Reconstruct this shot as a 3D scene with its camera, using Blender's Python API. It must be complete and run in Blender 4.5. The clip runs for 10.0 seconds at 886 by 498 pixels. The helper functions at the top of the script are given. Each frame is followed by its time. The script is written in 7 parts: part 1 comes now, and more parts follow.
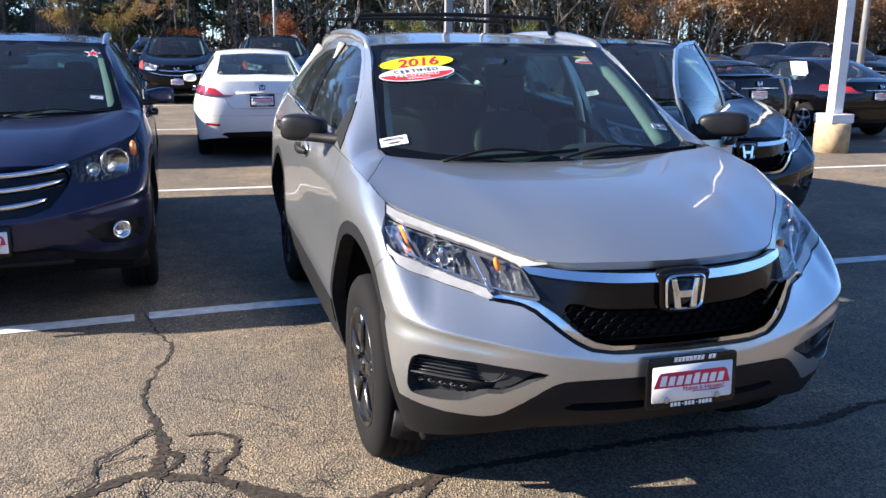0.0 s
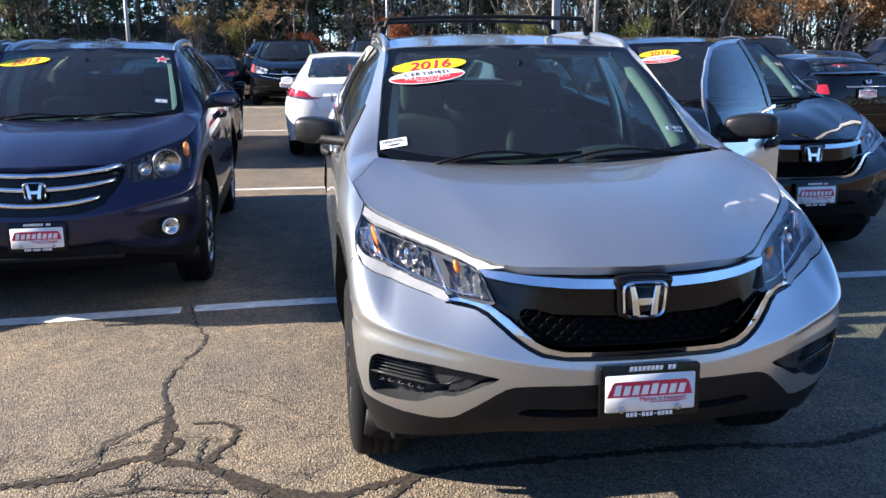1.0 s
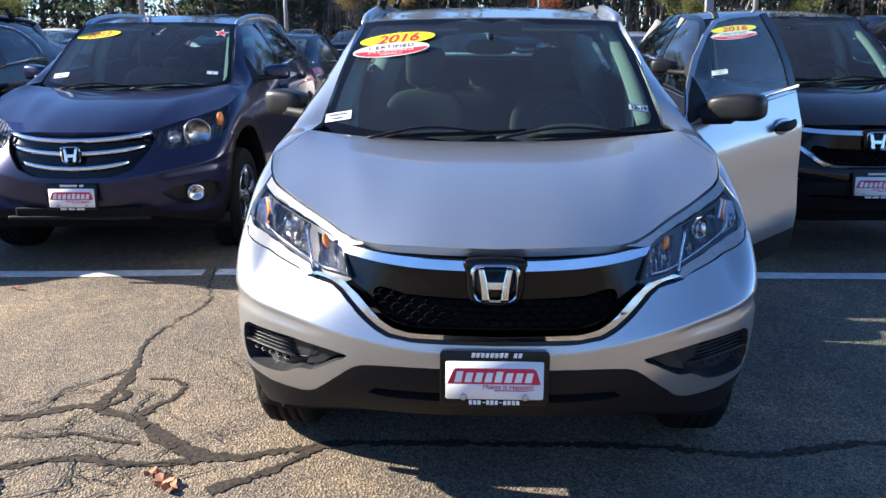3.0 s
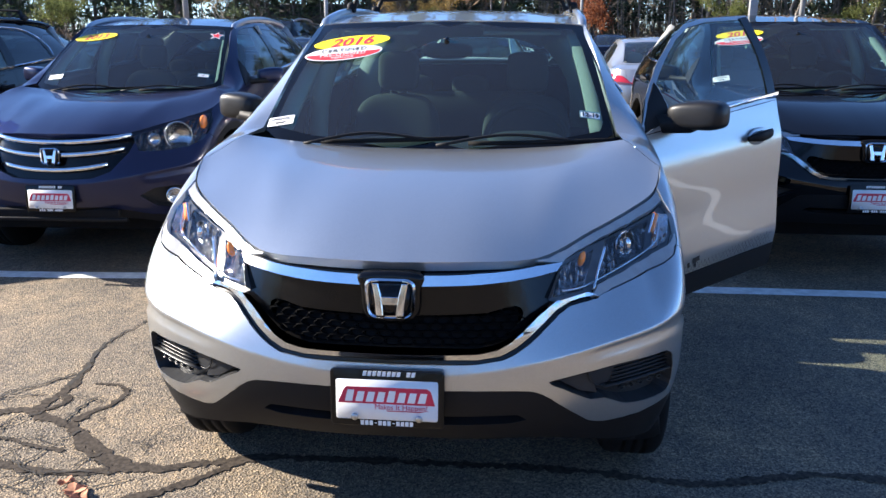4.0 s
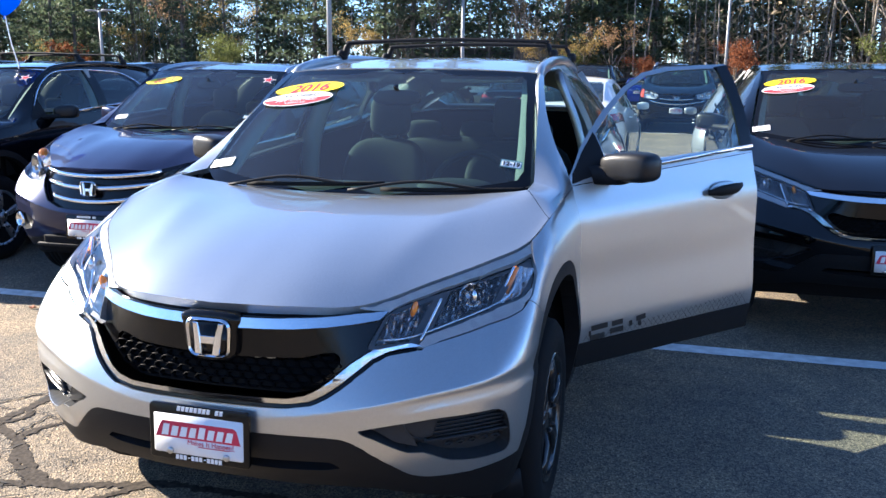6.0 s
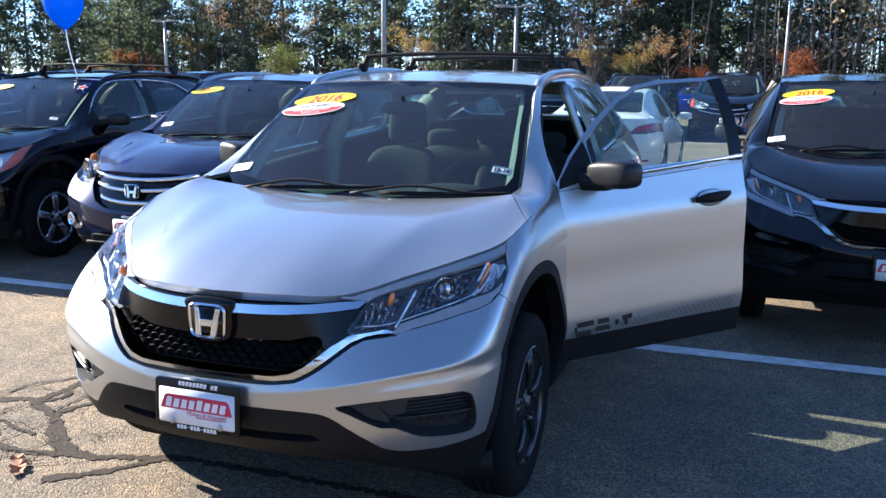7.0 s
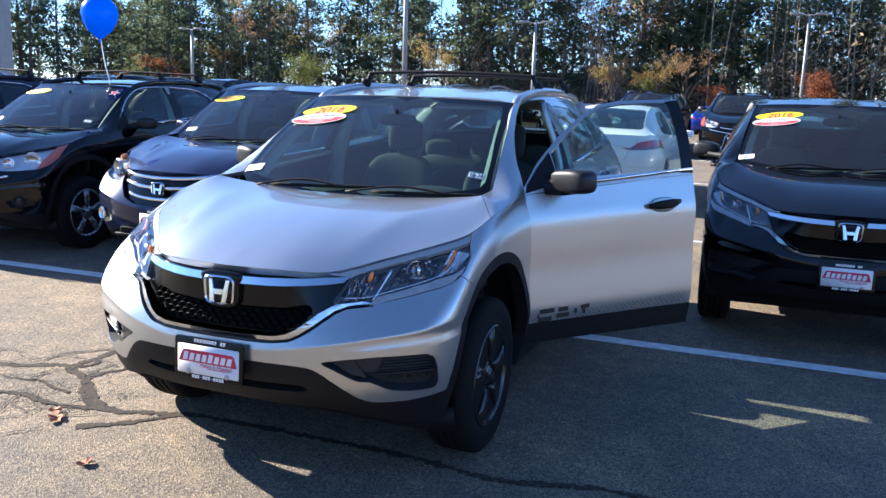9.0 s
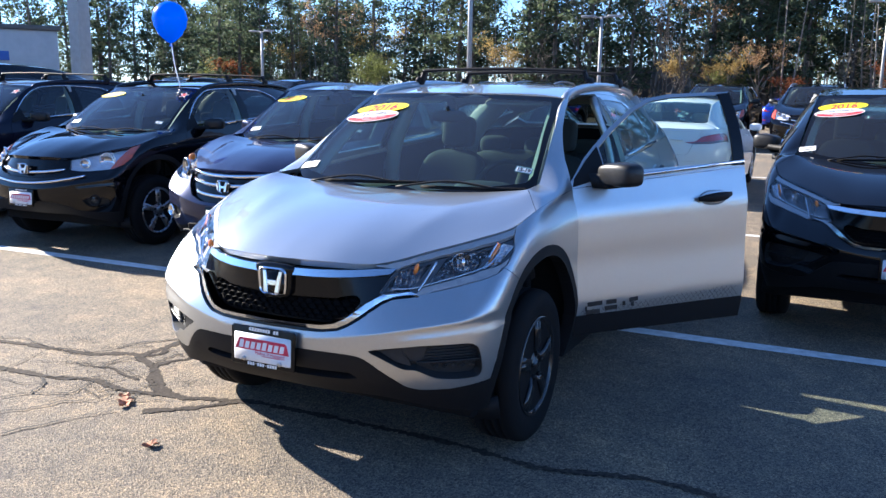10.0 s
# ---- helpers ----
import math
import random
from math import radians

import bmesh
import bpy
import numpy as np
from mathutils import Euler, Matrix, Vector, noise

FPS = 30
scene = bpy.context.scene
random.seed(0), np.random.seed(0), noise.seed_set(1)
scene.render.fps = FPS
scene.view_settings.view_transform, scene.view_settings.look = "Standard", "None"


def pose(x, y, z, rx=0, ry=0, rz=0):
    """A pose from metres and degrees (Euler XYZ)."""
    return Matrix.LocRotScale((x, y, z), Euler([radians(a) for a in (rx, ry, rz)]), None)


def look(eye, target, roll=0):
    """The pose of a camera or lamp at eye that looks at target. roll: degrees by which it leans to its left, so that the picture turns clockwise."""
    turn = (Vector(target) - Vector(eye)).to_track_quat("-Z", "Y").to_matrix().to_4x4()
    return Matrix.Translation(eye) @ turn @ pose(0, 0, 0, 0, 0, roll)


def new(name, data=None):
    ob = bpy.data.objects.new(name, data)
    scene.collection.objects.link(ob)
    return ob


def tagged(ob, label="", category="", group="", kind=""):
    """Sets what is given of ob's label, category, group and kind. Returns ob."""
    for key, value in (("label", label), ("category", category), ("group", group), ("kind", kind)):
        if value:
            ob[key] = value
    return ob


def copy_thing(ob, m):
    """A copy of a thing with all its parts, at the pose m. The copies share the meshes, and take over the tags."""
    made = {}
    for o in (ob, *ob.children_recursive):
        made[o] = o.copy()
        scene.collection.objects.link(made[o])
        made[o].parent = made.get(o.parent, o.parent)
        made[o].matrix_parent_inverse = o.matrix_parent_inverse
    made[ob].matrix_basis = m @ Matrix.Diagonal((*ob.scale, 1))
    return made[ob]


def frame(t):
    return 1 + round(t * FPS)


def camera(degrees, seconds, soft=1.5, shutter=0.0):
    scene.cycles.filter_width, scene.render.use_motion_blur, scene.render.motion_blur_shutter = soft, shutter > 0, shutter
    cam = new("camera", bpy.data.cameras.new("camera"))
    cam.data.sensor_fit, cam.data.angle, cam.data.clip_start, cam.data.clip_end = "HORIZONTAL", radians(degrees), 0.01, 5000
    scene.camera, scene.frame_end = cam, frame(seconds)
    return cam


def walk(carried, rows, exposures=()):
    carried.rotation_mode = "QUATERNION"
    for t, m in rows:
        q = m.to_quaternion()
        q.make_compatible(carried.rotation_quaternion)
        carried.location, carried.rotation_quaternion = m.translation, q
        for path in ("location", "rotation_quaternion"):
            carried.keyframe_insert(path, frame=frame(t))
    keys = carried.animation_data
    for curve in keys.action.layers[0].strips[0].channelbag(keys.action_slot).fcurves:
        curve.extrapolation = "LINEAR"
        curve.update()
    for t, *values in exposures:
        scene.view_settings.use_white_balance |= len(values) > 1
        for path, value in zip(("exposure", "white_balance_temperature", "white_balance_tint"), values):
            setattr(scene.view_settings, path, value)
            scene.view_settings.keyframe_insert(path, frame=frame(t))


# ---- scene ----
cam = camera(56.1, 10.0)
PATH = [
    (0, (-1.409, -2.119, 1.553), (-0.878, -0.248, 1.086), 0.5),
    (0.5, (-1.214, -2.126, 1.562), (-0.818, -0.223, 1.091), 0.7),
    (1, (-0.928, -2.238, 1.563), (-0.668, -0.311, 1.097), -0.3),
    (1.5, (-0.716, -2.29, 1.56), (-0.505, -0.36, 1.079), -0.0),
    (2, (-0.493, -2.247, 1.535), (-0.324, -0.322, 1.018), 1.5),
    (3.5, (0.206, -2.226, 1.548), (-0.01, -0.305, 1.037), -0.7),
    (4, (0.4, -2.083, 1.538), (0.177, -0.16, 1.032), 0.1),
    (4.5, (0.634, -2.023, 1.544), (0.357, -0.103, 1.056), -0.7),
    (5, (0.918, -2.045, 1.557), (0.52, -0.14, 1.097), -1.1),
    (5.5, (1.121, -1.978, 1.544), (0.657, -0.083, 1.106), -0.6),
    (6, (1.298, -1.896, 1.562), (0.729, -0.023, 1.15), 0.4),
    (7.5, (1.729, -2.224, 1.581), (1.02, -0.395, 1.19), 0.3),
    (8, (1.79, -2.394, 1.584), (1.099, -0.558, 1.192), 0.5),
    (8.5, (1.864, -2.483, 1.603), (1.173, -0.643, 1.229), 0.9),
    (9, (1.997, -2.527, 1.604), (1.258, -0.705, 1.238), 1.9),
    (9.5, (2.095, -2.57, 1.602), (1.27, -0.787, 1.226), 1.7),
    (10, (2.12, -2.574, 1.603), (1.235, -0.82, 1.227), 0.9),
]
walk(cam, [(t, look(eye, target, roll)) for t, eye, target, roll in PATH],
     exposures=[(0, 1.63, 5900, 13), (2, 1.72, 5880, 12), (4.5, 1.91, 5880, 12), (6, 2.15, 5920, 12), (7.5, 1.91, 5810, 12), (10, 1.98, 5720, 12)])

# ---- world, sun, exposure ----
SUN_EL, SUN_FROM = 25.5, 172.0          # elevation, and the bearing it shines from (degrees from +x)
world = bpy.data.worlds.new("world")
scene.world = world
world.use_nodes = True
wn = world.node_tree.nodes
sky = wn.new("ShaderNodeTexSky")
sky.sky_type, sky.sun_disc = "NISHITA", False
sky.sun_elevation, sky.sun_rotation = radians(SUN_EL), radians(90 - SUN_FROM)
sky.air_density, sky.dust_density, sky.ozone_density = 1.0, 0.05, 5.0
sky.altitude = 2500
wn["Background"].inputs["Strength"].default_value = 0.082
world.node_tree.links.new(sky.outputs[0], wn["Background"].inputs["Color"])
sun_data = bpy.data.lights.new("sun", "SUN")
sun_data.energy, sun_data.angle, sun_data.color = 5.0, radians(0.53), (1.0, 0.87, 0.68)
sun = new("sun", sun_data)
a, e = radians(SUN_FROM), radians(SUN_EL)
sun.matrix_world = look((-60 , 10, 30), (-60 - math.cos(a) * math.cos(e), 10 - math.sin(a) * math.cos(e), 30 - math.sin(e)))

# ---- materials ----
def mat_base(name):
    m = bpy.data.materials.new(name)
    m.use_nodes = True
    return m, m.node_tree.nodes, m.node_tree.links, m.node_tree.nodes["Principled BSDF"]


def noise_tex(nodes, links, scale, detail=4.0, rough=0.55, space="Object"):
    tc = nodes.new("ShaderNodeTexCoord")
    n = nodes.new("ShaderNodeTexNoise")
    n.inputs["Scale"].default_value, n.inputs["Detail"].default_value, n.inputs["Roughness"].default_value = scale, detail, rough
    links.new(tc.outputs[space], n.inputs["Vector"])
    return n


def ramp(nodes, links, src, stops):
    r = nodes.new("ShaderNodeValToRGB")
    while len(r.color_ramp.elements) < len(stops):
        r.color_ramp.elements.new(0.5)
    for el, (p, c) in zip(r.color_ramp.elements, stops):
        el.position, el.color = p, (*c, 1)
    links.new(src, r.inputs[0])
    return r.outputs[0]


def bump(nodes, links, bsdf, height, strength, dist=0.002):
    b = nodes.new("ShaderNodeBump")
    b.inputs["Strength"].default_value, b.inputs["Distance"].default_value = strength, dist
    links.new(height, b.inputs["Height"])
    links.new(b.outputs[0], bsdf.inputs["Normal"])


def plain(name, color, rough=0.5, metal=0.0, coat=0.0, spread=0.12, scale=30.0, bumps=0.0, emit=0.0):
    """A surface with slight uneven colour and gloss."""
    m, nodes, links, b = mat_base(name)
    n = noise_tex(nodes, links, scale)
    lo = tuple(c * (1 - spread) for c in color)
    hi = tuple(min(1, c * (1 + spread)) for c in color)
    links.new(ramp(nodes, links, n.outputs[0], [(0.3, lo), (0.7, hi)]), b.inputs["Base Color"])
    r = nodes.new("ShaderNodeMapRange")
    r.inputs["To Min"].default_value, r.inputs["To Max"].default_value = max(0.02, rough * 0.85), min(1, rough * 1.15)
    links.new(n.outputs[0], r.inputs["Value"])
    links.new(r.outputs[0], b.inputs["Roughness"])
    b.inputs["Metallic"].default_value, b.inputs["Coat Weight"].default_value, b.inputs["Coat Roughness"].default_value = metal, coat, 0.03
    if bumps:
        bump(nodes, links, b, n.outputs[0], bumps)
    if emit:
        b.inputs["Emission Color"].default_value, b.inputs["Emission Strength"].default_value = (*color, 1), emit
    return m


def paint(name, color, metal=0.6, rough=0.34, dust_sheen=0.03, gloss=1.0):
    """Metallic car paint: flake sparkle, clear coat, a light film of dust."""
    m, nodes, links, b = mat_base(name)
    tc = nodes.new("ShaderNodeTexCoord")
    v = nodes.new("ShaderNodeTexVoronoi")
    v.inputs["Scale"].default_value = 900
    links.new(tc.outputs["Object"], v.inputs["Vector"])
    hi = tuple(min(1, c * 1.12) for c in color)
    lo = tuple(c * 0.92 for c in color)
    flake = ramp(nodes, links, v.outputs["Color"], [(0.2, lo), (0.8, hi)])
    d = noise_tex(nodes, links, 2.3, 6.0)
    mix = nodes.new("ShaderNodeMixRGB")
    mix.inputs[2].default_value = (0.42, 0.39, 0.34, 1)
    f = nodes.new("ShaderNodeMapRange")
    f.inputs["From Min"].default_value, f.inputs["From Max"].default_value, f.inputs["To Max"].default_value = 0.35, 0.8, dust_sheen
    links.new(d.outputs[0], f.inputs["Value"])
    links.new(f.outputs[0], mix.inputs[0])
    links.new(flake, mix.inputs[1])
    links.new(mix.outputs[0], b.inputs["Base Color"])
    b.inputs["Metallic"].default_value, b.inputs["Roughness"].default_value = metal, rough
    b.inputs["Coat Weight"].default_value, b.inputs["Coat Roughness"].default_value = gloss, 0.02
    b.inputs["Specular IOR Level"].default_value = 0.0
    return m


def glass(name, tint=(0.75, 0.8, 0.78), gloss=0.9, dust_sheen=0.0):
    """Thin pane: see-through with a Fresnel gloss."""
    m, nodes, links, b = mat_base(name)
    nodes.remove(b)
    t, g, mx, fr, p5, sc = (nodes.new("ShaderNode" + k) for k in ("BsdfTransparent", "BsdfGlossy", "MixShader", "LayerWeight", "Math", "Math"))
    t.inputs[0].default_value = (*tint, 1)
    g.inputs["Roughness"].default_value = 0.01
    g.inputs[0].default_value = (gloss, gloss, gloss, 1)
    fr.inputs[0].default_value = 0.5                         # both faces of the pane: 0.08 head on, rising at a slant
    p5.operation, p5.inputs[1].default_value = "POWER", 5.0
    sc.operation, sc.inputs[1].default_value, sc.inputs[2].default_value = "MULTIPLY_ADD", 0.92, 0.08
    links.new(fr.outputs["Facing"], p5.inputs[0])
    links.new(p5.outputs[0], sc.inputs[0])
    links.new(sc.outputs[0], mx.inputs[0])
    links.new(t.outputs[0], mx.inputs[1])
    links.new(g.outputs[0], mx.inputs[2])
    film, pale_veil = nodes.new("ShaderNodeMixShader"), nodes.new("ShaderNodeBsdfDiffuse")   # dust film, also a diffuse veil painted in place of hazy sky reflection
    pale_veil.inputs[0].default_value, film.inputs[0].default_value = (0.5, 0.5, 0.5, 1), dust_sheen
    links.new(mx.outputs[0], film.inputs[1])
    links.new(pale_veil.outputs[0], film.inputs[2])
    links.new(film.outputs[0], nodes["Material Output"].inputs[0])
    return m


SILVER = paint("silver_paint", (0.500, 0.514, 0.516), 0.86, 0.31, 0.03)
BLACKP = paint("black_paint", (0.0020, 0.0021, 0.0032), 0.0, 0.3, 0.001, 0.9)
BLUEP = paint("navy_paint", (0.023, 0.027, 0.064), 0.5, 0.32, 0.010, 0.7)
NAVYP = paint("dark_navy_paint", (0.008, 0.010, 0.022), 0.3, 0.3, 0.006, 0.5)
WHITEP = paint("white_paint", (0.78, 0.78, 0.77), 0.0, 0.35)
GREYP = paint("grey_paint", (0.10, 0.105, 0.115), 0.6, 0.33)
PALEP = paint("pale_silver_paint", (0.34, 0.35, 0.37), 0.6, 0.35)
BLUE2 = paint("bright_blue_paint", (0.01, 0.04, 0.35), 0.4, 0.3)
REDP = paint("red_paint", (0.30, 0.015, 0.02), 0.3, 0.3)
MIRRORCAP = plain("satin_black_cap", (0.010, 0.010, 0.011), 0.42, coat=0.12)
POCKET = plain("dark_pocket", (0.032, 0.033, 0.035), 0.36)
PLASTIC = plain("black_plastic", (0.008, 0.008, 0.009), 0.6, spread=0.2, scale=240, bumps=0.15)
GLOSSBLACK = plain("gloss_black", (0.004, 0.004, 0.0045), 0.12)
CHROME = plain("chrome", (0.82, 0.83, 0.85), 0.07, 1.0, spread=0.03)
BARMETAL = plain("brushed_chrome", (0.66, 0.68, 0.71), 0.16, 1.0, spread=0.03)
MESHBLACK = plain("mesh_black", (0.003, 0.003, 0.0035), 0.55)
SATIN = plain("satin_metal", (0.50, 0.51, 0.53), 0.3, 1.0, spread=0.05)
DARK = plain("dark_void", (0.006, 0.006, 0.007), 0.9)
RUBBER = plain("tyre_rubber", (0.006, 0.006, 0.0065), 0.85, spread=0.3, scale=60, bumps=0.25)
RIMBLACK = plain("black_alloy", (0.010, 0.010, 0.011), 0.22, 0.0, coat=0.35)
RIMGREY = plain("grey_alloy", (0.42, 0.43, 0.45), 0.28, 0.9)
TRIM = plain("interior_dark", (0.028, 0.028, 0.030), 0.75, scale=80, bumps=0.1)
CLOTH = plain("seat_cloth", (0.045, 0.045, 0.044), 0.9, spread=0.2, scale=300, bumps=0.4)
BEIGE = plain("seat_beige", (0.30, 0.26, 0.21), 0.85, spread=0.15, scale=300, bumps=0.3)
LINER = plain("headliner", (0.40, 0.395, 0.37), 0.9, scale=90)
SCREEN = glass("windscreen_glass", (0.46, 0.63, 0.59), dust_sheen=0.022)
SIDEGLASS = glass("side_glass", (0.57, 0.73, 0.70), dust_sheen=0.014)
PRIVACY = glass("privacy_glass", (0.12, 0.13, 0.13))
LENS = glass("lamp_lens", (0.96, 0.96, 0.96), 0.6)
LAMPDARK = plain("lamp_dark", (0.07, 0.072, 0.078), 0.25)
LAMPTRIM = plain("lamp_trim", (0.38, 0.38, 0.38), 0.38, 0.1, coat=0.5)
AMBER = plain("amber_plastic", (0.85, 0.23, 0.02), 0.15, coat=1.0)
REDLAMP = plain("red_lamp", (0.42, 0.012, 0.02), 0.12, coat=1.0)
YELLOW = plain("yellow_sticker", (0.88, 0.68, 0.01), 0.5, spread=0.03)
REDST = plain("red_sticker", (0.72, 0.03, 0.04), 0.5, spread=0.03)
WHITE = plain("white_print", (0.80, 0.80, 0.80), 0.5, spread=0.02)
INK = plain("black_ink", (0.008, 0.008, 0.009), 0.5)
REDINK = plain("red_ink", (0.55, 0.02, 0.06), 0.5)
TEAL = plain("teal_print", (0.10, 0.22, 0.26), 0.5)
BLUEINK = plain("blue_ink", (0.02, 0.09, 0.35), 0.5)


def faceted():
    """Bright lamp reflector with moulded ribs."""
    m, nodes, links, b = mat_base("faceted_reflector")
    tc = nodes.new("ShaderNodeTexCoord")
    w = nodes.new("ShaderNodeTexWave")
    w.inputs["Scale"].default_value, w.inputs["Distortion"].default_value, w.inputs["Detail"].default_value = 9.0, 1.0, 0.0
    links.new(tc.outputs["Object"], w.inputs["Vector"])
    v = nodes.new("ShaderNodeTexVoronoi")
    v.inputs["Scale"].default_value = 36
    links.new(tc.outputs["Object"], v.inputs["Vector"])
    ad = nodes.new("ShaderNodeMath")
    links.new(w.outputs[1], ad.inputs[0])
    links.new(v.outputs["Distance"], ad.inputs[1])
    b.inputs["Base Color"].default_value = (0.88, 0.89, 0.91, 1)
    b.inputs["Metallic"].default_value, b.inputs["Roughness"].default_value = 0.9, 0.06
    bump(nodes, links, b, ad.outputs[0], 1.0, 0.03)
    return m


FACETS = faceted()
BEZEL = faceted()
BEZEL.name = "ribbed_bezel"
BEZEL.node_tree.nodes["Principled BSDF"].inputs["Base Color"].default_value = (0.46, 0.47, 0.49, 1)
BEZEL.node_tree.nodes["Principled BSDF"].inputs["Roughness"].default_value = 0.14
for m in (PLASTIC, RUBBER, DARK, POCKET, GLOSSBLACK, MESHBLACK):                  # dull rubber and moulded plastic
    m.node_tree.nodes["Principled BSDF"].inputs["Specular IOR Level"].default_value = 0.05 if m is MESHBLACK else 0.32 if m is GLOSSBLACK else 0.22
MIRRORCAP.node_tree.nodes["Principled BSDF"].inputs["Specular IOR Level"].default_value = 0.32

# ---- shape helpers ----
def spline(pts, n):
    """Catmull-Rom through pts, n steps a stretch."""
    pts = [Vector(p) for p in pts]
    ext = [2 * pts[0] - pts[1]] + pts + [2 * pts[-1] - pts[-2]]
    out = []
    for i in range(1, len(ext) - 2):
        a, b, c, d = ext[i - 1:i + 3]
        for k in range(n):
            t = k / n
            out.append(0.5 * (2 * b + (c - a) * t + (2 * a - 5 * b + 4 * c - d) * t * t + (3 * b - a - 3 * c + d) * t ** 3))
    return out + [pts[-1].copy()]


def part(name, bm, material, parent, label="", smooth=True, shadow=True):
    """Links a bmesh as one mesh object under parent."""
    me = bpy.data.meshes.new(name)
    bm.to_mesh(me)
    bm.free()
    for m in material if isinstance(material, (list, tuple)) else [material]:
        me.materials.append(m)
    if smooth:
        me.shade_smooth()
    ob = new(name, me)
    ob.parent = parent
    ob.visible_shadow = shadow
    return tagged(ob, label=label)


def add(bm, src, m=None, mat=None):
    """Joins the bmesh src into bm."""
    vs = [bm.verts.new(m @ v.co if m else v.co) for v in src.verts]
    src.verts.index_update()
    for f in src.faces:
        g = bm.faces.new([vs[v.index] for v in f.verts])
        g.smooth, g.material_index = f.smooth, f.material_index if mat is None else mat
    src.free()
    return bm


def box(sx, sy, sz, bevel=0.0, seg=2, m=None):
    bm = bmesh.new()
    bmesh.ops.create_cube(bm, size=1.0)
    bmesh.ops.scale(bm, vec=(sx, sy, sz), verts=bm.verts)
    if bevel:
        bmesh.ops.bevel(bm, geom=list(bm.edges), offset=bevel, segments=seg, profile=0.6, affect="EDGES")
    if m:
        bmesh.ops.transform(bm, matrix=m, verts=bm.verts)
    return bm


def lathe(profile, n=40, axis="x"):
    """Turns (along, radius) pairs about an axis."""
    bm = bmesh.new()
    rings = []
    for h, r in profile:
        ring = []
        for k in range(n):
            a = 2 * math.pi * k / n
            p = (h, r * math.cos(a), r * math.sin(a)) if axis == "x" else (r * math.cos(a), r * math.sin(a), h)
            ring.append(bm.verts.new(p))
        rings.append(ring)
    for a, b in zip(rings, rings[1:]):
        for k in range(n):
            bm.faces.new((a[k], a[(k + 1) % n], b[(k + 1) % n], b[k]))
    for ring in (rings[0], rings[-1]):
        bm.faces.new(ring)
    bmesh.ops.recalc_face_normals(bm, faces=bm.faces)
    return bm


def sweep(path, prof, up=(0, 0, 1), caps=True):
    """A profile of (side, up) pairs drawn along a path; a pair of scale factors may taper it."""
    bm = bmesh.new()
    path = [Vector(p) for p in path]
    rings = []
    for i, p in enumerate(path):
        t = (path[min(i + 1, len(path) - 1)] - path[max(i - 1, 0)]).normalized()
        s = t.cross(Vector(up)).normalized()
        u = s.cross(t)
        pr = prof(i / (len(path) - 1)) if callable(prof) else prof
        rings.append([bm.verts.new(p + s * a + u * b) for a, b in pr])
    n = len(rings[0])
    for a, b in zip(rings, rings[1:]):
        for k in range(n):
            bm.faces.new((a[k], a[(k + 1) % n], b[(k + 1) % n], b[k]))
    if caps:
        bm.faces.new(rings[0])
        bm.faces.new(rings[-1])
    bmesh.ops.recalc_face_normals(bm, faces=bm.faces)
    return bm


def ring(r, n=10, sx=1.0, sy=1.0):
    return [(r * sx * math.cos(2 * math.pi * k / n), r * sy * math.sin(2 * math.pi * k / n)) for k in range(n)]


def tube(path, r, n=10, up=(0, 0, 1)):
    return sweep(path, ring(r, n), up)


def plate(poly, depth, bevel=0.0):
    """A flat outline in x, z, given depth along y (front at y = 0)."""
    bm = bmesh.new()
    f = [bm.verts.new((x, 0, z)) for x, z in poly]
    b = [bm.verts.new((x, depth, z)) for x, z in poly]
    bm.faces.new(f)
    bm.faces.new(b[::-1])
    for k in range(len(poly)):
        j = (k + 1) % len(poly)
        bm.faces.new((f[k], b[k], b[j], f[j]))
    bmesh.ops.recalc_face_normals(bm, faces=bm.faces)
    if bevel:
        bmesh.ops.bevel(bm, geom=[e for e in bm.edges if all(v.co.y < 1e-6 for v in e.verts)], offset=bevel, segments=2, profile=0.5, affect="EDGES")
    return bm


def rounded(w, h, r, n=5):
    """A rectangle's outline with rounded corners."""
    out = []
    for cx, cz, a0 in ((w / 2 - r, h / 2 - r, 0), (-w / 2 + r, h / 2 - r, 90), (-w / 2 + r, -h / 2 + r, 180), (w / 2 - r, -h / 2 + r, 270)):
        for k in range(n + 1):
            a = radians(a0 + 90 * k / n)
            out.append((cx + r * math.cos(a), cz + r * math.sin(a)))
    return out


def ball(rx, ry, rz, p=2.6, nu=20, nv=12):
    """A rounded block (superellipsoid)."""
    sg = lambda v, q: math.copysign(abs(v) ** (2 / q), v)
    bm = bmesh.new()
    rows = []
    for i in range(nv + 1):
        b = -math.pi / 2 + math.pi * i / nv
        rows.append([bm.verts.new((rx * sg(math.cos(b), p) * sg(math.cos(2 * math.pi * k / nu), p), ry * sg(math.cos(b), p) * sg(math.sin(2 * math.pi * k / nu), p), rz * sg(math.sin(b), p))) for k in range(nu)])
    for a, b in zip(rows, rows[1:]):
        for k in range(nu):
            bm.faces.new((a[k], a[(k + 1) % nu], b[(k + 1) % nu], b[k]))
    bmesh.ops.remove_doubles(bm, verts=bm.verts, dist=1e-5)
    bmesh.ops.recalc_face_normals(bm, faces=bm.faces)
    return bm


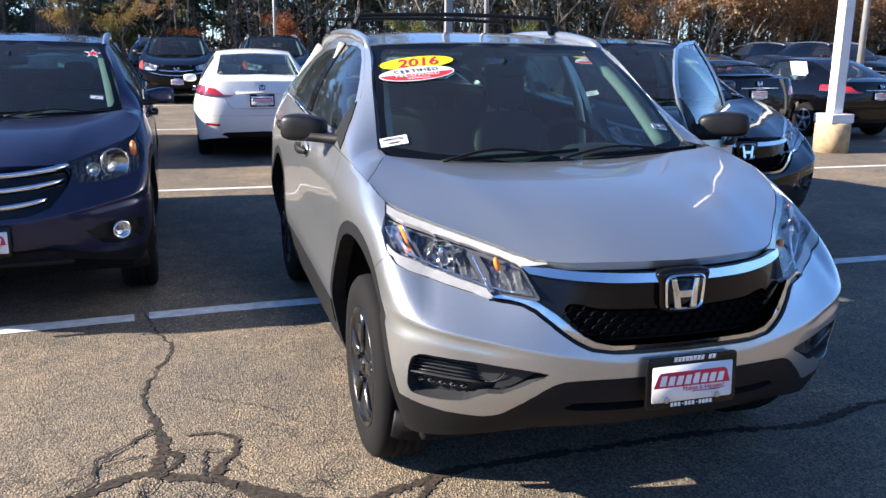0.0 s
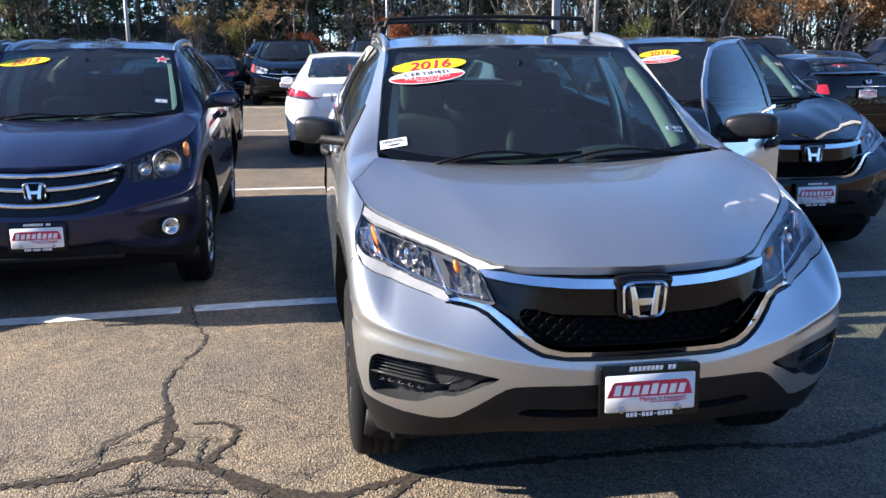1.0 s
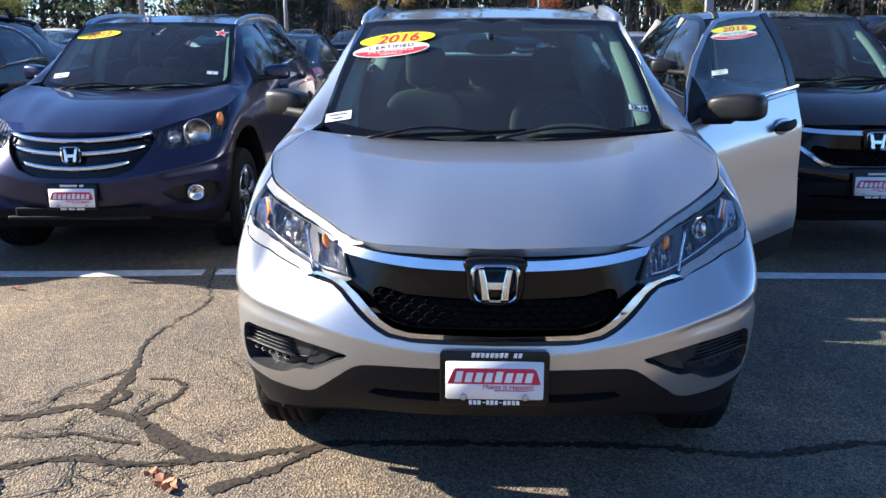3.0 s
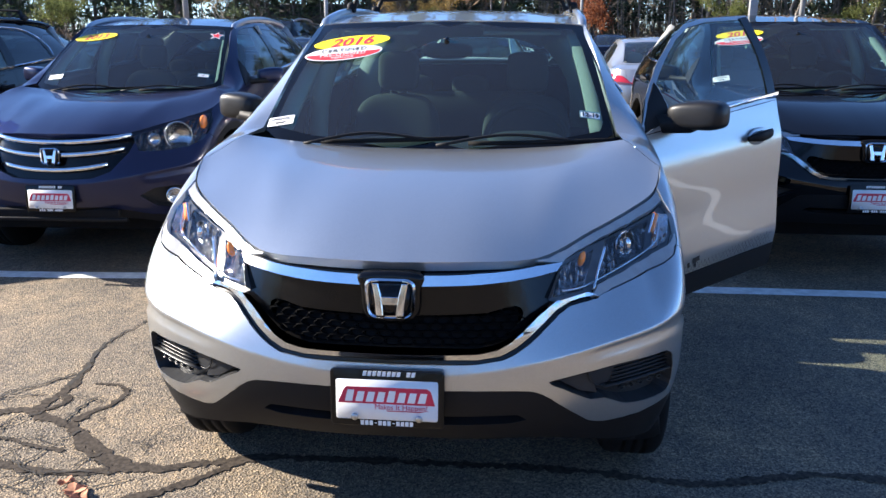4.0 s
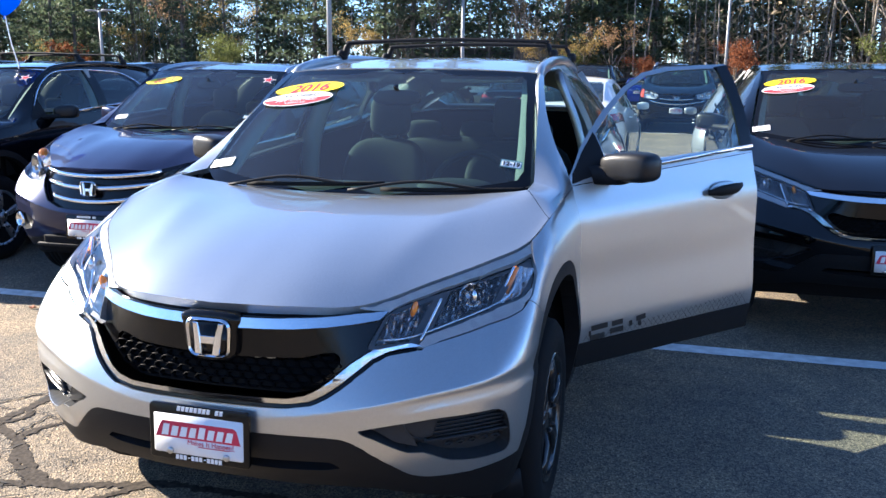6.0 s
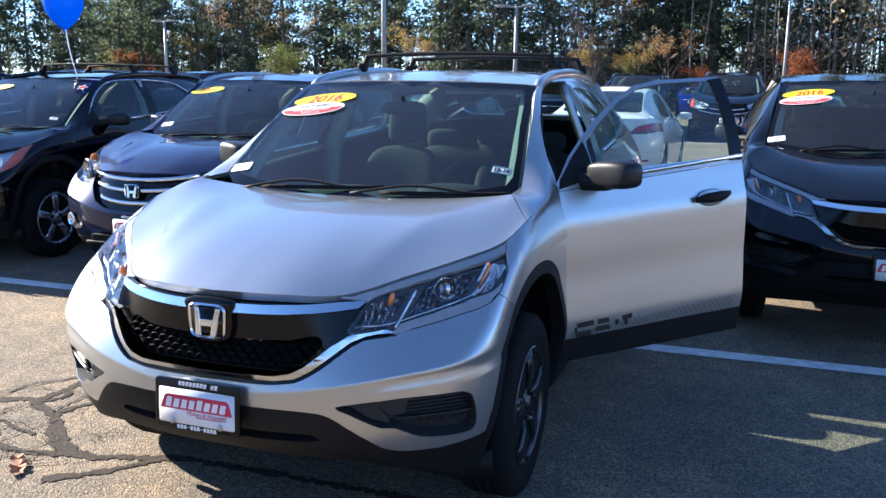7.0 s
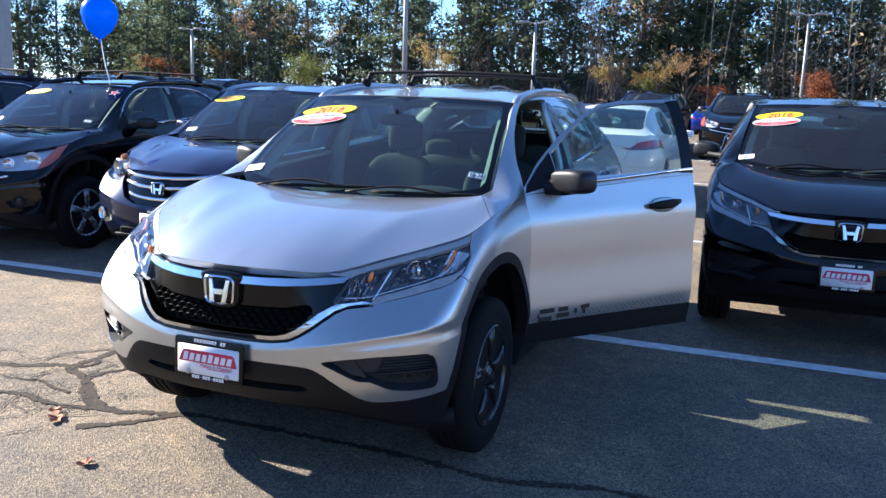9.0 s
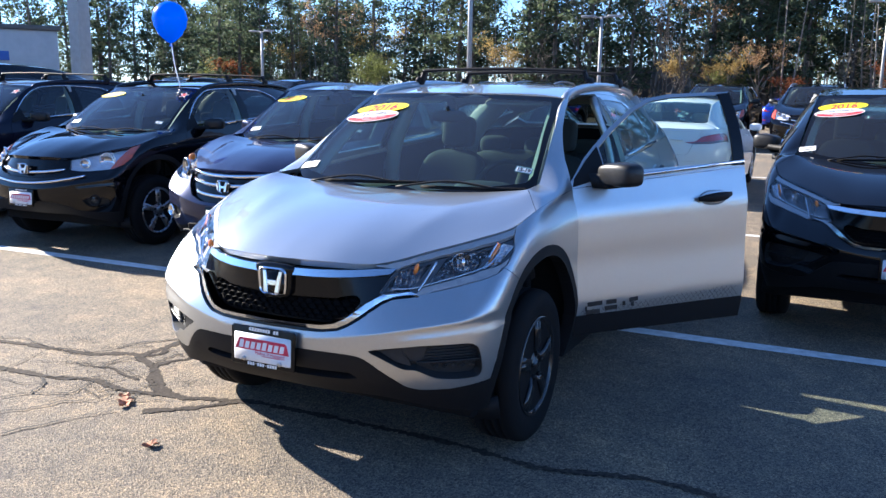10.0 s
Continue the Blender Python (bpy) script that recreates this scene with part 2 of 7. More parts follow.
def letters(text, size, depth=0.0006, shear=0.0, bold=0.0, spacing=1.0):
    """Built-in font as a mesh in x, z facing -y, centred."""
    cu = bpy.data.curves.new("text", "FONT")
    cu.body, cu.size, cu.extrude, cu.shear, cu.offset, cu.space_character = text, size, depth / 2, shear, bold, spacing
    cu.align_x, cu.align_y, cu.resolution_u = "CENTER", "CENTER", 3
    tmp = bpy.data.objects.new("text", cu)
    me = bpy.data.meshes.new_from_object(tmp)
    bm = bmesh.new()
    bm.from_mesh(me)
    bpy.data.objects.remove(tmp)
    bpy.data.meshes.remove(me)
    bpy.data.curves.remove(cu)
    bmesh.ops.transform(bm, matrix=pose(0, 0, 0, 90, 0, 0), verts=bm.verts)
    return bm


def inside(poly, x, y):
    odd = False
    for (x1, y1), (x2, y2) in zip(poly, poly[1:] + poly[:1]):
        if (y1 > y) != (y2 > y) and x < (x2 - x1) * (y - y1) / (y2 - y1) + x1:
            odd = not odd
    return odd


# ---- body sheets: a smooth grid, cut along outlines into panels ----
def sheet(grid, mid=(0, 2.2, 0.8)):
    bm = bmesh.new()
    rows = [[bm.verts.new(p) for p in r] for r in grid]
    for a, b in zip(rows, rows[1:]):
        for k in range(len(a) - 1):
            if (a[k].co - a[k + 1].co).length > 1e-6 and (a[k].co - b[k].co).length + (a[k + 1].co - b[k + 1].co).length > 1e-6:
                bm.faces.new((a[k], a[k + 1], b[k + 1], b[k]))
    bm.normal_update()
    if sum(f.normal.dot(f.calc_center_median() - Vector(mid)) * f.calc_area() for f in bm.faces) < 0:
        bmesh.ops.reverse_faces(bm, faces=bm.faces)
        bm.normal_update()
    lay = bm.verts.layers.float_vector.new("nrm")
    for v in bm.verts:
        n = v.normal.copy()
        if abs(v.co.x) < 1e-5:
            n.x = 0
        v[lay] = n.normalized()
    return bm


def cut(bm, poly, ax, cond):
    """Cuts the sheet along an outline seen along an axis (ax: the two axes of the outline)."""
    i, j = ax
    k = 3 - i - j
    for (x1, y1), (x2, y2) in zip(poly, poly[1:] + poly[:1]):
        lo, hi = (min(x1, x2) - 1e-4, min(y1, y2) - 1e-4), (max(x1, x2) + 1e-4, max(y1, y2) + 1e-4)
        some = []
        for f in bm.faces:
            xs, ys = [v.co[i] for v in f.verts], [v.co[j] for v in f.verts]
            if max(xs) > lo[0] and min(xs) < hi[0] and max(ys) > lo[1] and min(ys) < hi[1] and cond(f.verts[0].co):
                some.append(f)
        if not some:
            continue
        co, no = [0, 0, 0], [0, 0, 0]
        co[i], co[j], no[i], no[j] = x1, y1, -(y2 - y1), x2 - x1
        geom = set(some)
        for f in some:
            geom.update(f.edges)
            geom.update(f.verts)
        bmesh.ops.bisect_plane(bm, geom=list(geom), dist=2e-5, plane_co=co, plane_no=Vector(no).normalized())


def sort_faces(bm, regions, default):
    """Faces by the first outline that holds their middle. regions: (name, outline, axes, condition)."""
    out = {}
    for f in bm.faces:
        c = f.calc_center_median()
        name = default
        for n, poly, ax, cond in regions:
            if cond(c) and inside(poly, c[ax[0]], c[ax[1]]):
                name = n
                break
        out.setdefault(name, []).append(f)
    return out


def panel(name, sets, material, parent, sides="both", gap=0.002, depth=0.018, offset=0.0, label="", shadow=True):
    """Panels from faces of the half sheet: their edges drawn in by the gap and turned inwards. sets: (bmesh, faces) pairs.
    sides: both in one mesh, or 'left', 'right'."""
    vs, fs, ns = [], [], []
    for bm, faces in sets:
        lay = bm.verts.layers.float_vector["nrm"]
        use, near = {}, {}
        for f in faces:
            c = f.calc_center_median()
            for e in f.edges:
                use[e] = use.get(e, 0) + 1
            for v in f.verts:
                near.setdefault(v, []).append(c)
        rim = {v for e, k in use.items() if k == 1 for v in e.verts}
        put = {}
        for v, cs in near.items():
            n = Vector(v[lay]).normalized()
            p = v.co - n * offset
            if v in rim and gap:
                d = sum(cs, Vector()) / len(cs) - v.co
                d -= n * d.dot(n)
                if abs(v.co.x) < 1e-4:
                    d.x = 0
                if d.length > 1e-6:
                    p = p + d.normalized() * min(gap, d.length)
            put[v] = (p, n)
        for sx in {"both": (1, -1), "left": (1,), "right": (-1,)}[sides]:
            at = {}
            flip = Vector((sx, 1, 1))
            for v, (p, n) in put.items():
                at[v] = len(vs)
                vs.append(p * flip)
                ns.append(n * flip)
            for f in faces:
                ids = [at[v] for v in f.verts]
                fs.append((ids if sx > 0 else ids[::-1], True))
            if depth:
                for f in faces:
                    for lp in f.loops:
                        if use[lp.edge] == 1:
                            a, b = lp.vert, lp.link_loop_next.vert
                            if abs(a.co.x) < 1e-4 and abs(b.co.x) < 1e-4:
                                continue
                            base = len(vs)
                            for v, d in ((a, 0), (a, depth), (b, depth), (b, 0)):
                                vs.append((put[v][0] - put[v][1] * d) * flip)
                                ns.append(put[v][1] * flip)
                            ids = [base, base + 1, base + 2, base + 3]
                            fs.append((ids if sx > 0 else ids[::-1], False))
    me = bpy.data.meshes.new(name)
    me.from_pydata(vs, [], [f for f, _ in fs])
    me.materials.append(material)
    me.shade_smooth()
    split = []
    for p, (f, curved) in zip(me.polygons, fs):
        flat = p.normal.copy()
        split += [ns[i] if curved else flat for i in f]
    me.normals_split_custom_set(split)
    ob = new(name, me)
    ob.parent = parent
    ob.visible_shadow = shadow
    return tagged(ob, label=label)


def blend_normals(a, b, near=.02):
    """Where the rims of two sheets meet, both take the mean of their normals, so that no edge shows."""
    la, lb = a.verts.layers.float_vector["nrm"], b.verts.layers.float_vector["nrm"]
    rim_a, rim_b = ([v for v in bm.verts if v.is_boundary] for bm in (a, b))
    for v in rim_a:
        w = min(rim_b, key=lambda q: (q.co - v.co).length_squared)
        if (w.co - v.co).length < near:
            n = (Vector(v[la]) + Vector(w[lb])).normalized()
            v[la] = w[lb] = n

# ---- crossover car: half body given by three ribs (low, waist, shoulder) and a cabin ----
LOW = [(0, .135, .375), (.22, .14, .375), (.45, .185, .37), (.59, .25, .340), (.72, .34, .308), (.80, .46, .288), (.815, .66, .30), (.84, 1.0, .28),
       (.86, 1.5, .27), (.86, 2.5, .27), (.86, 3.5, .28), (.83, 4.15, .33), (.66, 4.40, .36), (0, 4.45, .36)]
WAIST = [(0, .030, .615), (.22, .040, .620), (.45, .090, .655), (.62, .167, .684), (.775, .268, .712), (.867, .405, .735), (.887, .66, .745), (.910, 1.0, .72),
         (.908, 1.5, .695), (.908, 2.5, .70), (.918, 3.5, .72), (.895, 4.15, .75), (.70, 4.47, .75), (0, 4.53, .75)]
SHOULDER = [(0, .105, .918), (.22, .135, .917), (.41, .228, .910), (.567, .41, .950), (.70, .57, .988), (.795, .72, 1.022), (.838, .90, 1.078), (.850, 1.15, 1.110),
            (.853, 1.5, 1.135), (.848, 2.5, 1.20), (.824, 3.5, 1.26), (.748, 4.12, 1.29), (.585, 4.40, 1.30), (0, 4.50, 1.30)]
CANT = [(.718, 1.27, 1.155), (.668, 1.60, 1.385), (.618, 1.93, 1.570), (.608, 2.45, 1.615), (.596, 3.0, 1.615), (.562, 3.6, 1.575), (.508, 4.05, 1.50), (.475, 4.25, 1.44)]
BELT = [(.850, 1.15, 1.110), (.853, 1.55, 1.139), (.852, 2.0, 1.168), (.848, 2.5, 1.20), (.838, 3.0, 1.232), (.816, 3.6, 1.266), (.748, 4.12, 1.29), (.70, 4.25, 1.297)]
AXLES, WHEEL_R = (.90, 3.52), .355
front = lambda c: c.y < 1.1
flank = lambda c: c.y > .33 and c.x > .7


def arc(cy, cz, r, n=44, a0=0, a1=360):
    return [(cy + r * math.cos(radians(a0 + (a1 - a0) * k / n)), cz + r * math.sin(radians(a0 + (a1 - a0) * k / n))) for k in range(n)]


def smooth_poly(pts, n=4):
    """Rounds an outline given by a few points."""
    out = []
    m = len(pts)
    for i in range(m):
        a, b, c, d = (Vector(pts[(i + k) % m]) for k in (-1, 0, 1, 2))
        for k in range(n):
            t = k / n
            p = 0.5 * (2 * b + (c - a) * t + (2 * a - 5 * b + 4 * c - d) * t * t + (3 * b - a - 3 * c + d) * t ** 3)
            out.append((p.x, p.y))
    return out


# outlines seen from the front (x, z) or from the side (y, z)
FRONT = {
    "facelift": dict(
        lamp=[(.400, .990), (.408, .902), (.478, .889), (.447, .806), (.470, .797), (.552, .806), (.585, .794), (.70, .822), (.80, .852), (.832, .868), (.850, .90), (.848, .95), (.822, .995), (.798, 1.05)],
        strip=[(-.01, .646), (.25, .648), (.315, .658), (.360, .678), (.396, .703), (.434, .735), (.468, .765), (.50, .781), (.585, .790), (.585, .796), (.552, .808), (.470, .799), (.447, .808), (.478, .891), (.408, .904), (.40, .99), (-.01, .99)],
        mould=[(-.01, .655), (.25, .657), (.31, .666), (.35, .685), (.386, .710), (.424, .742), (.462, .774), (.50, .789), (.53, .793), (.583, .795), (.552, .808), (.470, .799), (.447, .808), (.40, .99), (-.01, .99)],
        grille=[(-.01, .672), (.25, .674), (.30, .684), (.336, .702), (.370, .730), (.407, .763), (.452, .793), (.462, .797), (.447, .808), (.478, .891), (.408, .904), (.40, .99), (-.01, .99)],
        seal=[(-.01, .889), (.25, .890), (.36, .892), (.42, .896), (.478, .893), (.478, .99), (-.01, .99)],
        bar=[(.070, .854), (.25, .856), (.33, .859), (.40, .863), (.4605, .869), (.478, .889), (.40, .891), (.36, .888), (.25, .886), (.070, .884)],
        mesh=[(-.01, .684), (.25, .687), (.295, .697), (.328, .716), (.357, .742), (.372, .766), (.362, .786), (.335, .790), (.27, .775), (-.01, .766)],
        slot=[(-.01, .452), (.34, .452), (.385, .462), (.36, .484), (-.01, .487)],
        pocket=[(.446, .588), (.54, .602), (.63, .613), (.72, .618), (.785, .619), (.806, .612), (.820, .595), (.827, .55), (.826, .50), (.818, .477), (.80, .467), (.74, .466), (.681, .473), (.645, .490), (.613, .508), (.57, .512), (.53, .535), (.482, .564)],
        lower=[(-.01, .572), (.17, .572), (.36, .566), (.43, .548), (.50, .490), (.56, .438), (.605, .418), (.68, .418), (.78, .430), (.84, .446), (.93, .47), (.93, .1), (-.01, .1)]),
    "early": dict(
        lamp=[(.40, .99), (.47, .86), (.50, .805), (.56, .80), (.66, .80), (.76, .815), (.83, .85), (.855, .91), (.845, .96), (.82, 1.0), (.798, 1.06)],
        strip=[(-.01, .640), (.25, .650), (.36, .69), (.45, .80), (.47, .86), (.40, .99), (-.01, .99)],
        grille=[(-.01, .644), (.25, .654), (.355, .694), (.445, .80), (.465, .86), (.40, .99), (-.01, .99)],
        pocket=[(.52, .53), (.60, .575), (.75, .585), (.83, .57), (.835, .50), (.80, .455), (.70, .44), (.60, .46)],
        lower=[(-.01, .46), (.30, .46), (.45, .43), (.55, .40), (.68, .385), (.78, .39), (.84, .40), (.93, .42), (.93, .1), (-.01, .1)]),
    "older": dict(
        lamp=[(.40, .99), (.44, .86), (.46, .80), (.56, .79), (.70, .80), (.80, .815), (.85, .85), (.86, .91), (.84, .98), (.80, 1.06)],
        strip=[(-.01, .72), (.25, .725), (.36, .75), (.44, .80), (.44, .86), (.40, .99), (-.01, .99)],
        grille=[(-.01, .732), (.25, .737), (.355, .762), (.43, .81), (.43, .86), (.40, .99), (-.01, .99)],
        pocket=[(.60, .52), (.66, .545), (.76, .55), (.80, .53), (.80, .48), (.74, .455), (.64, .46)],
        lower=[(-.01, .50), (.25, .50), (.45, .47), (.55, .42), (.68, .40), (.78, .40), (.84, .40), (.93, .42), (.93, .1), (-.01, .1)]),
}
FRONT["facelift"]["lower"] = [(p.x, p.y) for p in spline([(*q, 0) for q in FRONT["facelift"]["lower"][:-2]], 3)] + FRONT["facelift"]["lower"][-2:]
FRONT["facelift"]["mesh"] = [(-.01, .684)] + [(p.x, p.y) for p in spline([(*q, 0) for q in FRONT["facelift"]["mesh"][1:-1]], 3)] + [(-.01, .766)]
FRONT["facelift"]["pocket"] = smooth_poly(FRONT["facelift"]["pocket"], 2)
LAMP_BITS = {
    "lamp_top": [(.39, .99), (.395, .893), (.408, .896), (.478, .884), (.50, .899), (.57, .921), (.69, .950), (.78, .979), (.822, .996), (.84, 1.02), (.798, 1.06)],
    "lamp_low": [(.56, .785), (.580, .790), (.70, .815), (.80, .845), (.835, .86), (.860, .90), (.844, .922), (.824, .899), (.785, .885), (.70, .857), (.584, .826)],
    "lamp_a": [(.462, .812), (.548, .818), (.582, .910), (.486, .884)],
    "lamp_b": [(.600, .846), (.735, .876), (.768, .966), (.624, .930)],
    "lamp_c": [(.762, .892), (.822, .912), (.842, .968), (.794, .978)],
}
DOOR_F = [(1.405, .375), (1.40, .48), (1.372, .70), (1.365, .95), (1.365, 1.085), (1.40, 1.165), (1.50, 1.262), (1.70, 1.417), (1.83, 1.502), (1.96, 1.562), (2.10, 1.584), (2.30, 1.590), (2.495, 1.594), (2.455, 1.2), (2.45, .7), (2.44, .375)]
DOOR_R = [(2.44, .30), (2.45, .7), (2.455, 1.2), (2.495, 1.594), (2.75, 1.588), (3.05, 1.572), (3.26, 1.50), (3.36, 1.38), (3.40, 1.25), (3.38, 1.05), (3.22, .80), (3.06, .58), (2.985, .30)]
GLASS_F = [(1.60, 1.200), (1.605, 1.318), (1.73, 1.413), (1.86, 1.498), (1.98, 1.547), (2.12, 1.566), (2.42, 1.574), (2.387, 1.228)]
SAIL = [(1.405, 1.135), (1.420, 1.174), (1.505, 1.252), (1.597, 1.324), (1.592, 1.178)]
GLASS_R = [(2.533, 1.232), (2.562, 1.555), (2.75, 1.552), (3.02, 1.535), (3.19, 1.46), (3.25, 1.30), (3.20, 1.272)]
QUARTER = [(3.27, 1.282), (3.26, 1.46), (3.42, 1.505), (3.68, 1.510), (4.00, 1.474), (4.15, 1.442), (4.08, 1.392), (3.66, 1.315)]
PILLAR = [(2.370, 1.205), (2.407, 1.579), (2.498, 1.588), (2.457, 1.205)]
PILLAR_R = [(2.461, 1.222), (2.504, 1.576), (2.560, 1.568), (2.530, 1.228)]


def grids(res):
    n = res
    lo, wa, sh = spline(LOW, n), spline(WAIST, n), spline(SHOULDER, n)
    rows = []

    def crease(p, i):
        """The line along the door handles and the hollow under it, on the flank."""
        s = min(1, max(0, (i / n - 4) / 2))
        if s > 0 and i / n < 11.5:
            z1 = p.z - (1.00 + .03 * (p.y - 1.5))
            p.x += s * (.008 * math.exp(-(z1 / .06) ** 2) - .009 * math.exp(-((z1 + .24) / .11) ** 2) + .006 * math.exp(-((z1 + .47) / .07) ** 2))
        return p
    steps = [k / n for k in range(n)] + [.965] if n < 6 else [0, .14, .28, .42, .53, .62, .68, .72, .75, .775, .80, .825, .85, .89, .93, .97]
    for t in steps:
        row = []
        for i, (a, b) in enumerate(zip(lo, wa)):
            p = a.lerp(b, t) + Vector(((b.x - a.x), (b.y - a.y), 0)) * (1 - (1 - t) ** 2.7 - t)
            k = i / n                                      # hollow under the ridge of the bumper's corner, ending in a small ledge
            s = min(1, max(0, (k - 2.1) / 1.0)) * min(1, max(0, (6.2 - k) / 1.2))
            if s > 0 and n >= 6:
                q = wa[min(i + 1, len(wa) - 1)] - wa[i - 1]
                out = Vector((q.y, -q.x, 0)).normalized()
                ledge = .648 + .030 * max(0, (a.x - .55) / .27)
                down = (p.z - ledge) / max(.02, b.z - ledge)
                f = 0 if down < 0 else min(1, down / .22) if down < .22 else 1 - (down - .22) / .78
                p -= out * .009 * s * f
            row.append(crease(p, i))
        rows.append(row)
    m = 2 * n + 2
    for t in [0, .018] + [k / m for k in range(1, m + 1)]:
        row = []
        for i, (a, b) in enumerate(zip(wa, sh)):
            s = min(1, max(0, (i / n - 4) / 2))            # 0 on the nose, 1 on the flank
            f = t ** (1.06 + 1.35 * s)
            p = Vector((a.x + (b.x - a.x) * f, a.y + (b.y - a.y) * f, a.z + (b.z - a.z) * t))
            row.append(crease(p, i))
        rows.append(row)
    lower = rows
    # bonnet: from the shoulder's nose back to the cowl
    nose = spline(SHOULDER[:7], n)
    rear = spline([(0, 1.115, 1.098), (.16, 1.113, 1.100), (.31, 1.11, 1.106), (.46, 1.105, 1.115), (.58, 1.10, 1.127), (.67, 1.095, 1.138), (.725, 1.088, 1.148)], n)
    bonnet = []
    for k in range(2 * n + 1):
        u = k / (2 * n)
        row = []
        for i, (a, b) in enumerate(zip(nose, rear)):
            v = i / (len(nose) - 1)
            p = a.lerp(b, u)
            p.z = a.z + (b.z - a.z) * (1 - (1 - u) ** (1.75 - .5 * v)) + .014 * math.sin(math.pi * u) * (1 - v)
            edge, hem_x = .375 + .25 * u, nose[-1].x + (rear[-1].x - nose[-1].x) * u
            r = abs(p.x)                                    # a crease on each side, the sheet falling away outside it
            lift = .006 + .012 * r / edge if r < edge else .018 - .024 * (1 - (1 - (r - edge) / max(.01, hem_x - edge)) ** 2)
            if 0 < u < 1:
                p.z += lift * math.sin(math.pi * min(1, u * 1.2 + .1))
            row.append(p)
        bonnet.append(row)
    # wing top: between the shoulder, the bonnet's edge and the foot of the windscreen pillar
    hem = [row[-1] for row in bonnet]
    hem = hem + [hem[-1].lerp(Vector(CANT[0]), k / n) for k in range(1, n + 1)]
    rim = sh[6 * n:7 * n + 1]
    wing = []
    for k in range(7):
        row = []
        for j, b in enumerate(hem):
            s = j / (len(hem) - 1)
            q = s * n
            i = min(n - 1, int(q))
            a = rim[i].lerp(rim[i + 1], q - i)
            row.append(a.lerp(b, k / 6) + Vector((.030 * s * s, 0, .006 * s)) * math.sin(math.pi * k / 6))
        wing.append(row)
    belt, cant = spline(BELT, n), spline(CANT, n)
    side = []
    for k in range(n + 1):
        t = k / n
        side.append([a.lerp(b, t) + Vector((.030 * math.sin(math.pi * t), 0, 0)) for a, b in zip(belt, cant)])
    wb = spline([(0, 1.075, 1.075), (.35, 1.10, 1.082), (.60, 1.175, 1.105), (.705, 1.262, 1.145)], n)
    wt = spline([(0, 1.865, 1.583), (.30, 1.875, 1.580), (.52, 1.905, 1.573), (.605, 1.927, 1.566)], n)
    screen = [[a.lerp(b, k / n) + Vector((0, -.3, .45)) * (.05 * math.sin(math.pi * k / n)) for a, b in zip(wb, wt)] for k in range(n + 1)]
    crown = spline([(0, 1.870, 1.588), (0, 2.45, 1.645), (0, 3.0, 1.648), (0, 3.6, 1.615), (0, 4.05, 1.565), (0, 4.22, 1.535)], n)
    edge = spline(CANT[2:], n)
    roof = [[Vector((b.x * v, a.y + (b.y - a.y) * v ** 3, a.z + (b.z - a.z) * v ** 2.6)) for v in (q / 10 for q in range(11))] for a, b in zip(crown, edge)]
    top = roof[-1]
    tail_low = spline([(0, 4.50, 1.30), (.35, 4.48, 1.30), (.585, 4.40, 1.30), (.70, 4.25, 1.297)], 4)[:11]
    tail_low = [tail_low[min(10, q)] for q in range(11)]
    tail_low[10] = Vector((.70, 4.25, 1.297))
    hatch = [[a.lerp(b, k / 6) + Vector((0, .02 * math.sin(math.pi * k / 6), 0)) for a, b in zip(top, tail_low)] for k in range(7)]
    return lower, bonnet, wing, side, screen, roof, hatch


def tread_tyre(r, w, blocks=True):
    bm = bmesh.new()
    prof = [(-w * .42, r * .62), (-w * .5, r * .72), (-w * .52, r * .82), (-w * .48, r * .93), (-w * .40, r * .985), (-w * .28, r)]
    grooves = [(x + dx, r * k) for x in (-.17, 0, .17) for dx, k in ((-.035 * w * 4, 1.0), (-.03, .978), (.03, .978), (.035 * w * 4, 1.0))] if blocks else []
    grooves = [(w * a, q) for a, q in grooves]
    prof = prof + grooves + [(-x, q) for x, q in prof[::-1]]
    add(bm, lathe(prof, 64 if blocks else 18))
    return bm


def wheel(parent, x, y, side, rim_mat, spokes, near=True):
    r, w = WHEEL_R, .215
    ty = part("wheel", tread_tyre(r, w, near), RUBBER, parent, "black rubber tyre with block tread")
    ty.location = (x, y, r)
    rim = bmesh.new()
    add(rim, lathe([(-.09, r * .62), (-.09, r * .585), (.03, r * .55), (.085, r * .59), (.103, r * .625), (.106, r * .645), (.098, r * .66), (.08, r * .64), (-.09, r * .64)], 48 if near else 16))
    for k in range(spokes):
        a = 2 * math.pi * k / spokes
        for da, wd in ((-.16, .020), (.16, .020)) if near else ((0, .034),):
            pts = [(.078, 0, .045), (.098, 0, r * .30), (.098, 0, r * .48), (.088, 0, r * .625)]
            b = sweep(pts, [(-wd, -.012), (wd, -.012), (wd * .8, .010), (-wd * .8, .010)], up=(1, 0, 0))
            add(rim, b, Matrix.Rotation(a + da, 4, "X") @ Matrix.Rotation(-da * .55, 4, "X"))
    ob = part("rim", rim, rim_mat, ty, "glossy alloy rim")
    hub = lathe([(.05, .085), (.082, .085), (.094, .07), (.094, .034), (.102, .032), (.105, .0)][:-1], 24)
    part("hub", hub, rim_mat, ty)
    for k in range(5 if near else 0):
        a = 2 * math.pi * k / 5 + .3
        nut = lathe([(.085, .011), (.105, .011), (.109, .007)], 6)
        bmesh.ops.translate(nut, verts=nut.verts, vec=(0, .056 * math.cos(a), .056 * math.sin(a)))
        part("wheel_nut", nut, GLOSSBLACK, ty)
    disc = lathe([(.0, .15), (.012, .15)], 32)
    part("brake_disc", disc, SATIN, ty)
    if side < 0:
        ty.rotation_euler = (0, 0, math.pi)
    return ty


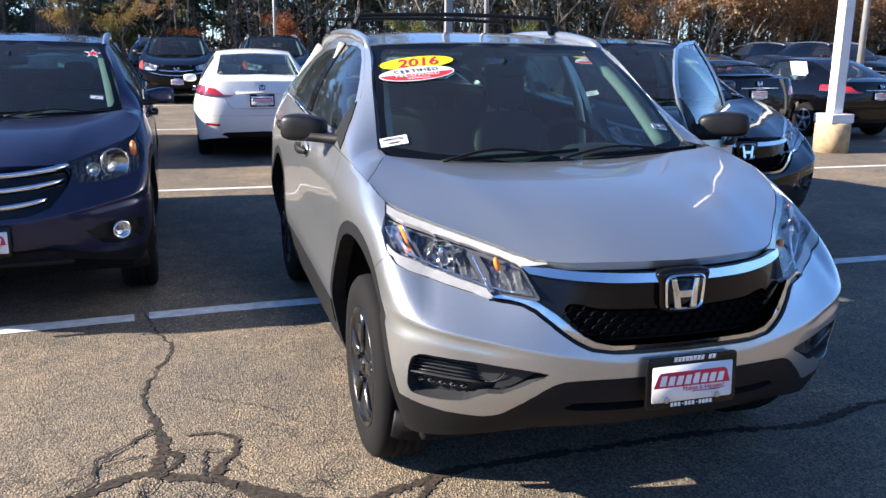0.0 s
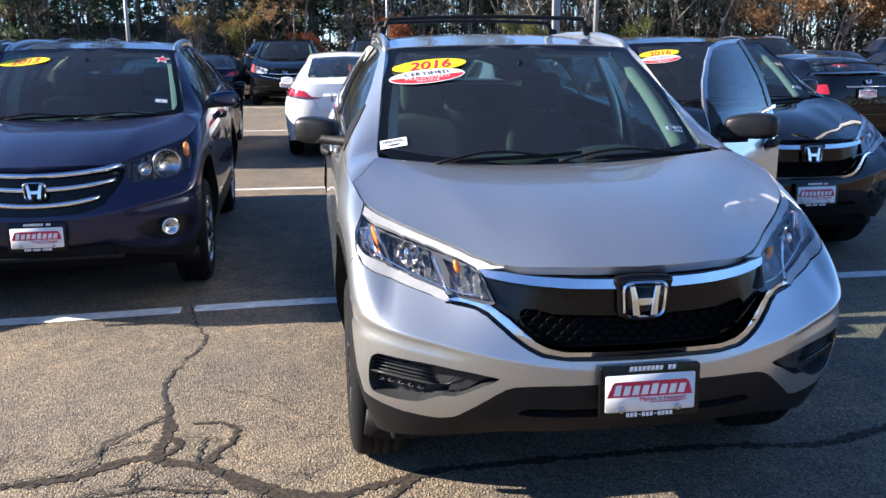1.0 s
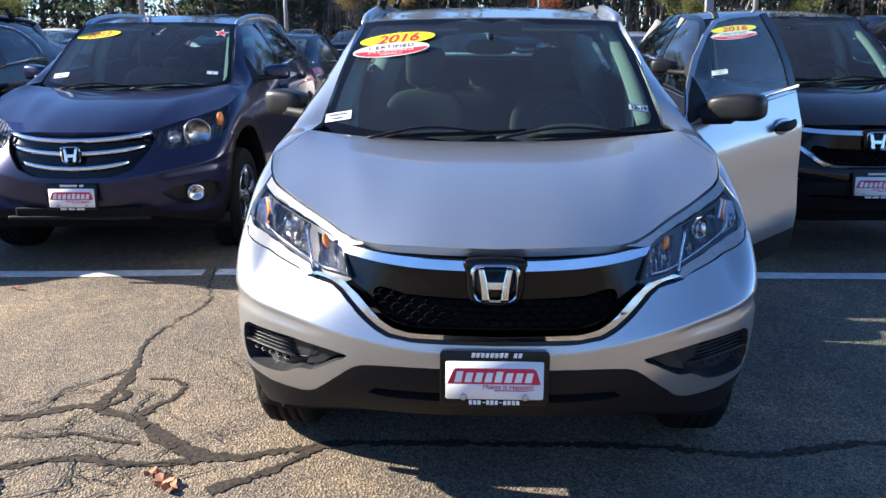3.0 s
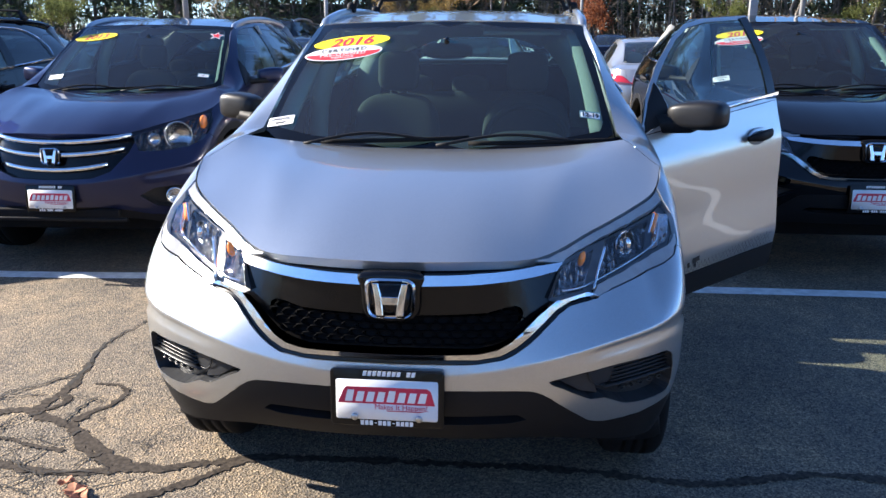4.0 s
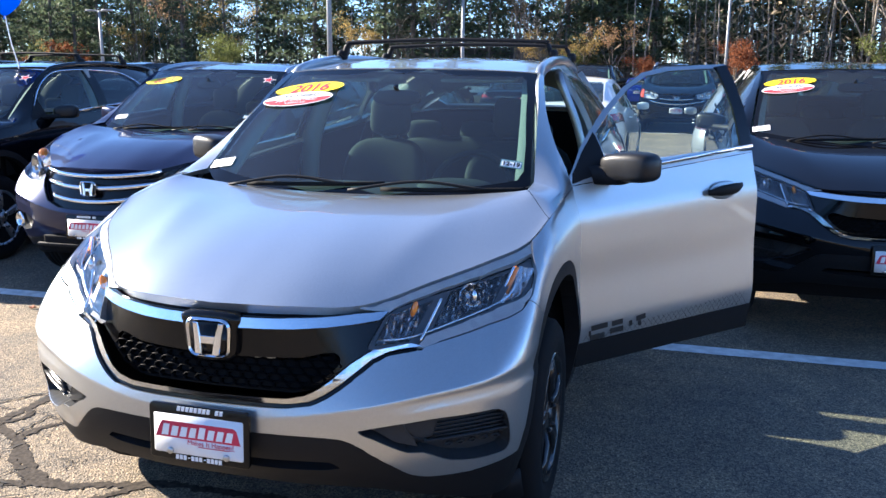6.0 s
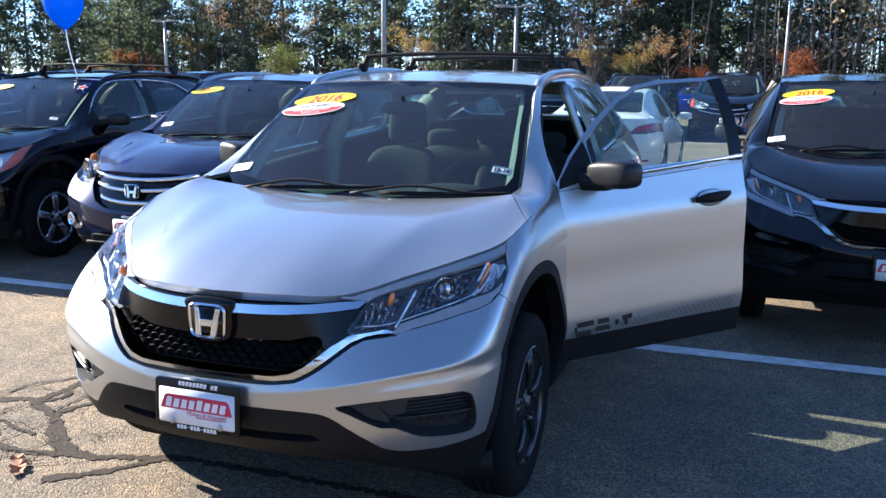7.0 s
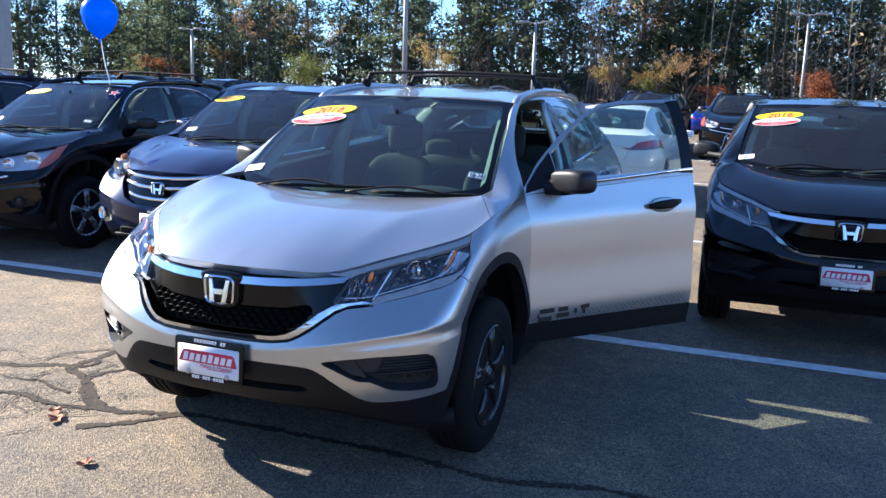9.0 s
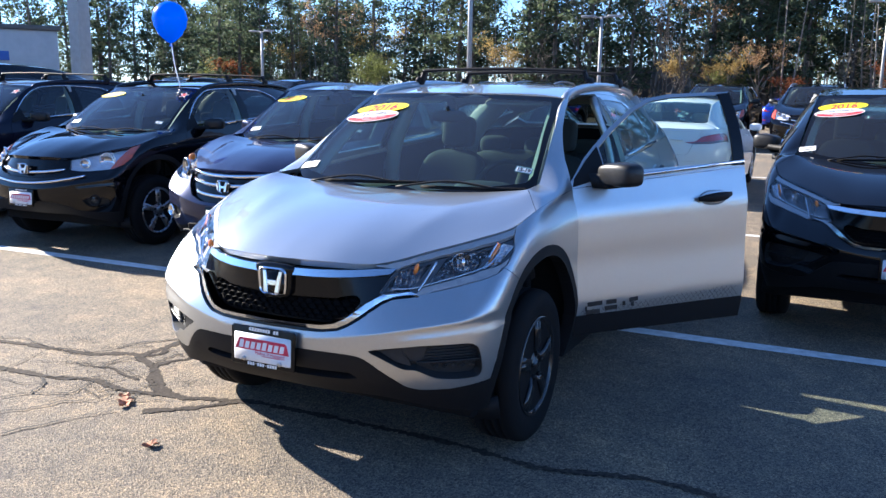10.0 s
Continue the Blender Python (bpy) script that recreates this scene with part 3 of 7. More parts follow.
def emblem(parent, y, z, s=1.0, x=0.0):
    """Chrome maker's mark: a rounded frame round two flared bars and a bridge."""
    taper = lambda pts: [(a * (1 + 1.1 * b / s), b) for a, b in pts]
    out = taper(rounded(.130 * s, .110 * s, .026 * s))
    inn = taper(rounded(.112 * s, .092 * s, .020 * s))
    bm = bmesh.new()
    f = [bm.verts.new((a, 0, b)) for a, b in out]
    g = [bm.verts.new((a, 0, b)) for a, b in inn]
    mids = [bm.verts.new(((a[0] + b[0]) / 2, -.006, (a[1] + b[1]) / 2)) for a, b in zip(out, inn)]
    n = len(f)
    for k in range(n):
        j = (k + 1) % n
        bm.faces.new((f[k], f[j], mids[j], mids[k]))
        bm.faces.new((mids[k], mids[j], g[j], g[k]))
    lean = pose(0, 0, 0, -9, 0, 0)
    for sx in (1, -1):
        bar = [(sx * a * s, b * s) for a, b in ((.048, .043), (.030, .043), (.021, .006), (.018, -.016), (.015, -.043), (.036, -.043), (.039, -.010), (.042, .010))]
        b = plate(bar if sx > 0 else bar[::-1], .008, .004)
        add(bm, b, Matrix.Translation((0, -.006, 0)) @ lean)
    br = [(a * s, b * s) for a, b in ((.023, .007), (-.023, .007), (-.018, -.014), (.018, -.014))]
    add(bm, plate(br, .008, .002), Matrix.Translation((0, -.006, 0)) @ lean)
    bmesh.ops.recalc_face_normals(bm, faces=bm.faces)
    bmesh.ops.translate(bm, verts=bm.verts, vec=(x, y, z))
    back = plate(taper(rounded(.116 * s, .096 * s, .02 * s)), .006)
    bmesh.ops.translate(back, verts=back.verts, vec=(x, y + .002, z))
    ob = part("emblem", bm, CHROME, parent, "chrome maker's emblem", smooth=False)
    part("emblem_backing", back, GLOSSBLACK, ob)
    return ob


def dealer_plate(parent, y, z, x=0.0, turn=0.0, s=1.0):
    """White dealer plate with red marks in a black frame."""
    fr = bmesh.new()
    w, h = .318 * s, .165 * s
    add(fr, plate(rounded(w, h, .012), .012, .003))
    ob = part("plate_frame", fr, GLOSSBLACK, parent, "black dealer plate frame with a white insert")
    ob.matrix_basis = pose(x, y, z, turn, 0, 0)
    w2, h2 = .284 * s, .116 * s
    b = plate(rounded(w2, h2, .006), .002)
    bmesh.ops.translate(b, verts=b.verts, vec=(0, -.002, -.004))
    part("insert", b, WHITE, ob, "white plate insert")
    bm = bmesh.new()                                        # a red slanted field with white blocks, standing for the dealer's mark
    q = [(-.137, -.015), (.134, -.015), (.122, .026), (.112, .033), (-.112, .033), (-.120, .026)]
    add(bm, plate([(a * s, b * s) for a, b in q], .0012), Matrix.Translation((0, -.0034, 0)))
    add(bm, plate([(a * s, b * s) for a, b in ((.0, -.036), (.09, -.036), (.118, -.031), (.09, -.0335), (.0, -.0335))], .0012), Matrix.Translation((0, -.0034, 0)))
    part("red_mark", bm, REDINK, ob, "red slanted field", smooth=False)
    for i in range(8):
        x0, top = -.117 + .029 * i, .024 if i in (0, 4) else .020
        q = [(x0, -.009), (x0 + .021, -.009), (x0 + .027, top), (x0 + .008, top)]
        block = plate([(a * s, b * s) for a, b in q], .0012)
        bmesh.ops.translate(block, verts=block.verts, vec=(0, -.0044, 0))
        part("white_block", block, WHITE, ob, smooth=False)
    t = letters("Makes It Happen!", .021 * s)
    bmesh.ops.translate(t, verts=t.verts, vec=(.040 * s, -.0036, -.024 * s))
    part("slogan", t, REDINK, ob, "small red slogan", smooth=False)
    bm = bmesh.new()                                        # white bars on the frame, above and below
    for i in range(11):
        if i != 8:
            add(bm, plate([((-.068 + .0135 * i) * s, .065 * s), ((-.058 + .0135 * i) * s, .065 * s), ((-.055 + .0135 * i) * s, .0785 * s), ((-.065 + .0135 * i) * s, .0785 * s)], .0012), Matrix.Translation((0, -.0014, 0)))
    part("frame_print", bm, WHITE, ob, "white bars printed on the frame", smooth=False)
    bm = bmesh.new()
    for i in range(12):
        if i in (3, 7):
            add(bm, plate([((-.072 + .0125 * i) * s, -.0735 * s), ((-.065 + .0125 * i) * s, -.0735 * s), ((-.065 + .0125 * i) * s, -.071 * s), ((-.072 + .0125 * i) * s, -.071 * s)], .0012), Matrix.Translation((0, -.0014, 0)))
        else:
            add(bm, plate([((-.074 + .0125 * i) * s, -.079 * s), ((-.0645 + .0125 * i) * s, -.079 * s), ((-.0645 + .0125 * i) * s, -.066 * s), ((-.074 + .0125 * i) * s, -.066 * s)], .0012), Matrix.Translation((0, -.0014, 0)))
    part("frame_print", bm, WHITE, ob, "white bars printed on the frame", smooth=False)
    for sx in (-1, 1):
        sc = lathe([(0, .010), (.004, .010), (.006, .006)], 12)
        bmesh.ops.transform(sc, matrix=pose(sx * .09 * s, -.002, -.055 * s, 0, 0, -90), verts=sc.verts)
        part("screw", sc, SATIN, ob)
    return ob


def seat(parent, x, y, cloth, z0=.36, name="seat"):
    """Front seat: cushion, back with side bolsters, headrest on posts."""
    bm = ball(.25, .26, .10, 3.2)
    bmesh.ops.transform(bm, matrix=pose(x, y + .03, z0 + .26, -11, 0, 0), verts=bm.verts)
    ob = part("seat", bm, cloth, parent, "cloth front seat with headrest")
    bk = ball(.245, .085, .33, 3.4, 24, 16)
    for v in bk.verts:
        v.co.y -= .05 * (abs(v.co.x) / .245) ** 3
    bmesh.ops.transform(bk, matrix=pose(x, y + .30, z0 + .52, -16, 0, 0), verts=bk.verts)
    part("backrest", bk, cloth, ob)
    hr = ball(.116, .05, .108, 4.5)
    bmesh.ops.transform(hr, matrix=pose(x, y + .405, z0 + .962, -10, 0, 0), verts=hr.verts)
    part("headrest", hr, cloth, ob)
    for sx in (-.045, .045):
        part("headrest_post", tube([(x + sx, y + .39, z0 + .80), (x + sx, y + .40, z0 + .92)], .006, 8), CHROME, ob)
    return ob


def wipers(parent, right_handed=1):
    for px, tx, ty0, arm in ((-.50, -.02, 1.09, .0), (.02, .56, 1.09, .0)):
        a, b = Vector((px, 1.075, 1.112)), Vector((tx, 1.135, 1.128))
        mid = a.lerp(b, .5) + Vector((0, .02, .03))
        ob = part("wiper", sweep(spline([a, mid, b], 6), [(-.008, 0), (.008, 0), (.006, .010), (-.006, .010)]), PLASTIC, parent, "black wiper arm and blade")
        bl = [Vector((tx - .42, 1.118, 1.118)), Vector((tx - .1, 1.125, 1.127)), Vector((tx + .16, 1.165, 1.135))]
        part("wiper_blade", sweep(spline(bl, 6), [(-.006, -.006), (.006, -.006), (.003, .010), (-.003, .010)]), RUBBER, ob)


def windscreen_sticker(parent, place, year, certified, s=1.0):
    """Yellow year oval, with a white and red oval under it when certified. place: a pose on the glass, x across, z up, -y out."""
    oval = lambda w, h, n=40: [(w * math.cos(2 * math.pi * k / n), h * math.sin(2 * math.pi * k / n)) for k in range(n)]
    ob = part("year_sticker", plate(oval(.176 * s, .054 * s), .0015), YELLOW, parent, "yellow oval sticker with a red year" if year else "yellow oval sticker", smooth=False)
    ob.matrix_basis = place @ Matrix.Translation((.025 * s, 0, .052 * s))
    if year:
        t = letters(year, .098 * s, .0006, .25, .0014)
        bmesh.ops.translate(t, verts=t.verts, vec=(0, -.0012, -.002))
        part("year", t, REDINK, ob, "red slanted digits", smooth=False)
    if certified:
        w = part("certified_sticker", plate(oval(.176 * s, .060 * s), .0015), WHITE, parent, "white and red oval sticker", smooth=False)
        w.matrix_basis = place @ Matrix.Translation((0, -.0026, -.046 * s))
        low = [(a, b) for a, b in oval(.169 * s, .054 * s, 60) if b < .001 * s]
        r = plate(low, .001)
        bmesh.ops.translate(r, verts=r.verts, vec=(0, -.0012, 0))
        part("red_half", r, REDST, w, smooth=False)
        for txt, size, zz, m in (("CERTIFIED", .041, .022, INK), ("PRE-OWNED", .033, -.015, WHITE), ("VEHICLE", .025, -.039, WHITE)):
            t = letters(txt, size * s, .0006, 0, 0, 1.12)
            bmesh.ops.translate(t, verts=t.verts, vec=(0, -.0026, zz * s))
            part("lettering", t, m, w, smooth=False)
    return ob


def crossover(label, coat, style, door_open=0.0, detail=6, rim=None, spokes=5, racks=False, year="", certified=False, plates=True, cloth=None, star=False, rails=True, cap=None, privacy=True):
    """A crossover with its nose at the origin, facing -y. Returns its Empty."""
    rim, cloth = rim or RIMBLACK, cloth or CLOTH
    car = tagged(new("car"), label=label, category="car", group="cars parked in the lot")
    car.empty_display_size = 0.1
    lower, bonnet, wing, side, screen, roof, hatch = (sheet(g) for g in grids(detail))
    for a_, b_ in ((lower, wing), (wing, bonnet), (wing, side), (lower, side)):
        blend_normals(a_, b_)
    o = FRONT[style]
    F, S = (0, 2), (1, 2)
    arch = [arc(y, .425, .448) for y in AXLES]
    trim_arch = [arc(y, .425, .498) for y in AXLES]
    seam = [(.30, .36), (.46, .78), (.56, .845), (.64, .800), (.72, .70), (.72, .36)]
    sill = [(.98, .10), (.98, .475), (3.5, .505), (3.5, .10)]
    tail = [(4.02, .2), (4.02, .78), (4.6, .80), (4.6, .2)]
    nose_of = lambda c: c.y < .62 or (c.x < .8 and c.y < 1.0) or (c.y < .82 and c.z > .84)
    lamp_bits = LAMP_BITS if style == "facelift" else {"lamp_corner": [(.755, .70), (.95, .70), (.95, 1.2), (.785, 1.2)]} if style == "older" else {}
    nested = [k for k in ("lamp", "pocket", "mesh", "bar", "seal", "grille", "mould", "strip", "slot", "lower") if k in o]
    for key in nested:
        cut(lower, o[key], F, nose_of)
    for poly in lamp_bits.values():
        cut(lower, poly, F, nose_of)
    for p in arch + trim_arch + [DOOR_F, DOOR_R, sill, tail]:
        cut(lower, p, S, flank)
    cut(lower, [(.50, .90), (.545, .862), (.70, .765), (.70, .40), (.50, .40)], S, lambda c: c.y > .30 and c.y < .8 and c.x > .6)
    cladding = [("well", p, S, flank) for p in arch] + [("arch_trim", p, S, flank) for p in trim_arch]
    bumper_side = [("bumper", [(.0, .90), (.50, .90), (.545, .862), (.70, .765), (.70, .2), (0, .2)], S, lambda c: c.y < .72)]
    sills = [("door_sill", DOOR_F, S, lambda c: flank(c) and inside(sill, c.y, c.z)),
             ("sill", sill, S, flank)]
    low = sort_faces(lower, cladding + sills + [(k, p, F, lambda c: nose_of(c) and inside(o["lamp"], c.x, c.z)) for k, p in lamp_bits.items()] + [(k, o[k], F, nose_of) for k in nested] + bumper_side +
                     [("front_door", DOOR_F, S, flank), ("rear_door", DOOR_R, S, flank), ("rear_bumper", tail, S, lambda c: c.y > 4)], "quarter")
    # the quarter takes what is left behind the rear door; ahead of the front door it is the wing
    rest = low.pop("quarter")
    fend = [f for f in rest if f.calc_center_median().y < 1.41]
    quarter = [f for f in rest if f.calc_center_median().y >= 1.41]
    for p in (DOOR_F, DOOR_R, GLASS_F, SAIL, GLASS_R, QUARTER, PILLAR, PILLAR_R):
        cut(side, p, S, lambda c: True)
    up = sort_faces(side, [(k, p, S, lambda c: True) for k, p in (("glass_f", GLASS_F), ("sail", SAIL), ("glass_r", GLASS_R), ("quarter_glass", QUARTER), ("pillar", PILLAR),
                                                               ("pillar_r", PILLAR_R), ("front_door", DOOR_F), ("rear_door", DOOR_R))], "frame")
    pane = smooth_poly([(-.02, 1.125), (.35, 1.125), (.60, 1.150), (.668, 1.19), (.62, 1.39), (.572, 1.535), (.50, 1.552), (.25, 1.556), (-.02, 1.558)], 2)
    cut(screen, pane, F, lambda c: True)
    scr = sort_faces(screen, [("pane", pane, F, lambda c: True)], "frit")
    rw = [(-.02, 1.34), (.52, 1.34), (.56, 1.38), (.46, 1.50), (-.02, 1.515)]
    cut(hatch, rw, F, lambda c: True)
    hat = sort_faces(hatch, [("rear_glass", rw, F, lambda c: True)], "hatch")

    g = lambda bm, d, *keys: [(bm, d[k]) for k in keys if k in d]
    # skins
    panel("bonnet", [(bonnet, list(bonnet.faces))], coat, car, gap=.003, depth=.03)
    panel("front_bumper", g(lower, low, "bumper"), coat, car, depth=.045)
    panel("lower_bumper", g(lower, low, "lower"), PLASTIC, car, label="black plastic lower bumper", gap=.001, depth=.03)
    panel("roof", [(roof, list(roof.faces))], coat, car)
    panel("windscreen_border", g(screen, scr, "frit"), GLOSSBLACK, car, gap=0, depth=.004)
    panel("windscreen", g(screen, scr, "pane"), SCREEN, car, gap=0, depth=0, label="clear windscreen")
    panel("tailgate", g(hatch, hat, "hatch"), coat, car)
    panel("rear_window", g(hatch, hat, "rear_glass"), SIDEGLASS, car, gap=0, depth=0)
    panel("rear_bumper", g(lower, low, "rear_bumper"), PLASTIC, car)
    for sd in ("left", "right"):
        wg = panel("wing", [(lower, fend)], coat, car, sd)
        panel("wing_top", [(wing, list(wing.faces))], coat, wg, sd, gap=0, depth=0)
        panel("quarter_panel", [(lower, [f for f in quarter if f.calc_center_median().y > 2.9])], coat, car, sd)
        panel("pillar_frame", g(side, up, "frame"), coat, car, sd, gap=0, depth=.02)
        for near_end in (True, False):
            panel("arch_trim", [(lower, [f for f in low["arch_trim"] if (f.calc_center_median().y < 2.2) == near_end])], PLASTIC, car, sd, gap=.001, depth=.06, offset=0, label="black plastic wheel arch trim")
        panel("sill_trim", g(lower, low, "sill"), PLASTIC, car, sd, label="black plastic sill trim")
        panel("quarter_window", g(side, up, "quarter_glass"), PRIVACY if privacy else SIDEGLASS, car, sd, gap=0, depth=.004, offset=.004)
        rd = panel("rear_door", g(lower, low, "rear_door") + g(side, up, "rear_door"), coat, car, sd, depth=.03)
        panel("rear_door_window", g(side, up, "glass_r"), PRIVACY if privacy else SIDEGLASS, rd, sd, gap=0, depth=.004, offset=.004)
        fd = panel("front_door", g(lower, low, "front_door"), coat, car, sd, depth=.045,
                   label="open front door" if door_open and sd == "left" else "")
        panel("window_frame", g(side, up, "front_door"), coat, fd, sd, depth=.014)
        wide = sd == "left" and door_open
        panel("front_door_window", g(side, up, "glass_f"), SIDEGLASS, fd, sd, gap=0, depth=.004, offset=.004)
        panel("door_pillar", g(side, up, "pillar"), GLOSSBLACK, fd, sd, gap=.001, depth=.01, offset=-.001, label="gloss black pillar cover")
        panel("door_pillar", g(side, up, "pillar_r"), GLOSSBLACK, rd, sd, gap=.001, depth=.01, offset=-.001, label="gloss black pillar cover")
        panel("mirror_base", g(side, up, "sail"), PLASTIC, fd, sd, gap=.001, depth=.02, offset=-.004, label="black mirror base")
        panel("door_sill_trim", g(lower, low, "door_sill"), PLASTIC, fd, sd, gap=.001, depth=.03, offset=-.004, label="black plastic door sill trim")
        sx = 1 if sd == "left" else -1
        # chrome strip under the windows
        for dr, y0, y1 in ((fd, 1.66, 2.44), (rd, 2.46, 3.25)):
            pts = [(sx * (.851 - .012), y, 1.148 + .062 * (y - 1.55) + .047) for y in (y0, (y0 + y1) / 2, y1)]
            pts = [(sx * (.853 + .006), y, 1.176 + .066 * (y - 1.66)) for y in (y0, (y0 + y1) / 2, y1)]
            part("window_strip", sweep(pts, [(-.006, -.009), (.006, -.009), (.004, .009), (-.004, .009)]), CHROME, dr, "chrome window strip")
        if style == "older":                                # bright line over the windows
            def on_side(y, z):
                lerp = lambda tab, j: next(p[j] + (q[j] - p[j]) * (y - p[1]) / (q[1] - p[1]) for p, q in zip(tab, tab[1:]) if q[1] >= y)
                zb, zc = lerp(BELT, 2), lerp(CANT, 2)
                t_ = (z - zb) / (zc - zb)
                return (sx * (lerp(BELT, 0) + (lerp(CANT, 0) - lerp(BELT, 0)) * t_ + .030 * math.sin(math.pi * min(1, t_)) + .004), y, z)
            line_ = spline([on_side(*q) for q in ((1.50, 1.235), (1.70, 1.398), (1.86, 1.500), (2.05, 1.560), (2.40, 1.578), (2.75, 1.572), (3.02, 1.552), (3.22, 1.48), (3.30, 1.38), (3.29, 1.30))], 4)
            part("window_line", sweep(line_, ring(.007, 6)), CHROME, car, "bright line over the side windows")
        # mirror
        hd = ball(.122 if wide else .106, .062, .060, 4.0, 26 if detail > 3 else 12, 14 if detail > 3 else 6)
        for v in hd.verts:
            v.co.y += .35 * max(0, v.co.x) * .3
            v.co.z *= 1 - .30 * max(0, -v.co.x) / .115 if v.co.z > 0 else 1.0
        bmesh.ops.transform(hd, matrix=Matrix.Diagonal((sx, 1, 1, 1)) @ (pose(.962, 1.60, 1.203, 0, 0, 8) if wide else pose(.962, 1.712, 1.205, 0, 0, 20)), verts=hd.verts)
        if sx < 0:
            bmesh.ops.reverse_faces(hd, faces=hd.faces)
        part("door_mirror", hd, cap or MIRRORCAP, fd, "black door mirror" if not cap else "painted door mirror")
        back_ = 0 if wide else .09
        st = sweep(spline([(sx * .80, 1.53, 1.165), (sx * .87, 1.57 + back_ * .5, 1.165), (sx * .95, 1.595 + back_, 1.170)], 4), [(-.034, -.020), (.034, -.020), (.030, .018), (-.030, .018)] if not wide else [(-.045, -.038), (.045, -.038), (.04, .034), (-.04, .034)])
        part("mirror_stalk", st, PLASTIC, fd)
        # handles
        for dr, y, up_ in ((fd, 2.23, 0), (rd, 3.15, .04)):
            cup = ball(.012, .085, .042, 2.2, 20, 10)
            xh = .899 if y < 3 else .897
            bmesh.ops.translate(cup, verts=cup.verts, vec=(sx * (xh - .008), y, 1.045 + up_))
            part("handle_cup", cup, coat, dr)
            hp = spline([(sx * (xh + .004), y - .105, 1.043 + up_), (sx * (xh + .032), y - .05, 1.050 + up_), (sx * (xh + .034), y + .04, 1.058 + up_), (sx * (xh + .008), y + .10, 1.062 + up_)], 5)
            part("door_handle", sweep(hp, lambda t: ring(.017 * (.55 + .9 * math.sin(math.pi * min(max(t, .08), .92))) , 10, .55, 1.0)), PLASTIC, dr, "black pull handle")
        if wide:
            h = Vector((.875, 1.39, 0))
            turn = Matrix.Translation(h) @ Matrix.Rotation(radians(-door_open), 4, "Z") @ Matrix.Translation(-h)
            rise = Matrix.Translation(h) @ Matrix.Rotation(radians(1.3), 4, Vector((1, -.87, 0)).normalized()) @ Matrix.Translation(-h)
            fd.matrix_basis = rise @ turn
            def on_door(y, z):
                """The door skin's outside at that place along the car and height."""
                f = min(low["front_door"], key=lambda q: (q.calc_center_median().y - y) ** 2 + (q.calc_center_median().z - z) ** 2)
                c, n_ = f.calc_center_median(), f.normal
                return Vector((c.x - ((y - c.y) * n_.y + (z - c.z) * n_.z) / n_.x + .003, y, z))
            def stroke(pts, wdt, nm, mt, lb=""):
                ps = [on_door(*q) for q in pts]
                bmq = bmesh.new()
                rr = []
                for i_, p_ in enumerate(ps):
                    t_ = (ps[min(i_ + 1, len(ps) - 1)] - ps[max(i_ - 1, 0)]).normalized()
                    s_ = Vector((1, 0, 0)).cross(t_).normalized() * wdt
                    rr.append((bmq.verts.new(p_ - s_), bmq.verts.new(p_ + s_)))
                for (a_, b_), (c_, d_) in zip(rr, rr[1:]):
                    bmq.faces.new((a_, b_, d_, c_))
                return part(nm, bmq, mt, fd, lb, smooth=False)
            y0, z0 = 1.455, .498                              # slanted black marks low on the door
            for pts in ([(.085, .035), (.012, .034)], [(.002, .016), (.012, .016)], [(.008, -.003), (.075, -.002)],
                        [(.104, .034), (.155, .034)], [(.098, .006), (.160, .006)],
                        [(.185, .018), (.20, .019)], [(.218, .030), (.262, .034)], [(.228, .010), (.244, .011)]):
                stroke([(y0 + 1.2 * q, z0 + .03 * q + 1.15 * w_) for q, w_ in pts], .0115, "door_mark", INK, "black slanted mark")
            for q in range(34):                               # pale net of lines along the door's foot
                yq = 1.43 + .03 * q
                hq = .022 + .055 * max(0, (yq - 1.5) / .95)
                for sg in (1, -1):
                    if yq + sg * hq < 2.43 and yq + sg * hq > 1.41:
                        stroke([(yq, .489), (yq + sg * hq * .9, .489 + hq)], .0009, "net_line", GREYP)
            # inner face of the open door
            inn = [(lower, low["front_door"] + low.get("door_sill", []))]
            panel("door_card", inn, TRIM, fd, sd, gap=.01, depth=-.05, offset=.10, label="dark inner door card")
    # inner shell, its near-black colour standing in for shade behind the gaps, and wheel wells
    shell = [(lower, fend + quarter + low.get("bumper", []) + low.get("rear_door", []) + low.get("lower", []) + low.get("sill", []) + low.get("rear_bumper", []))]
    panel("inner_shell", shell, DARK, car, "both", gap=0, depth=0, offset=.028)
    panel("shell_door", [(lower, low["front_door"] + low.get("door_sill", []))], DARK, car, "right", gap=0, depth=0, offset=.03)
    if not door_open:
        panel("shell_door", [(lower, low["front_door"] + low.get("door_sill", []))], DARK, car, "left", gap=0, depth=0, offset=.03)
    for sx in (1, -1):
        for y in AXLES:
            well = bmesh.new()
            pts = [(y + .50 * math.cos(radians(a)), .425 + .50 * math.sin(radians(a))) for a in range(-4, 185, 12)]
            va = [well.verts.new((sx * .842, p, q)) for p, q in pts]
            vb = [well.verts.new((sx * .52, p, q)) for p, q in pts]
            for k in range(len(va) - 1):
                well.faces.new((va[k], va[k + 1], vb[k + 1], vb[k]))
            well.faces.new(vb)
            part("wheel_well", well, DARK, car)
    fl = box(1.5, 3.6, .10, .02, m=Matrix.Translation((0, 2.25, .28)))
    part("floor_pan", fl, DARK, car)
    # underside behind the bumper
    part("undertray", box(.95, .5, .03, .01, m=pose(0, .50, .365, -3, 0, 0)), DARK, car)
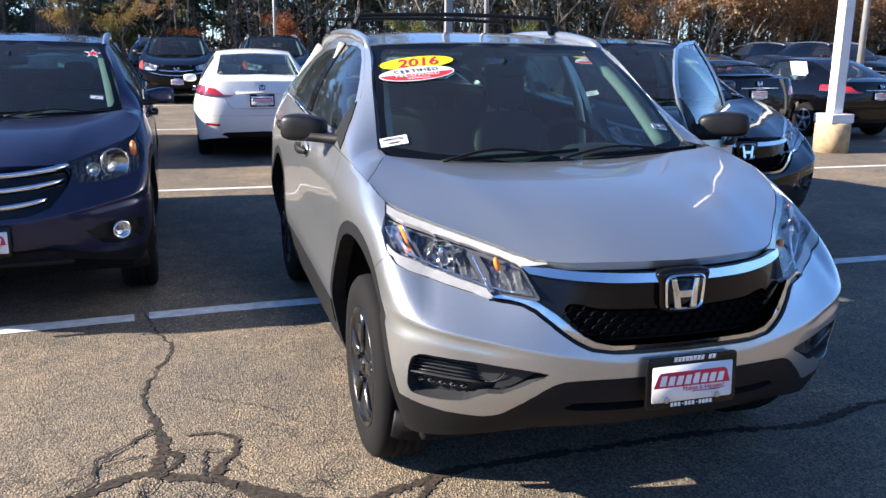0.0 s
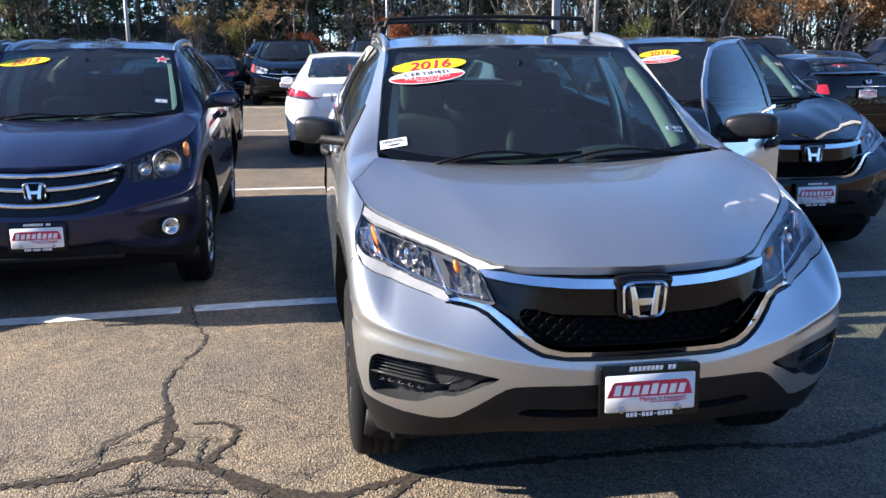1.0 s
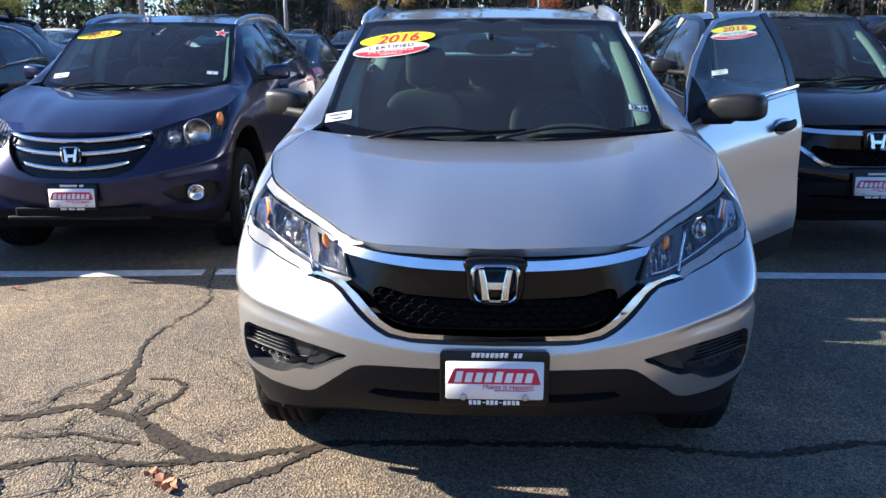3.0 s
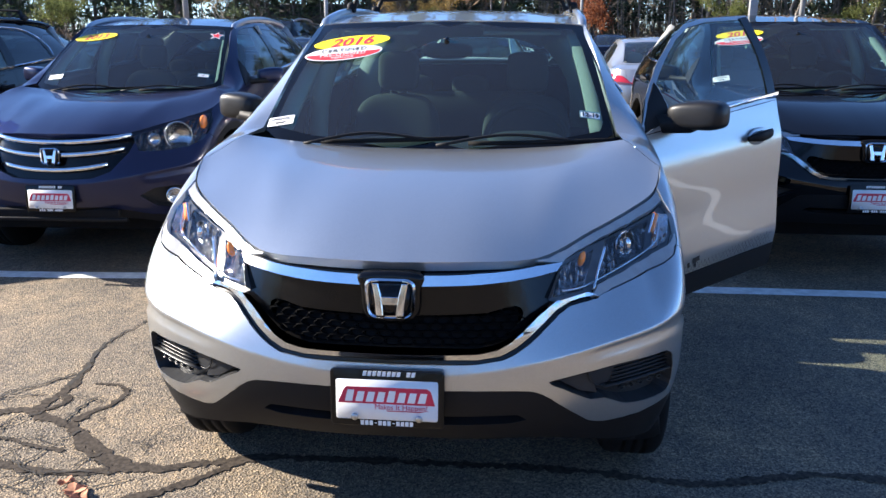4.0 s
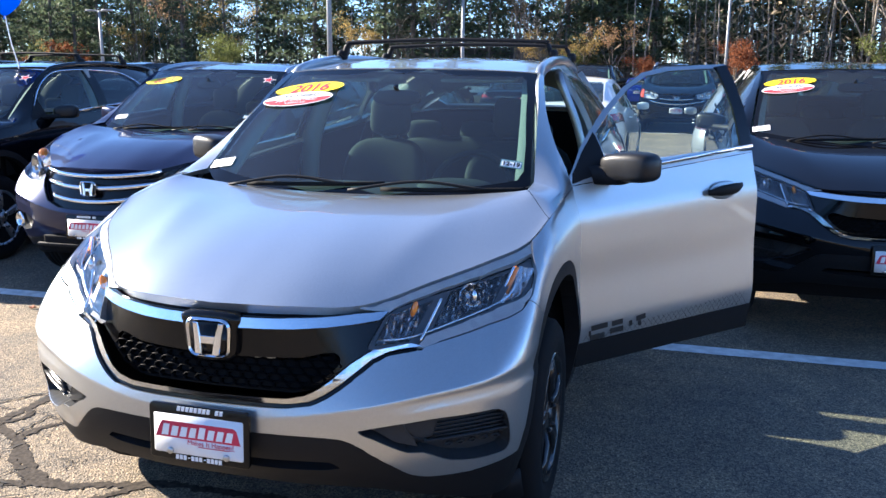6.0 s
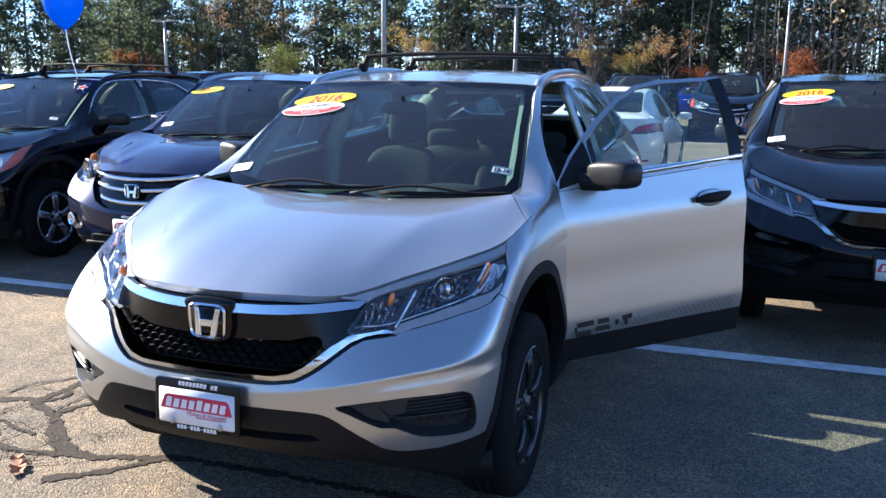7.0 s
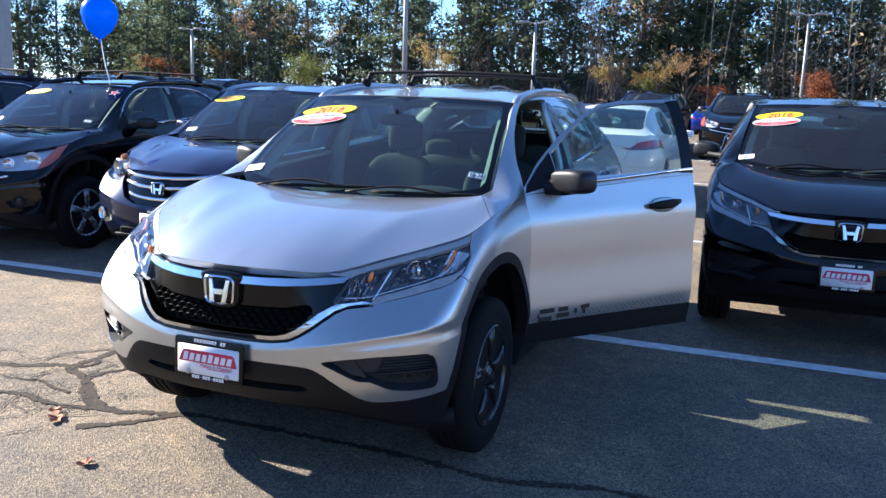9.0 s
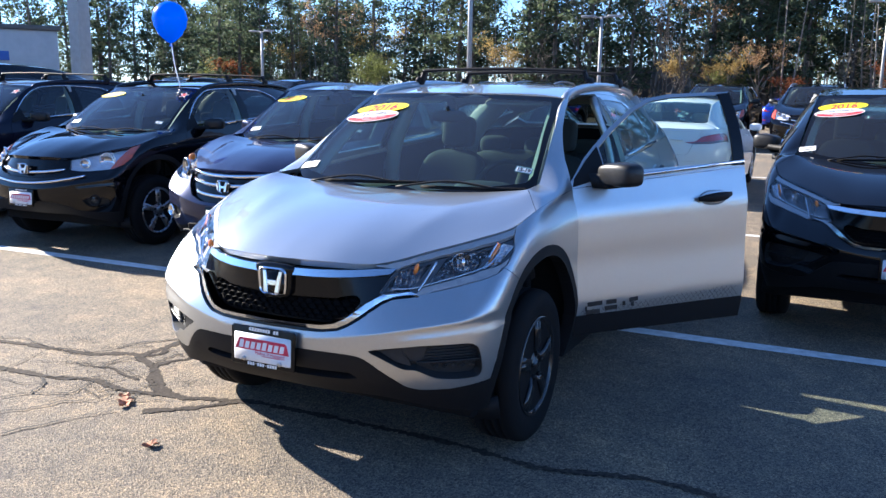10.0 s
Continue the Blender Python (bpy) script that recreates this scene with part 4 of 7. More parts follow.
    for sx in (1, -1):
        flap = sweep(spline([(sx * .68, .485, .275), (sx * .74, .495, .27), (sx * .80, .515, .27), (sx * .83, .535, .275)], 4), [(-.008, -.05), (.008, -.05), (.008, .05), (-.008, .05)])
        part("wheel_deflector", flap, PLASTIC, car, "black air deflector ahead of the wheel")
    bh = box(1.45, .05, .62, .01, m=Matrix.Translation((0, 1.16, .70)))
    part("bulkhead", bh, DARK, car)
    # grille
    gr = g(lower, low, "grille")
    if style == "facelift":
        gp = panel("grille", gr, GLOSSBLACK, car, gap=0, depth=0, offset=.010, label="gloss black grille panel")
        for v in gp.data.vertices:                          # the panel stands upright, its foot set back
            v.co.y += .27 * max(0, .865 - v.co.z)
        gp.data.normals_split_custom_set([(0, 0, 0)] * len(gp.data.loops))
        panel("grille_seal", g(lower, low, "seal"), DARK, car, gap=0, depth=.02, offset=.030)
        panel("grille_backing", g(lower, low, "mesh"), DARK, car, gap=0, depth=0, offset=.058)
        panel("grille_surround", g(lower, low, "strip"), GLOSSBLACK, car, gap=0, depth=.03, offset=.012, label="gloss black surround of the grille")
        for sd in ("left", "right"):
            mo = panel("surround_moulding", g(lower, low, "mould"), BARMETAL, car, sd, gap=.001, depth=0, offset=-.003, label="chrome moulding round the grille")
            edge_ = [Vector(q) for q in o["mould"][:10]]
            for v in mo.data.vertices:                      # its face leans forward: the outer edge is set back
                q = Vector((abs(v.co.x), v.co.z))
                far = min((q - (a_ + (b_ - a_) * max(0, min(1, (q - a_).dot(b_ - a_) / (b_ - a_).length_squared)))).length for a_, b_ in zip(edge_, edge_[1:]))
                v.co.y += .5 * max(0, .018 - far)
            mo.data.normals_split_custom_set([(0, 0, 0)] * len(mo.data.loops))
            panel("grille_bar", g(lower, low, "bar"), BARMETAL, car, sd, gap=.001, depth=.03, offset=-.005, label="chrome upper grille bar")
        pod = plate(smooth_poly([(-.066, -.068), (.066, -.068), (.086, .02), (.080, .066), (-.080, .066), (-.086, .02)], 4), .05, .012)
        bmesh.ops.translate(pod, verts=pod.verts, vec=(0, .082, .826))
        part("emblem_pod", pod, GLOSSBLACK, car)
        emblem(car, .076, .822, 1.07)
        # hexagonal mesh in the lower grille
        flat = {}
        for f in low["mesh"]:
            c = f.calc_center_median()
            flat[f] = (c, Vector(f.normal))

        def behind(x, z, d):
            f = min(flat.values(), key=lambda q: (q[0].x - abs(x)) ** 2 + (q[0].z - z) ** 2)
            c, n_ = f
            return c.y - ((abs(x) - c.x) * n_.x + (z - c.z) * n_.z) / n_.y + d
        for row in range(5):
            for k in range(-9, 10):
                cx, cz = (k + .5 * (row % 2)) * .041, .690 + row * .0195
                if not inside(o["mesh"], abs(cx), cz):
                    continue
                pts = [Vector((cx + .0255 * math.cos(radians(60 * q)), behind(cx, cz, .053), cz + .0135 * math.sin(radians(60 * q)))) for q in range(7)]
                part("grille_cell", sweep(pts, [(-.0016, -.006), (.0016, -.006), (.0011, .006), (-.0011, .006)], up=(0, 1, 0)), MESHBLACK, car)
        panel("intake_slot", g(lower, low, "slot"), DARK, car, gap=0, depth=0, offset=.05, label="dark intake slot")
        # lower bumper step
        st = spline([(-.55, .235, .43), (-.36, .148, .50), (0, .105, .515), (.36, .148, .50), (.55, .235, .43)], 6)
        part("bumper_lip", sweep(st, [(-.012, -.01), (.012, -.01), (.008, .01), (-.008, .01)]), PLASTIC, car)
    else:
        panel("grille", gr, GLOSSBLACK, car, gap=0, depth=.0, offset=.03, label="black grille")
        panel("grille_surround", g(lower, low, "strip"), GLOSSBLACK, car, gap=.001, depth=.02)
        bars = ((.868, .45, .017), (.790, .42, .017), (.700, .335, .017)) if style == "early" else ((.770, .40, .016),)
        for z, w, h in bars:
            yy = lambda x: (.045 if z < .75 else .072 if z < .82 else .090) + .95 * x * x * abs(x) + .30 * x * x
            pts = [(x, yy(x), z + .03 * (x / w) ** 2) for x in (w * q / 8 for q in range(-8, 9))]
            part("grille_bar", sweep(pts, [(-.012, -h), (.010, -h * .7), (.012, 0), (.010, h * .7), (-.012, h)]), CHROME, car, "chrome grille bar")
        emblem(car, .050, .785 if style == "early" else .80, .95)
        if style == "older":
            pts = [(x, .022 + .34 * x * x + .22 * abs(x) ** 3, .672 + .075 * (x / .6) ** 2) for x in (.62 * q / 10 for q in range(-10, 11))]
            part("lower_bar", sweep(pts, ring(.012, 8)), CHROME, car, "thin chrome lower bar")
            for q in range(3):
                pts = [(x, .06 + .35 * x * x, .60 + .025 * q) for x in (.42 * k / 6 for k in range(-6, 7))]
                part("grille_slat", sweep(pts, ring(.008, 6)), GLOSSBLACK, car)
        else:
            part("intake_slot", box(.80, .03, .06, .01, m=Matrix.Translation((0, .082, .42))), DARK, car)
            part("bumper_bar", box(.90, .03, .025, .008, m=Matrix.Translation((0, .075, .385))), PLASTIC, car)
    # lamps and fog pockets
    for sd in ("left", "right"):
        sx = 1 if sd == "left" else -1
        whole = [(lower, sum((low.get(k, []) for k in ("lamp", *lamp_bits)), []))]
        hl = panel("headlight", g(lower, low, "lamp") if lamp_bits else whole, LAMPDARK if style == "facelift" else plain_lamp if style == "older" else EARLYLAMP, car, sd, gap=.001, depth=.05, offset=.022 if style == "facelift" else .035, label="headlight housing behind a clear lens")
        panel("lens", whole, LENS, hl, sd, gap=.002, depth=.0, offset=.001, shadow=False, label="clear lens")
        if style == "older":
            panel("corner_signal", g(lower, low, "lamp_corner"), ORANGE, hl, sd, gap=.001, depth=.02, offset=.008, label="orange-red corner signal")
        if style == "facelift":
            panel("upper_trim", g(lower, low, "lamp_top"), LAMPTRIM, hl, sd, gap=.009, depth=.02, offset=.004, label="satin upper lamp trim")
            panel("lower_trim", g(lower, low, "lamp_low"), LAMPTRIM, hl, sd, gap=.006, depth=.02, offset=.003, label="chrome lower lamp trim")
            panel("bezel", g(lower, low, "lamp_b"), BEZEL, hl, sd, gap=.001, depth=-.03, offset=.050, label="ribbed grey bezel")
            for key, mat_ in (("lamp_a", BEZEL), ("lamp_c", FACETS)):
                panel("reflector", g(lower, low, key), mat_, hl, sd, gap=.001, depth=-.02, offset=.034, label="ribbed bright reflector")
        lamp_inside(hl, sx, style)
        pk = panel("fog_pocket", g(lower, low, "pocket"), POCKET, car, sd, gap=0, depth=-.048, offset=.05, label="black fog lamp pocket")
        if style == "facelift":
            surf_y = lambda x: .128 + .95 * max(0, x - .45) ** 1.55
            surf = lambda x, z, d: Vector((sx * x, surf_y(x) + d, z))

            def patch(nm, corners, label=""):
                """A moulded face inside the pocket: four corners (x, z, depth behind the bumper's skin)."""
                c00, c10, c11, c01 = (Vector(c) for c in corners)
                pb = bmesh.new()
                grid = [[pb.verts.new(surf(*c00.lerp(c10, i / 8).lerp(c01.lerp(c11, i / 8), k / 4))) for i in range(9)] for k in range(5)]
                for k in range(4):
                    for i in range(8):
                        pb.faces.new((grid[k][i], grid[k][i + 1], grid[k + 1][i + 1], grid[k + 1][i]))
                return part(nm, pb, POCKET, pk, label)
            patch("grooved_plate", ((.622, .545, .030), (.813, .560, .036), (.812, .611, .030), (.640, .603, .026)), "dark grooved plate")
            for q in range(5):
                z = .600 - .0125 * q
                pts = [surf(x, z + .05 * (x - .70), .024) for x in (.640 - .003 * q, .68, .72, .76, .806)]
                part("slat", sweep(pts, [(-.006, -.0012), (.006, -.0012), (.006, .0012), (-.006, .0012)]), POCKET, pk)
            part("ledge", sweep([surf(x, .541 + .05 * (x - .70), .020) for x in (.605, .66, .72, .77, .813)], [(-.012, -.002), (.012, -.002), (.012, .002), (-.012, .002)]), POCKET, pk)
            patch("blade", ((.585, .540, .020), (.622, .545, .028), (.640, .604, .026), (.556, .598, .006)), "smooth curved blade")
            patch("inner_panel", ((.535, .538, .010), (.590, .520, .016), (.556, .599, .012), (.462, .586, .006)), "flat triangular inner panel")
            part("blade_edge", sweep(spline([surf(.556, .598, .005), surf(.566, .565, .008), surf(.588, .543, .016), surf(.612, .541, .020)], 4), ring(.0018, 6)), POCKET, pk)
            for row in range(2):                             # small diamond net under the ledge
                for q in range(6 - row):
                    cx, cz = .650 + .030 * q + .015 * row, .528 - .016 * row + .05 * (.030 * q)
                    pts = [surf(cx + .010 * math.cos(math.pi * k / 2), cz + .006 * math.sin(math.pi * k / 2), .034) for k in range(5)]
                    part("net_cell", sweep(pts, [(-.0016, -.005), (.0016, -.005), (.0016, .005), (-.0016, .005)], up=(0, 1, 0)), POCKET, pk)
        else:
            bowl = lathe([(0, .055), (.02, .055), (.03, .045), (.012, .04), (.0, .02)], 24)
            bmesh.ops.transform(bowl, matrix=pose(sx * .70, .235, .52, 0, 0, -90 + 25 * sx), verts=bowl.verts)
            fg = part("fog_lamp", bowl, CHROME if style == "early" else PLASTIC, pk, "round fog lamp")
            cv = ball(.040, .012, .040, 2.0)
            bmesh.ops.transform(cv, matrix=pose(sx * .695, .222, .52, 0, 0, 25 * sx), verts=cv.verts)
            part("fog_lens", cv, LENS, fg, shadow=False)
    # wheels
    for y in AXLES:
        for sx in (1, -1):
            wheel(car, sx * .768, y, sx, rim, spokes, detail > 3)
    # cabin
    dash = sweep(spline([(-.70, 1.36, 1.02), (-.3, 1.33, 1.03), (.3, 1.33, 1.03), (.70, 1.36, 1.02)], 5), [(-.30, .05), (-.10, .075), (.14, .06), (.24, -.02), (.22, -.35), (-.2, -.35)])
    ds = part("dashboard", dash, TRIM, car, "dark dashboard")
    # placed and sized to block sun crossing the cabin to the ground
    part("centre_stack", box(.27, .62, .50, .04, 2, m=Matrix.Translation((0, 1.735, .69))), TRIM, car, "dark centre console")
    pod = ball(.17, .10, .05, 2.6)
    bmesh.ops.transform(pod, matrix=pose(.36, 1.42, 1.085, 0, 0, 0), verts=pod.verts)
    part("instrument_hood", pod, TRIM, ds)
    wheel_path = [(.36 + .185 * math.cos(2 * math.pi * k / 28), 1.70 + .185 * math.sin(2 * math.pi * k / 28) * .42, 1.045 + .185 * math.sin(2 * math.pi * k / 28) * .90) for k in range(29)]
    sw = part("steering_wheel", tube(wheel_path, .015, 8, up=(0, 1, .4)), TRIM, car, "black steering wheel")
    hubm = ball(.075, .03, .06, 2.4)
    bmesh.ops.transform(hubm, matrix=pose(.36, 1.69, 1.045, 25, 0, 0), verts=hubm.verts)
    part("wheel_hub", hubm, TRIM, sw)
    part("spoke", box(.34, .02, .03, .008, m=pose(.36, 1.695, 1.045, 25, 0, 0)), TRIM, sw)
    for x in (-.36, .36):
        seat(car, x, 2.24, cloth)
    rs = ball(.62, .25, .10, 4)
    bmesh.ops.translate(rs, verts=rs.verts, vec=(0, 2.95, .58))
    bench = part("rear_bench", rs, cloth, car, "cloth rear bench")
    rb = ball(.62, .08, .32, 4)
    bmesh.ops.transform(rb, matrix=pose(0, 3.22, .86, -14, 0, 0), verts=rb.verts)
    part("backrest", rb, cloth, bench)
    for x in (-.36, 0, .36):
        hr = ball(.12, .05, .07, 3)
        bmesh.ops.translate(hr, verts=hr.verts, vec=(x, 3.30, 1.20))
        part("headrest", hr, cloth, bench)
    panel("headliner", [(roof, list(roof.faces))], LINER, car, "both", gap=.01, depth=0, offset=.03)
    for sx in (1, -1):
        w_ = .02 if door_open and sx > 0 else .045
        bp = sweep(spline([(sx * .78, 2.45, .5), (sx * .77, 2.45, 1.15), (sx * .62, 2.47, 1.57)], 6), [(-w_, -.02), (w_, -.02), (w_, .02), (-w_, .02)], up=(0, 1, 0))
        part("centre_pillar", bp, coat if door_open and sx > 0 else LINER, car)
        ap = sweep(spline([(sx * .672, 1.34, 1.12), (sx * .632, 1.63, 1.34), (sx * .578, 1.96, 1.545)], 6), [(-.045, -.012), (.045, -.012), (.045, .012), (-.045, .012)])
        part("pillar_lining", ap, LINER, car)
        cp = sweep(spline([(sx * .74, 3.5, .6), (sx * .72, 3.6, 1.2), (sx * .52, 3.75, 1.53)], 6), [(-.09, -.02), (.09, -.02), (.09, .02), (-.09, .02)], up=(0, 1, 0))
        part("rear_pillar", cp, LINER, car)
    rm = ball(.115, .018, .035, 3)
    bmesh.ops.translate(rm, verts=rm.verts, vec=(0, 1.72, 1.455))
    part("inside_mirror", rm, GLOSSBLACK, car, "inside mirror")
    part("mirror_stem", tube([(0, 1.73, 1.47), (0, 1.70, 1.51)], .012, 8), GLOSSBLACK, car)
    for sx in (-1, 1):
        part("sun_visor", box(.36, .14, .018, .008, m=pose(sx * .33, 1.97, 1.545, 12, 0, 0)), LINER, car)
    wipers(car)
    part("cowl", sweep(spline([(-.66, 1.13, 1.098), (-.3, 1.09, 1.075), (.3, 1.09, 1.075), (.66, 1.13, 1.098)], 5), [(-.05, -.02), (.06, -.012), (.06, .004), (-.05, .004)]), PLASTIC, car, "black cowl under the wipers")
    # roof rails
    if rails:
        for sx in (1, -1):
            pts = spline([(sx * .610, 1.93, 1.565), (sx * .606, 2.08, 1.605), (sx * .600, 2.45, 1.640), (sx * .588, 3.0, 1.645), (sx * .555, 3.6, 1.615), (sx * .520, 3.95, 1.560)], 6)
            pr = lambda t: [(-.020, -.03), (-.017, .012 * min(1, 14 * t)), (0, .018 * min(1, 14 * t)), (.017, .012 * min(1, 14 * t)), (.020, -.03)]
            part("roof_rail", sweep(pts, pr), SATIN if not racks else coat, car, "silver roof rail")
    if racks:
        for y, zz in ((2.50, 1.735), (3.22, 1.735)):
            pts = spline([(-.58, y, 1.655), (-.555, y, zz - .018), (-.50, y, zz - .004), (0, y, zz + .008), (.50, y, zz - .004), (.555, y, zz - .018), (.58, y, 1.655)], 8)
            cb = part("cross_bar", sweep(pts, [(-.034, -.008), (-.02, .009), (.02, .009), (.034, -.008), (0, -.013)], up=(0, .0, 1.0)), PLASTIC, car, "black roof cross bar")
            for sx in (1, -1):
                ft = ball(.022, .045, .028, 3)
                bmesh.ops.translate(ft, verts=ft.verts, vec=(sx * .590, y, 1.662))
                part("bar_foot", ft, PLASTIC, cb)
    if plates:
        dealer_plate(car, 0.0, .558 if style == "facelift" else .53, 0, -3)
        part("plate_bracket", box(.26, .035, .12, .006, m=Matrix.Translation((0, .032, .558 if style == "facelift" else .53))), PLASTIC, car)
    # stickers on the windscreen, just proud of the glass
    def on_screen(x, z):
        """A pose on the windscreen's outside at that x and height."""
        best = min((f for f in screen.faces), key=lambda f: (f.calc_center_median().x - abs(x)) ** 2 + (f.calc_center_median().z - z) ** 2)
        c, n = best.calc_center_median(), best.normal.copy()
        n.x *= 1 if x > 0 else -1
        c.x *= 1 if x > 0 else -1
        p = Vector((x, 0, z))
        p.y = c.y - ((p.x - c.x) * n.x + (p.z - c.z) * n.z) / n.y
        yax = -n
        xax = Vector((1, 0, 0)) - n * n.x
        xax.normalize()
        zax = xax.cross(yax)
        m = Matrix((xax, yax, zax)).transposed().to_4x4()
        return Matrix.Translation(p + n * .004) @ m
    if year or certified:
        windscreen_sticker(car, on_screen(-.455, 1.462) @ pose(0, 0, 0, 0, -2, 0), year, certified)
    if year:
        tg = part("stock_tag", plate(rounded(.115, .052, .003), .001), WHITE, car, "white stock tag in the windscreen corner", smooth=False)
        tg.matrix_basis = on_screen(-.645, 1.178) if certified else on_screen(-.57, 1.20)
        if certified:
            bq = letters("HM02976L", .020, .0006, 0, .0)
            bmesh.ops.translate(bq, verts=bq.verts, vec=(0, -.0012, .010))
            part("stock_number", bq, INK, tg, smooth=False)
        for zz, ww in ((-.008, .03), (-.014, .02)):
            part("print_bar", plate([(-ww, zz - .002), (ww, zz - .002), (ww, zz + .002), (-ww, zz + .002)], .0006), INK, tg, smooth=False).location = (0, -.0008, 0)
        sk = part("date_sticker", plate(rounded(.086, .044, .003), .001), TEAL, car, "blue and white date sticker", smooth=False)
        sk.matrix_basis = on_screen(.615, 1.212) if certified else on_screen(.56, 1.215)
        part("sticker_face", plate([(-.038, -.017), (.039, -.017), (.039, .012), (-.038, .012)], .0008), WHITE, sk, smooth=False).location = (0, -.0009, 0)
        t = letters("12-19" if certified else "--", .031, .0006, 0, .0012)
        bmesh.ops.translate(t, verts=t.verts, vec=(0, -.0018, -.003))
        part("date", t, INK, sk, smooth=False)
    if star:
        pts = [((.062 if k % 2 == 0 else .026) * math.sin(math.pi * k / 5), (.062 if k % 2 == 0 else .026) * math.cos(math.pi * k / 5)) for k in range(10)]
        s1 = part("star_sticker", plate(pts, .001), WHITE, car, "white and red star sticker", smooth=False)
        s1.matrix_basis = on_screen(.53, 1.50)
        part("red_star", plate([(a * .68, b * .68) for a, b in pts], .001), REDST, s1, smooth=False).location = (0, -.0012, 0)
    for bm in (lower, bonnet, wing, side, screen, roof, hatch):
        bm.free()
    return car


plain_lamp = plain("lamp_housing", (0.72, 0.73, 0.76), 0.22, 0.5)
EARLYLAMP = faceted()
EARLYLAMP.name = "grey_lamp_housing"
EARLYLAMP.node_tree.nodes["Principled BSDF"].inputs["Base Color"].default_value = (0.20, 0.205, 0.22, 1)
EARLYLAMP.node_tree.nodes["Principled BSDF"].inputs["Roughness"].default_value = 0.25
LAMPBOWL = plain("bright_lamp_bowl", (0.50, 0.51, 0.53), 0.2, 1.0, spread=0.2, scale=50, bumps=0.5)
ORANGE = plain("orange_lamp", (0.62, 0.09, 0.03), 0.15, coat=1.0)


def lamp_inside(hl, sx, style):
    """Reflectors, bulbs and trims behind a headlight's lens."""
    if style == "facelift":
        tb = ball(.010, .012, .024, 2.0, 16, 10)
        bmesh.ops.transform(tb, matrix=pose(sx * .537, .322, .886, 0, 18 * sx, 30 * sx), verts=tb.verts)
        part("turn_bulb", tb, AMBER, hl, "amber turn signal")
        ps = [Vector((sx * a, b, c)) for a, b, c in ((.752, .530, .878), (.772, .560, .925), (.786, .596, .970))]
        part("side_marker", sweep(spline(ps, 5), [(-.009, -.003), (.009, -.003), (.009, .003), (-.009, .003)], up=(0, 1, 0)), AMBER, hl, "amber side marker strip")
        bw = lathe([(.029, .012), (.026, .020), (.018, .029), (.009, .035), (0, .038), (-.001, .040), (.006, .041)], 32)
        bmesh.ops.transform(bw, matrix=pose(sx * .678, .452, .902, 0, 0, 90 + 42 * sx), verts=bw.verts)
        bowl = part("main_reflector", bw, BEZEL, hl, "bright round main reflector")
        cap_ = ball(.010, .016, .024, 2.0, 16, 10)
        bmesh.ops.transform(cap_, matrix=pose(sx * .682, .458, .900, 0, 0, 42 * sx), verts=cap_.verts)
        part("bulb_shield", cap_, CHROME, bowl)
        line_ = spline([(sx * a, b + .010, c) for a, b, c in ((.478, .212, .815), (.545, .268, .815), (.642, .359, .842), (.723, .447, .867), (.776, .507, .894), (.792, .560, .930), (.800, .615, .965))], 4)
        part("cell_line", sweep(line_, ring(.0035, 6), up=(0, 1, 0)), CHROME, hl, "thin chrome line under the lamp cells")
        for a, b in (((.572, .272, .808), (.607, .365, .912)), ((.742, .490, .852), (.780, .590, .972))):
            rod = spline([(sx * a[0], a[1], a[2]), (sx * (a[0] + .014), (a[1] + b[1]) / 2, (a[2] + b[2]) / 2 - .008), (sx * b[0], b[1], b[2])], 5)
            part("divider", sweep(rod, ring(.0045, 6), up=(0, 1, 0)), CHROME, hl)
    else:
        for cx, cy, cz, r, m, nm in (((.666, .440, .882, .084, LAMPBOWL, "reflector"), (.555, .315, .868, .036, LAMPBOWL, "side_reflector"),) if style == "early" else ((.66, .47, .885, .070, CHROME, "reflector"), (.53, .32, .86, .045, CHROME, "side_reflector"))):
            bw = lathe([(0, r * .25), (.006, r * .55), (.02, r * .85), (.045, r), (.048, r * 1.06), (.03, r * 1.08)], 28)
            bmesh.ops.transform(bw, matrix=pose(sx * cx, cy, cz, 0, 0, -90 + 32 * sx), verts=bw.verts)
            ob = part(nm, bw, m, hl)
            if style == "early":
                continue
            cv = ball(r * .5, r * .3, r * .5, 2.0, 16, 10)
            bmesh.ops.transform(cv, matrix=pose(sx * (cx + .012), cy - .025, cz, 0, 0, 32 * sx), verts=cv.verts)
            part("projector", cv, LENS, ob, shadow=False)
        if style == "older":
            return
        bb = ball(.022, .05, .055, 2.4, 14, 8)
        bmesh.ops.translate(bb, verts=bb.verts, vec=(sx * .788, .615, .940))
        part("turn_bulb", bb, AMBER if style == "early" else REDLAMP, hl, "amber turn signal" if style == "early" else "orange-red turn signal")

